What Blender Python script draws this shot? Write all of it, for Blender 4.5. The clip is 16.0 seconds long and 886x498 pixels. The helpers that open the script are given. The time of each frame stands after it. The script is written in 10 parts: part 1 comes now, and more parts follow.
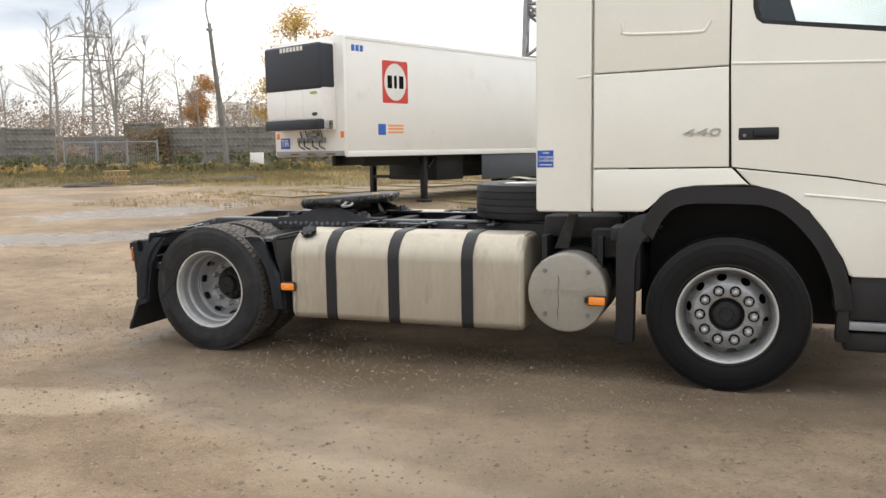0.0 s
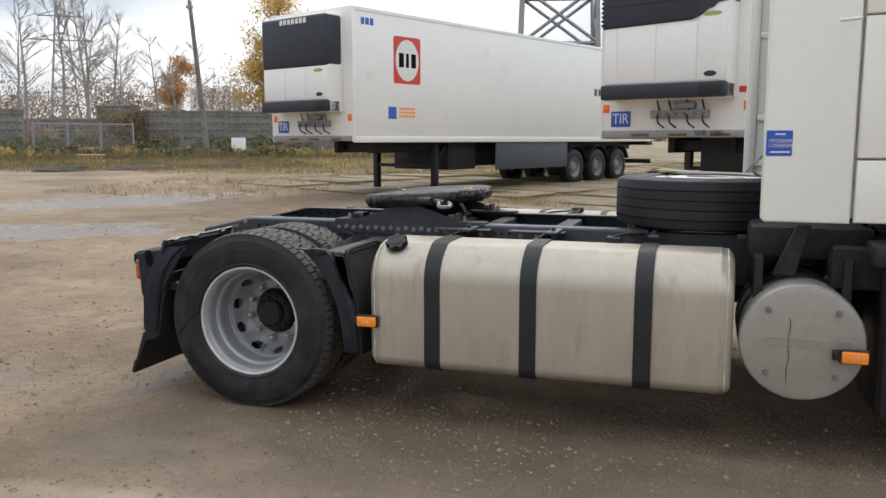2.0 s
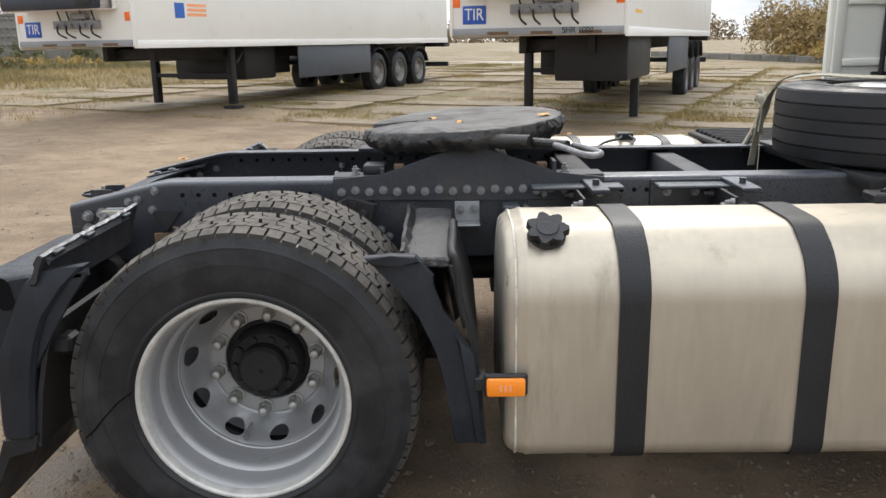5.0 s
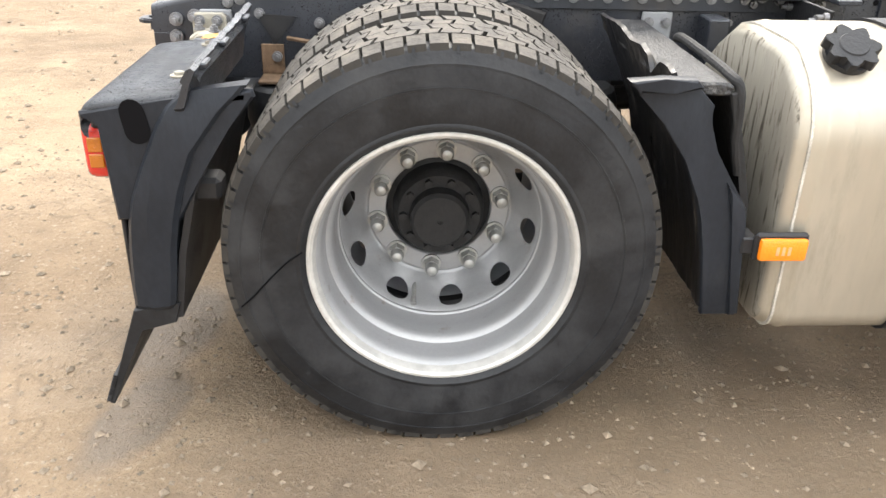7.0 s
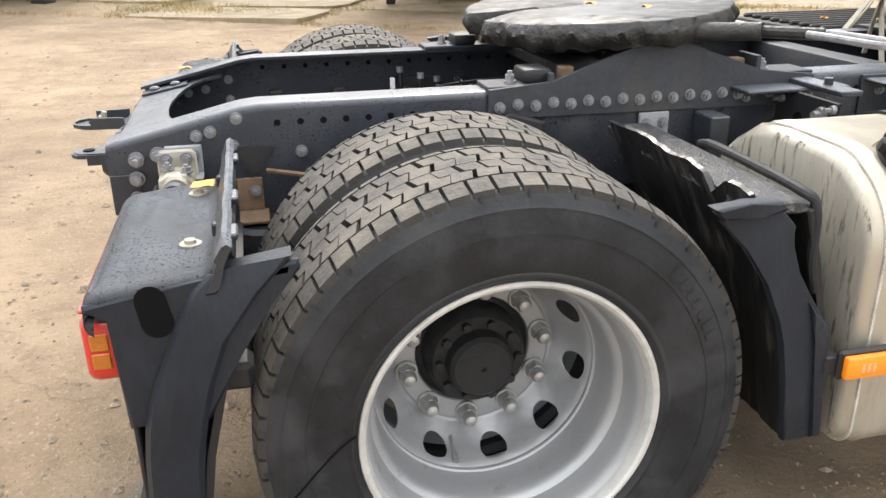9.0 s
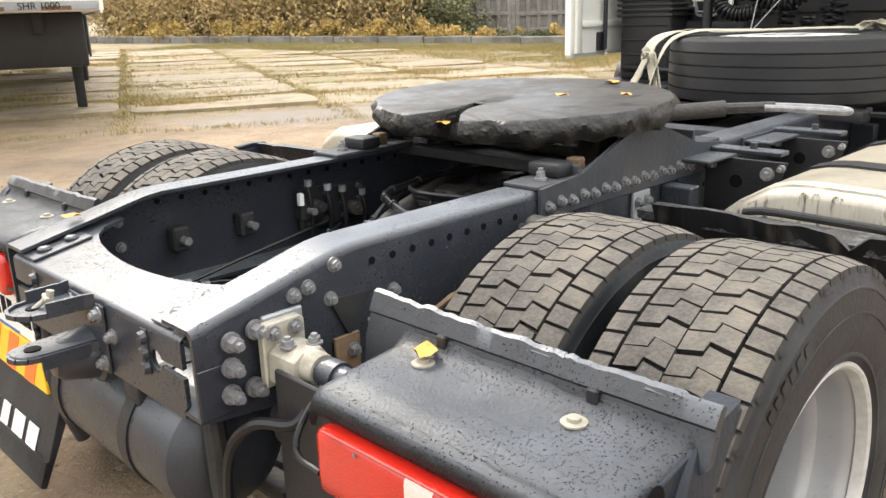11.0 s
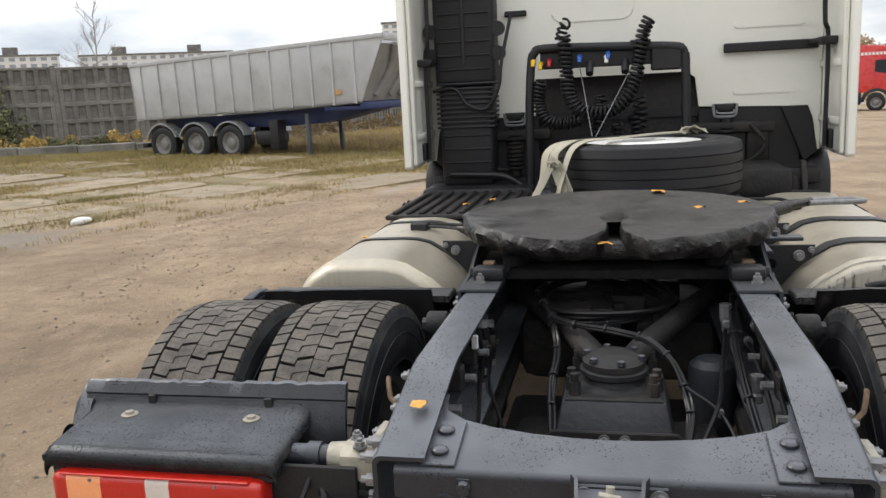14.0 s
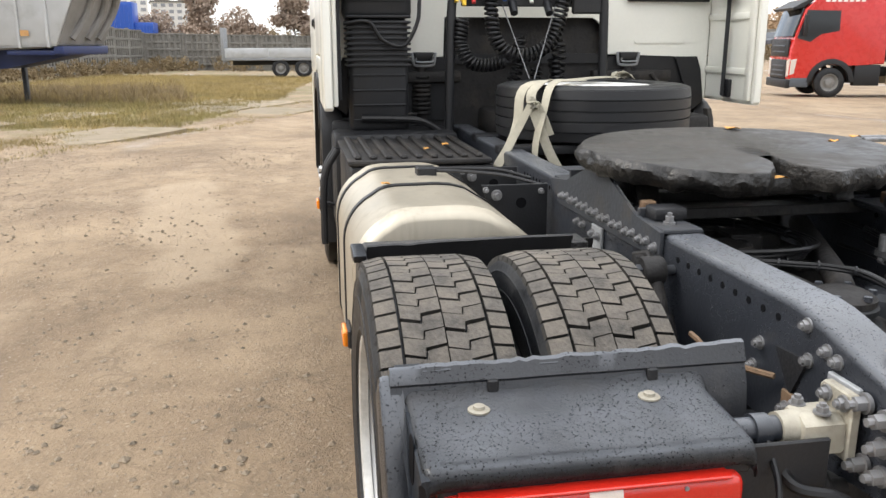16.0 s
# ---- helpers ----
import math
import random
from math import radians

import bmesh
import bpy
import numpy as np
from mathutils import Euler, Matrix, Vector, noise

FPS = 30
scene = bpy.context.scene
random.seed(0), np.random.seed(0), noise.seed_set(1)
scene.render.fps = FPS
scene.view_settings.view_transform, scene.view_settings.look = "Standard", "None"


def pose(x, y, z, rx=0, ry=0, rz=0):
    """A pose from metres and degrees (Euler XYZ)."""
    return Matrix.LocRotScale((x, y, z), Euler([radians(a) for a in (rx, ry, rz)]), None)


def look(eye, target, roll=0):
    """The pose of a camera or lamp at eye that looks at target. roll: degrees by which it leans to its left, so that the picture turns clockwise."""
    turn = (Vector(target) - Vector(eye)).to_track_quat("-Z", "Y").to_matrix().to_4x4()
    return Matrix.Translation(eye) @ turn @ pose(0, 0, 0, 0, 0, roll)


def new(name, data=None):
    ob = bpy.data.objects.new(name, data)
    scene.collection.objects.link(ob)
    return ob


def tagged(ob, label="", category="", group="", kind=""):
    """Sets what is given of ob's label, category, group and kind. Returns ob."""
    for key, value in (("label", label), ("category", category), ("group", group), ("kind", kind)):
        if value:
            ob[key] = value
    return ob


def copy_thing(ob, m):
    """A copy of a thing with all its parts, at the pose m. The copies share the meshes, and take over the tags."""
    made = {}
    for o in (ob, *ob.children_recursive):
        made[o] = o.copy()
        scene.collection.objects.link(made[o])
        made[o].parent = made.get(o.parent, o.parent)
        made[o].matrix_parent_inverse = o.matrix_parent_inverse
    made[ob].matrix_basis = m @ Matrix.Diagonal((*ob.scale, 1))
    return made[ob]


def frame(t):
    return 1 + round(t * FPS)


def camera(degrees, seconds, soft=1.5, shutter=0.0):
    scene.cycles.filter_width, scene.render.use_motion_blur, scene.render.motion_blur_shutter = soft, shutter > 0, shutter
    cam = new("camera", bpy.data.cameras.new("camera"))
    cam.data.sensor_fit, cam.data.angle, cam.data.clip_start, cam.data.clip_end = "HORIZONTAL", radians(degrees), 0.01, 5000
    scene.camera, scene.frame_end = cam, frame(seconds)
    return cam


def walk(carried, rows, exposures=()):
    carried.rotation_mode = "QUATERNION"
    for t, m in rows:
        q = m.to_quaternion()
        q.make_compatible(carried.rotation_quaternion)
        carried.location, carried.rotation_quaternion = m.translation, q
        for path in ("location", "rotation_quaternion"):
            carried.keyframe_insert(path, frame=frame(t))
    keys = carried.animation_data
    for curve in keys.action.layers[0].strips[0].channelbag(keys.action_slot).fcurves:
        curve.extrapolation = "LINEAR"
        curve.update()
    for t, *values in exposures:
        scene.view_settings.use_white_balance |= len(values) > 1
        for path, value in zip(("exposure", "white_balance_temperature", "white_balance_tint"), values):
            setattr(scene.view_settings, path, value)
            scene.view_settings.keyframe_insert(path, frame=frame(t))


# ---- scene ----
cam = camera(56.8, 16.0)
PATH = [
    (0, (3.897, -6.568, 1.539), (3.216, -4.702, 1.3), -0.9),
    (0.5, (3.515, -6.269, 1.525), (2.856, -4.398, 1.269), -0.4),
    (1, (3.139, -5.959, 1.539), (2.496, -4.085, 1.264), -1.8),
    (1.5, (2.778, -5.557, 1.518), (2.1, -3.691, 1.277), -1.7),
    (2, (2.419, -5.144, 1.489), (1.8, -3.26, 1.224), -0.0),
    (2.5, (2.147, -4.74, 1.508), (1.691, -2.81, 1.243), -0.2),
    (3, (1.883, -4.329, 1.524), (1.445, -2.395, 1.269), 0.9),
    (3.2, (1.776, -4.208, 1.516), (1.395, -2.261, 1.261), 1.1),
    (5.3, (0.462, -3.237, 1.435), (0.452, -1.319, 0.867), -0.5),
    (5.5, (0.384, -3.147, 1.405), (0.381, -1.246, 0.781), -0.1),
    (6, (0.168, -2.941, 1.359), (0.155, -1.092, 0.597), -1.5),
    (6.5, (0.005, -2.865, 1.328), (0.044, -1.059, 0.47), 0.3),
    (7, (-0.091, -2.865, 1.322), (0.006, -1.073, 0.44), 1.3),
    (7.5, (-0.117, -2.869, 1.33), (0.004, -1.068, 0.47), 1.9),
    (8, (-0.163, -2.874, 1.356), (0.02, -1.058, 0.538), 2.0),
    (8.5, (-0.261, -2.794, 1.383), (-0.007, -0.959, 0.627), 0.7),
    (9, (-0.431, -2.538, 1.397), (-0.021, -0.724, 0.66), -0.7),
    (9.2, (-0.507, -2.451, 1.406), (-0.033, -0.654, 0.666), -0.7),
    (11.3, (-1.601, -1.6, 1.448), (-0.122, -0.37, 0.901), -2.7),
    (11.5, (-1.711, -1.528, 1.471), (-0.166, -0.391, 0.905), -3.0),
    (12, (-1.92, -1.253, 1.5), (-0.271, -0.259, 0.958), -2.8),
    (12.5, (-2.081, -0.971, 1.531), (-0.393, -0.058, 0.971), -2.6),
    (13, (-2.289, -0.668, 1.597), (-0.464, 0.054, 1.211), -3.3),
    (13.5, (-2.323, -0.351, 1.605), (-0.434, 0.215, 1.269), -3.4),
    (14, (-2.225, -0.026, 1.597), (-0.309, 0.402, 1.217), -2.9),
    (14.5, (-2.219, 0.301, 1.588), (-0.274, 0.577, 1.213), -2.5),
    (15, (-2.137, 0.666, 1.578), (-0.177, 0.687, 1.18), -2.1),
    (15.5, (-1.946, 1.034, 1.529), (-0.013, 0.866, 1.044), -1.4),
    (16, (-1.856, 1.43, 1.493), (0.052, 1.088, 1.002), -0.0),
]
EXPOSURES = [(t, stops, kelvin, 10) for t, stops, kelvin in (
    (0.0, 0.06, 6900), (0.5, 0.28, 6800), (1.0, 0.34, 6700), (1.5, 0.17, 6600), (2.0, -0.26, 6450), (2.6, -0.30, 6400), (3.2, -0.27, 6500), (5.3, 0.37, 6600), (6.0, 1.08, 6750), (7.0, 1.25, 6950), (8.0, 1.17, 6850), (8.5, 0.98, 6850), (9.0, 0.97, 6850),
    (11.4, 1.02, 7200), (12.0, 0.87, 7300), (12.5, 0.82, 7350), (12.9, 0.48, 7100), (13.4, -0.28, 6750), (14.0, 0.0, 6800), (14.6, 0.18, 6800), (15.0, 0.2, 6800), (15.5, 0.38, 6800), (16.0, 0.5, 6800))]
walk(cam, [(t, look(eye, to, roll)) for t, eye, to, roll in PATH], EXPOSURES)
# ---- light ----
world = bpy.data.worlds.new("world")
scene.world = world
world.use_nodes = True
wt = world.node_tree
wn, wl = wt.nodes, wt.links
bg = wn["Background"]
sky = wn.new("ShaderNodeTexSky")
sky.sky_type = "NISHITA"
sky.sun_disc = False
sky.sun_elevation = radians(40)
sky.sun_rotation = radians(-10)
tc = wn.new("ShaderNodeTexCoord")
mp = wn.new("ShaderNodeMapping")
mp.inputs["Scale"].default_value = (1.0, 1.0, 3.2)
mp.inputs["Location"].default_value = (0.35, 0.1, 0.2)
cn = wn.new("ShaderNodeTexNoise")
cn.inputs["Scale"].default_value = 2.1
cn.inputs["Detail"].default_value = 6
cn.inputs["Roughness"].default_value = 0.52
cr = wn.new("ShaderNodeValToRGB")
cr.color_ramp.elements[0].position = 0.39
cr.color_ramp.elements[0].color = (0.36, 0.42, 0.52, 1)
cr.color_ramp.elements[1].position = 0.60
cr.color_ramp.elements[1].color = (1.0, 1.0, 1.0, 1)
skm = wn.new("ShaderNodeVectorMath")
skm.operation = "SCALE"
skm.inputs["Scale"].default_value = 0.10
mx = wn.new("ShaderNodeMix")
mx.data_type = "RGBA"
mx.inputs["Factor"].default_value = 0.88
wl.new(tc.outputs["Generated"], mp.inputs["Vector"])
wl.new(mp.outputs["Vector"], cn.inputs["Vector"])
wl.new(cn.outputs["Fac"], cr.inputs["Fac"])
wl.new(sky.outputs["Color"], skm.inputs[0])
wl.new(skm.outputs["Vector"], mx.inputs["A"])
wl.new(cr.outputs["Color"], mx.inputs["B"])
# an overcast sky is brighter overhead than at the horizon
sp = wn.new("ShaderNodeSeparateXYZ")
el = wn.new("ShaderNodeMapRange")
el.inputs["From Min"].default_value = 0.0
el.inputs["From Max"].default_value = 0.9
el.inputs["To Min"].default_value = 1.14
el.inputs["To Max"].default_value = 2.3
wl.new(tc.outputs["Generated"], sp.inputs[0])
wl.new(sp.outputs["Z"], el.inputs["Value"])
wl.new(mx.outputs["Result"], bg.inputs["Color"])
# and brighter on the side where the veiled sun stands
dt = wn.new("ShaderNodeVectorMath")
dt.operation = "DOT_PRODUCT"
dt.inputs[1].default_value = (0.86, 0.35, 0.2)
wl.new(tc.outputs["Generated"], dt.inputs[0])
az = wn.new("ShaderNodeMapRange")
az.inputs["From Min"].default_value = -1.0
az.inputs["From Max"].default_value = 1.0
az.inputs["To Min"].default_value = 1.02
az.inputs["To Max"].default_value = 1.30
wl.new(dt.outputs["Value"], az.inputs["Value"])
st = wn.new("ShaderNodeMath")
st.operation = "MULTIPLY"
wl.new(el.outputs["Result"], st.inputs[0])
wl.new(az.outputs["Result"], st.inputs[1])
wl.new(st.outputs[0], bg.inputs["Strength"])

sun_data = bpy.data.lights.new("sun", "SUN")
sun_data.energy = 1.4
sun_data.angle = radians(14)
sun_data.color = (1.0, 0.95, 0.88)
sun = new("sun", sun_data)
sun.matrix_world = look((6, 26, 24), (0, 0, 0))


# ---- materials ----
def mat(name, col, rough=0.5, metal=0.0, var=0.12, scale=6.0, bump=0.1, bscale=60.0,
        dirt=None, dscale=3.0, dlow=0.5, dhigh=0.7, coat=0.0, stretch=(1, 1, 1), rvar=0.12, rand=0.0, bdist=0.01, dust_sheen=None, spec=0.5):
    m = bpy.data.materials.new(name)
    m.use_nodes = True
    n, l = m.node_tree.nodes, m.node_tree.links
    b = n["Principled BSDF"]
    b.inputs["Metallic"].default_value = metal
    b.inputs["Specular IOR Level"].default_value = spec
    b.inputs["Coat Weight"].default_value = coat
    b.inputs["Coat Roughness"].default_value = 0.08
    co = n.new("ShaderNodeTexCoord")
    ma = n.new("ShaderNodeMapping")
    ma.inputs["Scale"].default_value = stretch
    l.new(co.outputs["Object"], ma.inputs["Vector"])
    n1 = n.new("ShaderNodeTexNoise")
    n1.inputs["Scale"].default_value = scale
    n1.inputs["Detail"].default_value = 6
    n1.inputs["Roughness"].default_value = 0.6
    n2 = n.new("ShaderNodeTexNoise")
    n2.inputs["Scale"].default_value = bscale
    n2.inputs["Detail"].default_value = 4
    for k in (n1, n2):
        l.new(ma.outputs["Vector"], k.inputs["Vector"])
    add = n.new("ShaderNodeMath")
    add.operation = "MULTIPLY_ADD"
    l.new(n1.outputs["Fac"], add.inputs[0])
    add.inputs[1].default_value = 0.65
    sc2 = n.new("ShaderNodeMath")
    sc2.operation = "MULTIPLY"
    sc2.inputs[1].default_value = 0.35
    l.new(n2.outputs["Fac"], sc2.inputs[0])
    l.new(sc2.outputs[0], add.inputs[2])
    rp = n.new("ShaderNodeValToRGB")
    rp.color_ramp.elements[0].position = 0.32
    rp.color_ramp.elements[1].position = 0.68
    rp.color_ramp.elements[0].color = (*[max(0.0, c * (1 - var)) for c in col], 1)
    rp.color_ramp.elements[1].color = (*[min(1.0, c * (1 + var)) for c in col], 1)
    l.new(add.outputs[0], rp.inputs["Fac"])
    out = rp.outputs["Color"]
    if rand:
        oi = n.new("ShaderNodeObjectInfo")
        hs = n.new("ShaderNodeHueSaturation")
        mr = n.new("ShaderNodeMapRange")
        mr.inputs["To Min"].default_value = 1 - rand
        mr.inputs["To Max"].default_value = 1 + rand
        l.new(oi.outputs["Random"], mr.inputs["Value"])
        l.new(mr.outputs["Result"], hs.inputs["Value"])
        l.new(out, hs.inputs["Color"])
        out = hs.outputs["Color"]
    rr = n.new("ShaderNodeMapRange")
    rr.inputs["To Min"].default_value = max(0.02, rough - rvar)
    rr.inputs["To Max"].default_value = min(1.0, rough + rvar)
    l.new(n1.outputs["Fac"], rr.inputs["Value"])
    rout = rr.outputs["Result"]
    if dirt:
        n3 = n.new("ShaderNodeTexNoise")
        n3.inputs["Scale"].default_value = dscale
        n3.inputs["Detail"].default_value = 8
        n3.inputs["Roughness"].default_value = 0.68
        l.new(ma.outputs["Vector"], n3.inputs["Vector"])
        dr = n.new("ShaderNodeMapRange")
        dr.inputs["From Min"].default_value = dlow
        dr.inputs["From Max"].default_value = dhigh
        l.new(n3.outputs["Fac"], dr.inputs["Value"])
        dm = n.new("ShaderNodeMix")
        dm.data_type = "RGBA"
        dm.inputs["B"].default_value = (*dirt, 1)
        l.new(dr.outputs["Result"], dm.inputs["Factor"])
        l.new(out, dm.inputs["A"])
        out = dm.outputs["Result"]
        rm = n.new("ShaderNodeMix")
        rm.inputs["B"].default_value = 0.85
        l.new(dr.outputs["Result"], rm.inputs["Factor"])
        l.new(rout, rm.inputs["A"])
        rout = rm.outputs["Result"]
    if dust_sheen:
        # pale tint on up-facing faces: dust plus sky sheen put into the colour
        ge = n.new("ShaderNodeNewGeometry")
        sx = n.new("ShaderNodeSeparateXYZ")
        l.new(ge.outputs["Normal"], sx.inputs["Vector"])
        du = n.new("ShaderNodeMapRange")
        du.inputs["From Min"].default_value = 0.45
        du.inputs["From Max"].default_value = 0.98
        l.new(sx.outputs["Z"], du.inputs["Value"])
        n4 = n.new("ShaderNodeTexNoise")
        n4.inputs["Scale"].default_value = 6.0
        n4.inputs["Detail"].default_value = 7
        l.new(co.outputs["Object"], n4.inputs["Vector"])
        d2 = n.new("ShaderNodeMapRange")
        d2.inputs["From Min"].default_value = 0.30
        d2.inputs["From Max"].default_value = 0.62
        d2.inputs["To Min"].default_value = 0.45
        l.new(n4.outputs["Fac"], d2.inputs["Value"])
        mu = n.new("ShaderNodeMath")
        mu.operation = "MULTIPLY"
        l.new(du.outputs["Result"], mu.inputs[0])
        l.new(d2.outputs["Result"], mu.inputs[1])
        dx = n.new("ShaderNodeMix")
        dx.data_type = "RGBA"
        dx.inputs["B"].default_value = (*dust_sheen, 1)
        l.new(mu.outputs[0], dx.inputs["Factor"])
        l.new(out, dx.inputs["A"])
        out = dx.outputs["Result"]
    l.new(out, b.inputs["Base Color"])
    l.new(rout, b.inputs["Roughness"])
    if bump:
        bn = n.new("ShaderNodeBump")
        bn.inputs["Strength"].default_value = bump
        bn.inputs["Distance"].default_value = bdist
        l.new(n2.outputs["Fac"], bn.inputs["Height"])
        l.new(bn.outputs["Normal"], b.inputs["Normal"])
    return m


def beaded(m, size=90.0, amount=0.6, cover=0.50, spots=4.5):
    """Adds fine water drops and grit to a material's relief and gloss."""
    n, l = m.node_tree.nodes, m.node_tree.links
    b = n["Principled BSDF"]
    co = n.new("ShaderNodeTexCoord")
    v = n.new("ShaderNodeTexVoronoi")
    v.inputs["Scale"].default_value = size
    wob = n.new("ShaderNodeTexNoise")
    wob.inputs["Scale"].default_value = size * 1.3
    wob.inputs["Detail"].default_value = 2
    l.new(co.outputs["Object"], wob.inputs["Vector"])
    warp = n.new("ShaderNodeVectorMath")
    warp.operation = "MULTIPLY_ADD"
    l.new(wob.outputs["Color"], warp.inputs[0])
    warp.inputs[1].default_value = (1.6 / size,) * 3
    l.new(co.outputs["Object"], warp.inputs[2])
    l.new(warp.outputs["Vector"], v.inputs["Vector"])
    big = n.new("ShaderNodeTexNoise")
    big.inputs["Scale"].default_value = spots
    big.inputs["Detail"].default_value = 6
    big.inputs["Roughness"].default_value = 0.65
    l.new(co.outputs["Object"], big.inputs["Vector"])
    # drops of many sizes: each cell's own chance shifts its radius
    cs = n.new("ShaderNodeSeparateColor")
    l.new(v.outputs["Color"], cs.inputs["Color"])
    sh = n.new("ShaderNodeMath")
    sh.operation = "MULTIPLY_ADD"
    l.new(cs.outputs["Red"], sh.inputs[0])
    sh.inputs[1].default_value = 0.42
    l.new(v.outputs["Distance"], sh.inputs[2])
    mr = n.new("ShaderNodeMapRange")
    mr.inputs["From Min"].default_value = 0.30
    mr.inputs["From Max"].default_value = 0.44
    mr.inputs["To Min"].default_value = 1.0
    mr.inputs["To Max"].default_value = 0.0
    l.new(sh.outputs[0], mr.inputs["Value"])
    ms = n.new("ShaderNodeMapRange")
    ms.inputs["From Min"].default_value = cover
    ms.inputs["From Max"].default_value = cover + 0.08
    l.new(big.outputs["Fac"], ms.inputs["Value"])
    mu = n.new("ShaderNodeMath")
    mu.operation = "MULTIPLY"
    l.new(mr.outputs["Result"], mu.inputs[0])
    l.new(ms.outputs["Result"], mu.inputs[1])
    bp = n.new("ShaderNodeBump")
    bp.inputs["Strength"].default_value = amount
    bp.inputs["Distance"].default_value = 0.004
    l.new(mu.outputs[0], bp.inputs["Height"])
    if b.inputs["Normal"].links:
        l.new(b.inputs["Normal"].links[0].from_socket, bp.inputs["Normal"])
    l.new(bp.outputs["Normal"], b.inputs["Normal"])
    old = b.inputs["Base Color"].links[0].from_socket
    dk = n.new("ShaderNodeMix")
    dk.data_type = "RGBA"
    dk.blend_type = "MULTIPLY"
    dk.inputs["B"].default_value = (0.42, 0.43, 0.45, 1)
    l.new(mu.outputs[0], dk.inputs["Factor"])
    l.new(old, dk.inputs["A"])
    l.new(dk.outputs["Result"], b.inputs["Base Color"])
    mixr = n.new("ShaderNodeMix")
    mixr.inputs["B"].default_value = 0.06
    l.new(mu.outputs[0], mixr.inputs["Factor"])
    l.new(b.inputs["Roughness"].links[0].from_socket, mixr.inputs["A"])
    l.new(mixr.outputs["Result"], b.inputs["Roughness"])
    return m


def glassy(name, col, rough=0.02, glow=None):
    m = bpy.data.materials.new(name)
    m.use_nodes = True
    b = m.node_tree.nodes["Principled BSDF"]
    b.inputs["Base Color"].default_value = (*col, 1)
    b.inputs["Roughness"].default_value = rough
    b.inputs["Transmission Weight"].default_value = 1.0
    return m


M_WHITE = mat("cab_paint", (0.80, 0.795, 0.725), 0.32, var=0.03, scale=2.0, bump=0.0, coat=0.5, dirt=(0.50, 0.46, 0.38), dscale=1.4, dlow=0.66, dhigh=1.1)
M_CHASSIS = beaded(mat("chassis_paint", (0.024, 0.027, 0.034), 0.34, var=0.22, scale=9, bump=0.08, bscale=120, dirt=(0.075, 0.068, 0.06), dscale=5, dlow=0.58, dhigh=0.9, dust_sheen=(0.100, 0.108, 0.122)), 190, 0.6, 0.44)
M_CHASSIS_IN = mat("chassis_inner", (0.028, 0.031, 0.037), 0.6, var=0.3, scale=8, bump=0.2, dirt=(0.07, 0.06, 0.05), dscale=6, dlow=0.52, dhigh=0.8)
M_PLASTIC = beaded(mat("mudguard_plastic", (0.024, 0.026, 0.031), 0.32, var=0.2, scale=7, bump=0.12, bscale=160, dirt=(0.085, 0.08, 0.075), dscale=4, dlow=0.55, dhigh=0.85, dust_sheen=(0.145, 0.157, 0.178)), 210, 0.8)
M_SHELF = beaded(mat("wet_shelf_plastic", (0.024, 0.026, 0.031), 0.34, var=0.25, scale=7, bump=0.15, bscale=160, dirt=(0.105, 0.10, 0.098), dscale=5, dlow=0.50, dhigh=0.75, dust_sheen=(0.165, 0.178, 0.200)), 230, 1.0, 0.40, 3.0)
M_CHEEK = mat("worn_black_plastic", (0.017, 0.0202, 0.026), 0.40, var=0.3, scale=6, bump=0.15, bscale=90, dirt=(0.055, 0.055, 0.058), dscale=5, dlow=0.58, dhigh=0.85, spec=0.25, stretch=(1, 1, 0.5))
M_BLACK = mat("black_plastic", (0.0135, 0.0140, 0.0160), 0.5, var=0.25, scale=7, bump=0.15, bscale=120, dirt=(0.032, 0.030, 0.027), dscale=4, dlow=0.56, dhigh=0.85, spec=0.42)
M_DARK = mat("grimy_steel", (0.022, 0.021, 0.021), 0.62, var=0.45, scale=9, bump=0.4, bscale=50, dirt=(0.062, 0.053, 0.045), dscale=6, dlow=0.5, dhigh=0.75, spec=0.3)
M_RUBBER = mat("sidewall_rubber", (0.0125, 0.0138, 0.0162), 0.48, var=0.45, scale=9, bump=0.14, bscale=90, dirt=(0.046, 0.046, 0.046), dscale=4.5, dlow=0.47, dhigh=0.80, spec=0.36, rvar=0.2)
M_TREAD = mat("tread_rubber", (0.080, 0.072, 0.063), 0.85, var=0.50, scale=18, bump=0.35, bscale=120, dirt=(0.165, 0.142, 0.115), dscale=7, dlow=0.48, dhigh=0.75)
M_GROOVE = mat("groove_rubber", (0.032, 0.029, 0.025), 0.9, var=0.3, scale=20, bump=0.2)
M_RIM = mat("silver_rim", (0.36, 0.366, 0.372), 0.45, metal=0.45, var=0.08, scale=8, bump=0.04, bscale=150, dirt=(0.22, 0.17, 0.115), dscale=11, dlow=0.60, dhigh=0.80)
M_FLANGE = mat("bright_rim_edge", (0.53, 0.525, 0.50), 0.42, metal=0.3, var=0.2, scale=14, bump=0.05, dirt=(0.25, 0.2, 0.13), dscale=12, dlow=0.62, dhigh=0.8)
M_GRIT = mat("wet_grit", (0.035, 0.035, 0.036), 0.45, var=0.5, scale=40, bump=0.9, bscale=110, dirt=(0.17, 0.165, 0.155), dscale=45, dlow=0.52, dhigh=0.70)
M_LINER = mat("wet_torn_liner", (0.010, 0.010, 0.011), 0.36, var=0.5, scale=8, bump=0.5, bscale=26, bdist=0.008, dirt=(0.060, 0.052, 0.044), dscale=9, dlow=0.52, dhigh=0.70, stretch=(1, 1.6, 0.35), rvar=0.25)
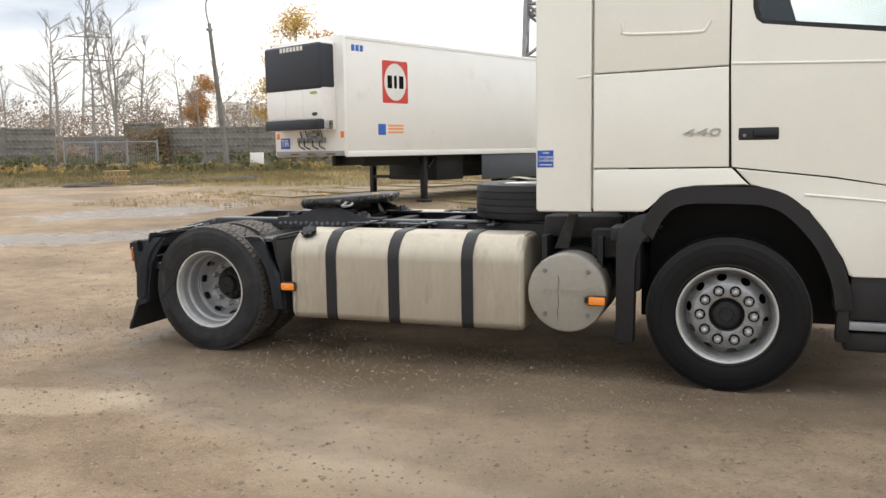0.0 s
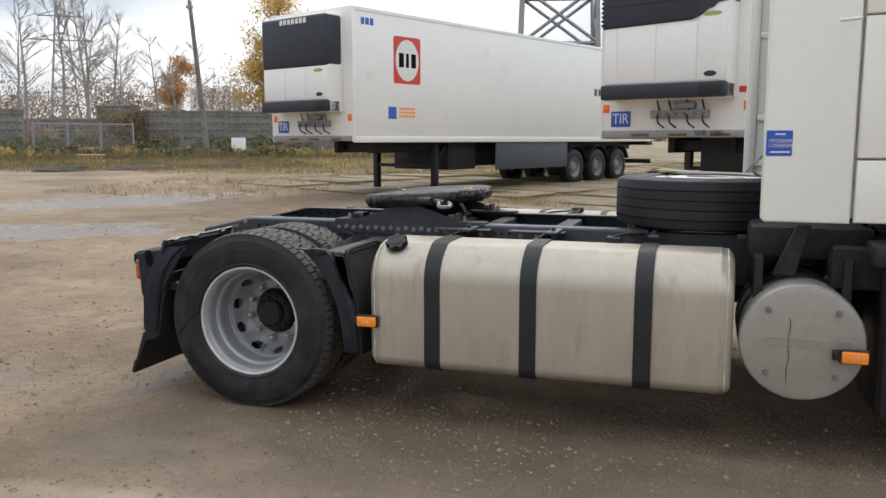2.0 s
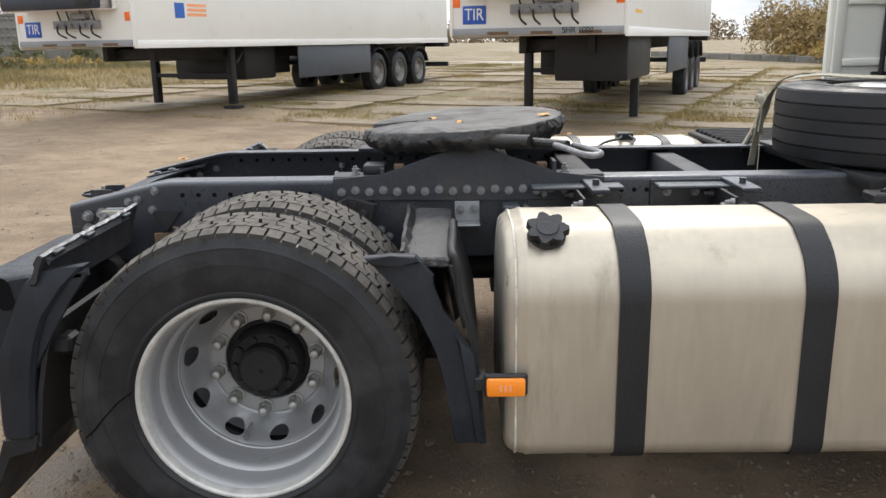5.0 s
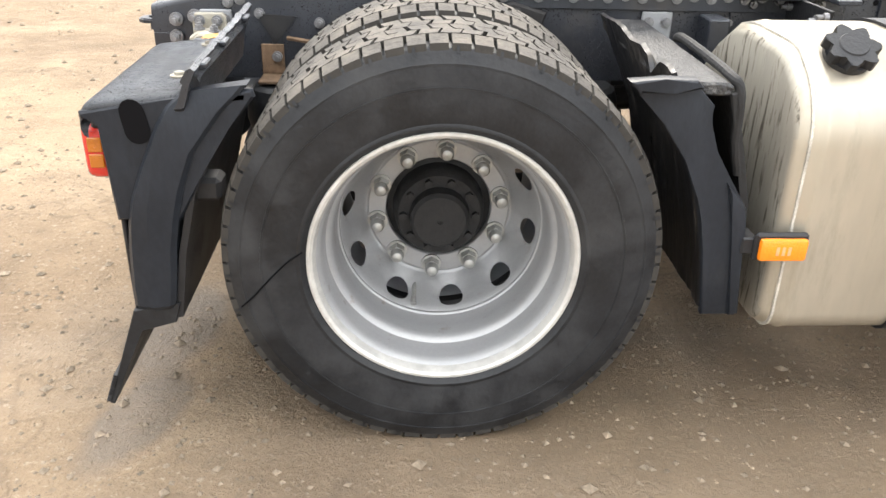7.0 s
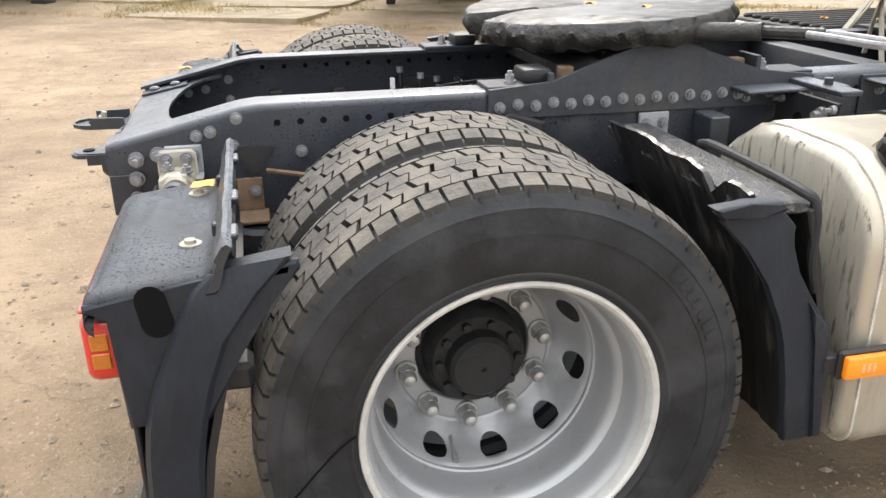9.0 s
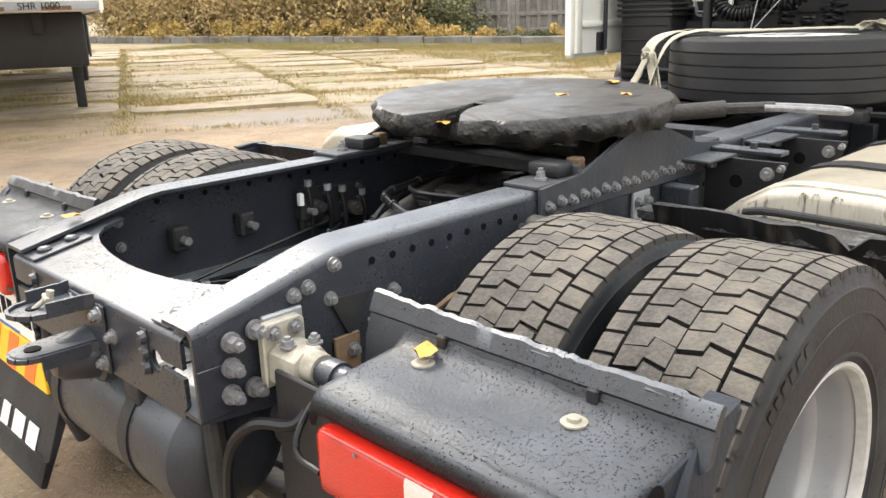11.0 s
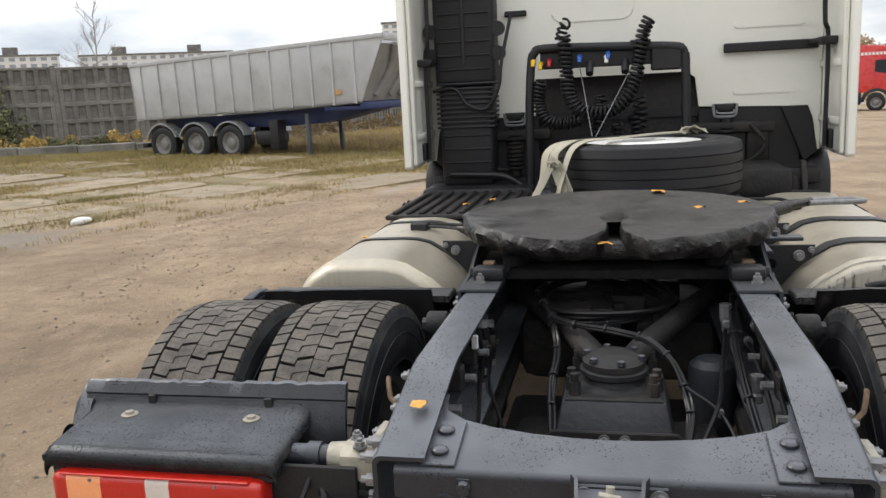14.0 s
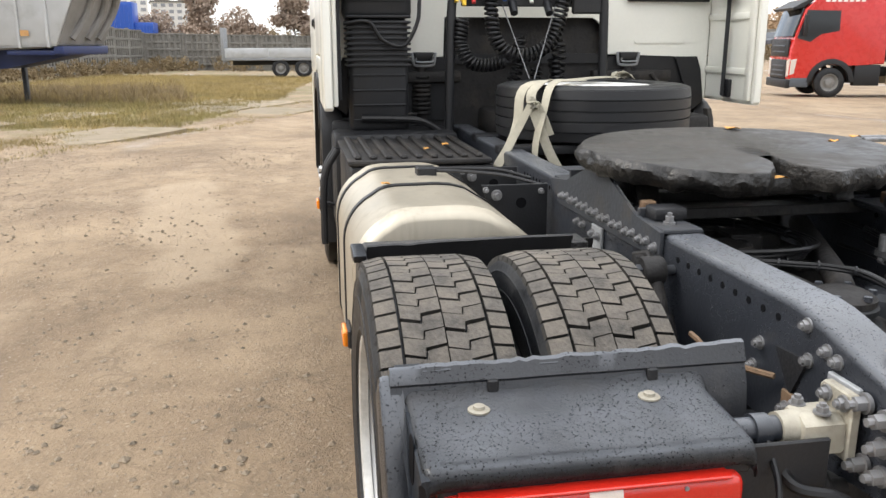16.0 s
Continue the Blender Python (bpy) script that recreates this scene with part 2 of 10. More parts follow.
M_HUB = mat("hub_black", (0.019, 0.019, 0.0195), 0.6, var=0.4, scale=12, bump=0.3, bscale=60, dirt=(0.034, 0.031, 0.029), dscale=8, dlow=0.55, dhigh=0.8, spec=0.3)
# wet rubber, with the front housing's dim light put into its black
M_DIM_RUBBER = mat("dim_wet_rubber", (0.0055, 0.006, 0.0068), 0.45, var=0.3, scale=6, bump=0.1, bscale=90, spec=0.22)
M_NUT_F = mat("bright_wheel_nut", (0.50, 0.50, 0.49), 0.35, metal=0.6, var=0.3, scale=30, bump=0.05)
M_NUT = mat("wheel_nut_steel", (0.43, 0.43, 0.41), 0.45, metal=0.7, var=0.25, scale=40, bump=0.1)
M_STEEL = mat("zinc_steel", (0.215, 0.215, 0.22), 0.48, metal=0.5, var=0.3, scale=30, bump=0.15)
# tan base: the brown ground's reflection is put into the metal colour
M_ALU = mat("tank_aluminium", (0.47, 0.425, 0.345), 0.44, metal=0.65, var=0.10, scale=2.5, bump=0.06, bscale=14, dirt=(0.22, 0.185, 0.135), dscale=2.6, dlow=0.55, dhigh=0.95, stretch=(2.6, 2.6, 0.55), rvar=0.12)
M_ALU_OIL = mat("oil_streaked_aluminium", (0.40, 0.37, 0.31), 0.5, metal=0.4, var=0.14, scale=3, bump=0.05, bscale=14, dirt=(0.085, 0.072, 0.055), dscale=6.0, dlow=0.53, dhigh=0.64, stretch=(7.0, 7.0, 1.0))
M_WELD = mat("weld_bead_aluminium", (0.56, 0.53, 0.46), 0.55, metal=0.3, var=0.4, scale=18, bump=0.5, bscale=220)
M_GREASE = mat("old_grease", (0.011, 0.0102, 0.0095), 0.36, var=0.5, scale=14, bump=0.7, bscale=85, bdist=0.006, dirt=(0.042, 0.037, 0.032), dscale=5, dlow=0.52, dhigh=0.8)
M_GREASE_TOP = mat("greased_plate", (0.019, 0.0176, 0.0166), 0.44, var=0.45, scale=7, bump=0.55, bscale=24, bdist=0.006, dirt=(0.050, 0.044, 0.038), dscale=4.5, dlow=0.46, dhigh=0.70, rvar=0.22)
M_SILENCER = mat("silencer_coating", (0.33, 0.31, 0.27), 0.45, metal=0.35, var=0.1, scale=4, bump=0.08, bscale=30, dirt=(0.20, 0.16, 0.12), dscale=3, dlow=0.58, dhigh=0.9)
M_CAST = mat("cast_alloy", (0.36, 0.335, 0.275), 0.6, metal=0.2, var=0.25, scale=12, bump=0.3, bscale=50, dirt=(0.10, 0.085, 0.06), dscale=9, dlow=0.5, dhigh=0.75)
M_RUST = mat("rusty_steel", (0.135, 0.085, 0.05), 0.8, var=0.45, scale=20, bump=0.3)
M_HOSE = mat("black_hose", (0.011, 0.011, 0.012), 0.34, var=0.2, scale=20, bump=0.05, spec=0.32)
M_ORANGE = mat("orange_lens", (0.95, 0.27, 0.015), 0.22, var=0.06, scale=30, bump=0.25, bscale=180, coat=0.5)
M_AMBER = mat("amber_lens", (0.90, 0.36, 0.16), 0.22, var=0.06, scale=30, bump=0.25, bscale=200, coat=0.5)
M_RED = mat("red_lens", (0.50, 0.018, 0.010), 0.2, var=0.12, scale=9, bump=0.2, bscale=220, coat=0.6)
M_CLEAR = mat("clear_lens", (0.62, 0.55, 0.50), 0.2, var=0.08, scale=30, bump=0.2, bscale=200, coat=0.5)
M_PLATE = mat("white_plate", (0.74, 0.73, 0.69), 0.4, var=0.05, bump=0.0)
# ink, cracks, and the dark inside of holes painted as black
M_INK = mat("ink_and_hole_black", (0.004, 0.004, 0.005), 0.7, bump=0.0, spec=0.1)
M_WPAINT = mat("white_paint_mark", (0.75, 0.75, 0.73), 0.5, var=0.1, scale=20, bump=0.0)
M_CHEV_O = mat("reflective_orange", (0.90, 0.17, 0.02), 0.35, var=0.05, bump=0.0)
M_CHEV_Y = mat("reflective_yellow", (0.90, 0.50, 0.02), 0.35, var=0.05, bump=0.0)
M_BLUE = mat("blue_sign", (0.02, 0.09, 0.42), 0.35, var=0.06, bump=0.0)
M_LEAF = mat("dry_leaf", (0.62, 0.30, 0.06), 0.7, var=0.25, scale=25, bump=0.2)
M_WEB = mat("lashing_web", (0.42, 0.39, 0.31), 0.85, var=0.15, scale=30, bump=0.4, bscale=200)
M_LOADER = mat("green_machine_paint", (0.06, 0.36, 0.07), 0.4, var=0.1, bump=0.0)
M_YEL = mat("yellow_plastic", (0.80, 0.52, 0.02), 0.4, bump=0.0)
M_BADGE = mat("olive_badge", (0.36, 0.40, 0.10), 0.4, var=0.3, scale=30, bump=0.0)
M_REDP = mat("red_plastic", (0.55, 0.02, 0.02), 0.4, bump=0.0)
M_BLUEP = mat("blue_plastic", (0.03, 0.12, 0.45), 0.4, bump=0.0)
M_TRAILER = mat("trailer_white", (0.80, 0.79, 0.75), 0.38, var=0.03, scale=1.0, bump=0.03, bscale=1.5, dirt=(0.55, 0.50, 0.42), dscale=0.8, dlow=0.58, dhigh=1.0)
M_TRAILER_DOOR = mat("cooling_unit_white", (0.82, 0.81, 0.78), 0.4, var=0.03, bump=0.0)
M_NAVY = mat("cooling_unit_dark", (0.018, 0.022, 0.032), 0.45, var=0.15, bump=0.05)
M_SKIRT = mat("trailer_skirt", (0.075, 0.085, 0.10), 0.5, var=0.15, bump=0.05)
M_LOGO_RED = mat("logo_red", (0.60, 0.05, 0.03), 0.4, var=0.05, bump=0.0)
M_TIPPER = mat("tipper_alloy", (0.46, 0.47, 0.48), 0.5, metal=0.25, var=0.1, scale=1.2, bump=0.2, bscale=2.5, bdist=0.05, dirt=(0.30, 0.29, 0.27), dscale=1.0, dlow=0.5, dhigh=0.9)
M_TARP = mat("grey_tarpaulin", (0.22, 0.215, 0.21), 0.75, var=0.2, scale=2, bump=0.3, bscale=3, bdist=0.05)
M_BLUEFRAME = mat("blue_frame_paint", (0.016, 0.030, 0.11), 0.5, var=0.15, bump=0.05)
M_REDCAB = mat("red_cab_paint", (0.55, 0.022, 0.018), 0.28, var=0.05, bump=0.0, coat=0.6)
M_WINDOW = mat("dark_glass", (0.03, 0.035, 0.04), 0.05, var=0.1, bump=0.0, rvar=0.02)
M_GLASS = glassy("door_glass", (0.85, 0.90, 0.88))
M_CONCRETE = mat("fence_concrete", (0.215, 0.205, 0.185), 0.9, var=0.25, scale=1.0, bump=0.4, bscale=12, bdist=0.03, dirt=(0.075, 0.07, 0.062), dscale=0.9, dlow=0.44, dhigh=0.70)
M_SLAB = mat("yard_slab", (0.29, 0.228, 0.160), 0.85, var=0.28, scale=1.3, bump=0.35, bscale=14, bdist=0.02, dirt=(0.19, 0.155, 0.095), dscale=1.6, dlow=0.40, dhigh=0.60, rand=0.18)
M_BARK = mat("bark", (0.16, 0.145, 0.125), 0.9, var=0.35, scale=5, bump=0.3)
M_RIM_F = mat("dull_front_rim", (0.31, 0.315, 0.32), 0.42, metal=0.4, var=0.22, scale=16, bump=0.08, bscale=120, dirt=(0.08, 0.075, 0.065), dscale=9, dlow=0.52, dhigh=0.75)
M_SIDE = mat("deep_amber_lens", (0.42, 0.125, 0.010), 0.22, var=0.06, scale=30, bump=0.25, bscale=180, coat=0.5)
M_RIM_T = mat("dusty_trailer_rim", (0.22, 0.215, 0.205), 0.6, metal=0.2, var=0.2, scale=10, bump=0.1)
# twigs paled: distance haze is put into their colour
M_TWIG = mat("hazed_bare_twigs", (0.31, 0.29, 0.275), 0.9, var=0.2, bump=0.0)
M_AUTUMN = mat("orange_foliage", (0.56, 0.31, 0.12), 0.8, var=0.4, scale=1.5, bump=0.0)
M_GOLD = mat("golden_foliage", (0.58, 0.39, 0.10), 0.8, var=0.4, scale=1.5, bump=0.0)
M_DRYBUSH = mat("dry_golden_brush", (0.42, 0.295, 0.100), 0.9, var=0.45, scale=1.3, bump=0.0)
# brush colour greyed to carry distance haze
M_HAZEBUSH = mat("hazed_grey_brown_brush", (0.33, 0.255, 0.20), 0.95, var=0.25, scale=0.5, bump=0.0)
M_STALK = mat("olive_weeds", (0.135, 0.120, 0.055), 0.9, var=0.4, scale=0.8, bump=0.0)
M_GREYSCRUB = mat("grey_brown_weeds", (0.345, 0.255, 0.120), 0.95, var=0.45, scale=0.9, bump=0.0)
# muted autumn tone with the far haze mixed in
M_FARWOOD = mat("hazed_autumn_woods", (0.40, 0.275, 0.165), 0.95, var=0.35, scale=0.05, bump=0.0)
M_OLIVE = mat("olive_foliage", (0.145, 0.150, 0.075), 0.85, var=0.45, scale=1.2, bump=0.0)
M_BROWNBUSH = mat("brown_scrub", (0.21, 0.155, 0.085), 0.9, var=0.35, scale=1.0, bump=0.0)
M_GRASS = mat("yellow_grass", (0.31, 0.235, 0.095), 0.85, var=0.45, scale=0.6, bump=0.0)
M_GRASS_G = mat("green_grass", (0.225, 0.190, 0.070), 0.85, var=0.4, scale=0.8, bump=0.0)
M_STONE = mat("gravel_stone", (0.215, 0.170, 0.122), 0.85, var=0.70, scale=23, bump=0.2, bscale=80)
M_FAR = mat("apartment_panel", (0.74, 0.72, 0.69), 0.9, var=0.08, scale=0.05, bump=0.0)
M_FARWIN = mat("far_windows", (0.30, 0.31, 0.33), 0.4, bump=0.0)
M_GALV = mat("galvanised_steel", (0.30, 0.31, 0.32), 0.6, metal=0.4, var=0.15, scale=3, bump=0.05)
M_WOOD = mat("raw_timber", (0.40, 0.29, 0.16), 0.8, var=0.25, scale=6, bump=0.2, stretch=(1, 6, 6))
M_GREYWOOD = mat("weathered_timber", (0.16, 0.145, 0.125), 0.9, var=0.3, scale=6, bump=0.2)
M_BAG = mat("white_sack", (0.72, 0.72, 0.70), 0.6, var=0.08, scale=20, bump=0.4, bscale=40)


def ground_material():
    m = bpy.data.materials.new("yard_dirt")
    m.use_nodes = True
    n, l = m.node_tree.nodes, m.node_tree.links
    b = n["Principled BSDF"]
    co = n.new("ShaderNodeTexCoord")

    def noise_node(scale, detail=6, rough=0.6, st=(1, 1, 1)):
        ma = n.new("ShaderNodeMapping")
        ma.inputs["Scale"].default_value = st
        l.new(co.outputs["Object"], ma.inputs["Vector"])
        k = n.new("ShaderNodeTexNoise")
        k.inputs["Scale"].default_value = scale
        k.inputs["Detail"].default_value = detail
        k.inputs["Roughness"].default_value = rough
        l.new(ma.outputs["Vector"], k.inputs["Vector"])
        return k.outputs["Fac"]

    def rng(src, a, c, d=0.0, e=1.0):
        k = n.new("ShaderNodeMapRange")
        for key, val in (("From Min", a), ("From Max", c), ("To Min", d), ("To Max", e)):
            k.inputs[key].default_value = val
        l.new(src, k.inputs["Value"])
        return k.outputs["Result"]

    def blend(fac, a, c):
        k = n.new("ShaderNodeMix")
        k.data_type = "RGBA"
        l.new(fac, k.inputs["Factor"])
        for key, val in (("A", a), ("B", c)):
            if isinstance(val, tuple):
                k.inputs[key].default_value = (*val, 1)
            else:
                l.new(val, k.inputs[key])
        return k.outputs["Result"]

    patches = noise_node(0.45, 8, 0.62)
    ruts = noise_node(0.8, 7, 0.66, (0.7, 1.25, 1))
    grit = noise_node(55, 5, 0.7)
    crumbs = noise_node(17, 6, 0.75)
    mid = noise_node(3.3, 9, 0.72)
    c = blend(rng(patches, 0.36, 0.66), (0.205, 0.143, 0.089), (0.375, 0.276, 0.177))
    c = blend(rng(ruts, 0.52, 0.68, 0, 0.6), c, (0.44, 0.335, 0.225))
    c = blend(rng(mid, 0.45, 0.68, 0, 0.5), c, (0.125, 0.088, 0.056))
    c = blend(rng(crumbs, 0.56, 0.68, 0, 0.35), c, (0.40, 0.315, 0.225))
    c = blend(rng(crumbs, 0.44, 0.34, 0, 0.35), c, (0.100, 0.073, 0.049))
    c = blend(rng(grit, 0.57, 0.70, 0, 0.75), c, (0.47, 0.39, 0.29))
    c = blend(rng(grit, 0.42, 0.30, 0, 0.5), c, (0.090, 0.069, 0.049))
    # pale pebbles pressed into the dirt
    peb = n.new("ShaderNodeTexVoronoi")
    peb.inputs["Scale"].default_value = 34
    l.new(co.outputs["Object"], peb.inputs["Vector"])
    pick = n.new("ShaderNodeSeparateColor")
    l.new(peb.outputs["Color"], pick.inputs["Color"])
    few = rng(pick.outputs["Red"], 0.88, 0.93)
    disc = rng(peb.outputs["Distance"], 0.34, 0.24)
    both_f = n.new("ShaderNodeMath")
    both_f.operation = "MULTIPLY"
    l.new(few, both_f.inputs[0])
    l.new(disc, both_f.inputs[1])
    pebf = rng(both_f.outputs[0], 0, 1, 0, 0.42)
    c = blend(pebf, c, blend(pick.outputs["Green"], (0.17, 0.135, 0.10), (0.50, 0.43, 0.34)))
    # thin cracks and scraped lines
    crack = noise_node(0.55, 5, 0.55, (1.0, 0.8, 1))
    line = n.new("ShaderNodeMath")
    line.operation = "SUBTRACT"
    l.new(crack, line.inputs[0])
    line.inputs[1].default_value = 0.5
    dist = n.new("ShaderNodeMath")
    dist.operation = "ABSOLUTE"
    l.new(line.outputs[0], dist.inputs[0])
    crackf = rng(dist.outputs[0], 0.0045, 0.0010, 0, 0.25)
    c = blend(crackf, c, (0.085, 0.062, 0.042))
    wet = noise_node(0.16, 7, 0.6, (0.5, 1.3, 1))
    wetf = rng(wet, 0.57, 0.64, 0, 1)
    c = blend(rng(wetf, 0, 1, 0, 0.45), c, (0.09, 0.072, 0.055))
    # moss and short weeds over the old slab field
    sep = n.new("ShaderNodeSeparateXYZ")
    l.new(co.outputs["Object"], sep.inputs["Vector"])
    vx = n.new("ShaderNodeMath")
    vx.operation = "MULTIPLY"
    l.new(sep.outputs["X"], vx.inputs[0])
    vx.inputs[1].default_value = 0.422
    vy = n.new("ShaderNodeMath")
    vy.operation = "MULTIPLY_ADD"
    l.new(sep.outputs["Y"], vy.inputs[0])
    vy.inputs[1].default_value = 0.907
    l.new(vx.outputs[0], vy.inputs[2])
    field = rng(vy.outputs[0], 9.0, 12.0)
    moss = n.new("ShaderNodeMath")
    moss.operation = "MULTIPLY"
    l.new(field, moss.inputs[0])
    l.new(rng(noise_node(0.8, 7, 0.65), 0.42, 0.60, 0, 0.8), moss.inputs[1])
    c = blend(moss.outputs[0], c, (0.155, 0.145, 0.06))

    def ragged_oval(cx, cy, rx, ry, turn):
        """An oval mask: one inside, nought outside, with a ragged edge."""
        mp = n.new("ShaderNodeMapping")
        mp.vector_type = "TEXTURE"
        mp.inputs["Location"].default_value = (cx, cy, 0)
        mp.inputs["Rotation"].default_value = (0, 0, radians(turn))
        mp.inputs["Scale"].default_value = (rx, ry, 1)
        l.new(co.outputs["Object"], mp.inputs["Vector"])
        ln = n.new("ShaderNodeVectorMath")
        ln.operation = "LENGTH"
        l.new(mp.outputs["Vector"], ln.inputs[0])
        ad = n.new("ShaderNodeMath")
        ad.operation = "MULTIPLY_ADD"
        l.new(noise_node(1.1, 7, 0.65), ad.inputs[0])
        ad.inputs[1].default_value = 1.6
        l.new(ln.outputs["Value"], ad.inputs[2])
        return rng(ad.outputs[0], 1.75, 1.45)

    # wet hollows: darker and smoother dirt
    for spot in ((5.6, 7.9, 2.3, 1.1, -25), (-9.3, 9.0, 3.4, 1.7, 60), (-7.6, 4.6, 3.0, 1.1, 40), (-0.76, -0.72, 0.30, 0.16, 80), (-0.76, -1.15, 0.26, 0.12, 75)):
        f = ragged_oval(*spot)
        c = blend(rng(f, 0, 1, 0, 0.6), c, (0.105, 0.088, 0.072))
        f = rng(f, 0, 1, 0, 0.55 if spot[1] > 7.5 and spot[0] > 0 else 0.6 if spot[1] < 0 else 1.15)
        mx = n.new("ShaderNodeMath")
        mx.operation = "MAXIMUM"
        l.new(wetf, mx.inputs[0])
        l.new(f, mx.inputs[1])
        wetf = mx.outputs[0]
    # colour only: a darker band along the lorry's right side, then three paler patches
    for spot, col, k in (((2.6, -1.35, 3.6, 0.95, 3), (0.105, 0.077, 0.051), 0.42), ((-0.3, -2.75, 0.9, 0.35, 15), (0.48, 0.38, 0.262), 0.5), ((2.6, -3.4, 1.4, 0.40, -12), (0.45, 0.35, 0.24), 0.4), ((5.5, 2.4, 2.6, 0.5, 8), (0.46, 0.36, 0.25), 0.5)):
        c = blend(rng(ragged_oval(*spot), 0, 1, 0, k), c, col)
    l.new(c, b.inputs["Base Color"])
    ro = n.new("ShaderNodeMath")
    ro.operation = "MULTIPLY_ADD"
    l.new(wetf, ro.inputs[0])
    ro.inputs[1].default_value = -0.55
    ro.inputs[2].default_value = 0.9
    l.new(ro.outputs[0], b.inputs["Roughness"])
    h1 = n.new("ShaderNodeMath")
    h1.operation = "MULTIPLY_ADD"
    l.new(mid, h1.inputs[0])
    h1.inputs[1].default_value = 2.0
    h0 = n.new("ShaderNodeMath")
    h0.operation = "MULTIPLY_ADD"
    l.new(crumbs, h0.inputs[0])
    h0.inputs[1].default_value = 0.5
    l.new(grit, h0.inputs[2])
    l.new(h0.outputs[0], h1.inputs[2])
    bp = n.new("ShaderNodeBump")
    bp.inputs["Distance"].default_value = 0.02
    bs = n.new("ShaderNodeMath")
    bs.operation = "MULTIPLY_ADD"
    l.new(wetf, bs.inputs[0])
    bs.inputs[1].default_value = -0.5
    bs.inputs[2].default_value = 0.85
    l.new(bs.outputs[0], bp.inputs["Strength"])
    l.new(h1.outputs[0], bp.inputs["Height"])
    l.new(bp.outputs["Normal"], b.inputs["Normal"])
    return m


M_DIRT = ground_material()


# ---- mesh helpers ----
def finish(name, bm, material, smooth=True, angle=32):
    me = bpy.data.meshes.new(name)
    bmesh.ops.recalc_face_normals(bm, faces=bm.faces)
    bm.to_mesh(me)
    bm.free()
    if material:
        me.materials.append(material)
    if smooth:
        me.shade_smooth()
        me.set_sharp_from_angle(angle=radians(angle))
    return me


def part(name, bm, material, parent=None, label="", smooth=True, angle=32):
    """One mesh object under a thing or a part."""
    ob = new(name, finish(name, bm, material, smooth, angle))
    ob.parent = parent
    if label:
        ob["label"] = label
    return ob


def thing(name, m, label, category, group="", kind=""):
    ob = new(name)
    ob.empty_display_size = 0.2
    ob.matrix_basis = m
    return tagged(ob, label, category, group, kind)


def solo(name, bm, material, label, category, group="", kind="", smooth=True):
    ob = new(name, finish(name, bm, material, smooth))
    return tagged(ob, label, category, group, kind)


def piece(name, me, parent, m):
    ob = new(name, me)
    ob.parent = parent
    ob.matrix_basis = m
    return ob


def bx(bm, x0, x1, y0, y1, z0, z1, bev=0.0, seg=2, m=None):
    mm = Matrix.LocRotScale(((x0 + x1) / 2, (y0 + y1) / 2, (z0 + z1) / 2), None, (abs(x1 - x0), abs(y1 - y0), abs(z1 - z0)))
    if m is not None:
        mm = m @ mm
    r = bmesh.ops.create_cube(bm, size=1, matrix=mm)
    if bev:
        es = list({e for v in r["verts"] for e in v.link_edges})
        bmesh.ops.bevel(bm, geom=es, offset=bev, segments=seg, profile=0.5, affect="EDGES")
    return bm


def cyl(bm, a, b, r, r2=None, seg=20, caps=True):
    a, b = Vector(a), Vector(b)
    d = b - a
    m = Matrix.Translation((a + b) / 2) @ d.to_track_quat("Z", "Y").to_matrix().to_4x4()
    bmesh.ops.create_cone(bm, cap_ends=caps, segments=seg, radius1=r, radius2=r if r2 is None else r2, depth=d.length, matrix=m)
    return bm


def smooth_path(pts, n=8):
    """Catmull-Rom points through pts."""
    p = [Vector(q) for q in pts]
    p = [p[0] * 2 - p[1]] + p + [p[-1] * 2 - p[-2]]
    out = []
    for i in range(1, len(p) - 2):
        for k in range(n):
            t = k / n
            out.append(0.5 * ((2 * p[i]) + (p[i + 1] - p[i - 1]) * t + (2 * p[i - 1] - 5 * p[i] + 4 * p[i + 1] - p[i + 2]) * t * t
                              + (3 * p[i] - p[i - 1] - 3 * p[i + 1] + p[i + 2]) * t ** 3))
    out.append(p[-2])
    return out


def tube(bm, pts, r, seg=8, n=6, curved=True, r_end=None):
    pts = smooth_path(pts, n) if curved and len(pts) > 2 else [Vector(q) for q in pts]
    rings = []
    up = Vector((0.13, 0.29, 0.95))
    for i, p in enumerate(pts):
        d = (pts[min(i + 1, len(pts) - 1)] - pts[max(i - 1, 0)]).normalized()
        s = d.cross(up)
        if s.length < 0.05:
            s = d.cross(Vector((1, 0, 0)))
        s.normalize()
        u = s.cross(d)
        k = i / max(1, len(pts) - 1)
        rr = r if r_end is None else r + (r_end - r) * k
        rings.append([bm.verts.new(p + (s * math.cos(a) + u * math.sin(a)) * rr) for a in (2 * math.pi * j / seg for j in range(seg))])
    for a, b in zip(rings, rings[1:]):
        for j in range(seg):
            bm.faces.new((a[j], a[(j + 1) % seg], b[(j + 1) % seg], b[j]))
    bm.faces.new(rings[0])
    bm.faces.new(rings[-1][::-1])
    return bm


def lathe(bm, prof, seg=48, m=None, close=False):
    """Turns (radius, y) points round the y axis."""
    m = m or Matrix()
    rings = []
    for r, y in prof:
        rings.append([bm.verts.new(m @ Vector((r * math.cos(a), y, r * math.sin(a)))) for a in (2 * math.pi * j / seg for j in range(seg))])
    pairs = list(zip(rings, rings[1:])) + ([(rings[-1], rings[0])] if close else [])
    for a, b in pairs:
        for j in range(seg):
            bm.faces.new((a[j], a[(j + 1) % seg], b[(j + 1) % seg], b[j]))
    return bm


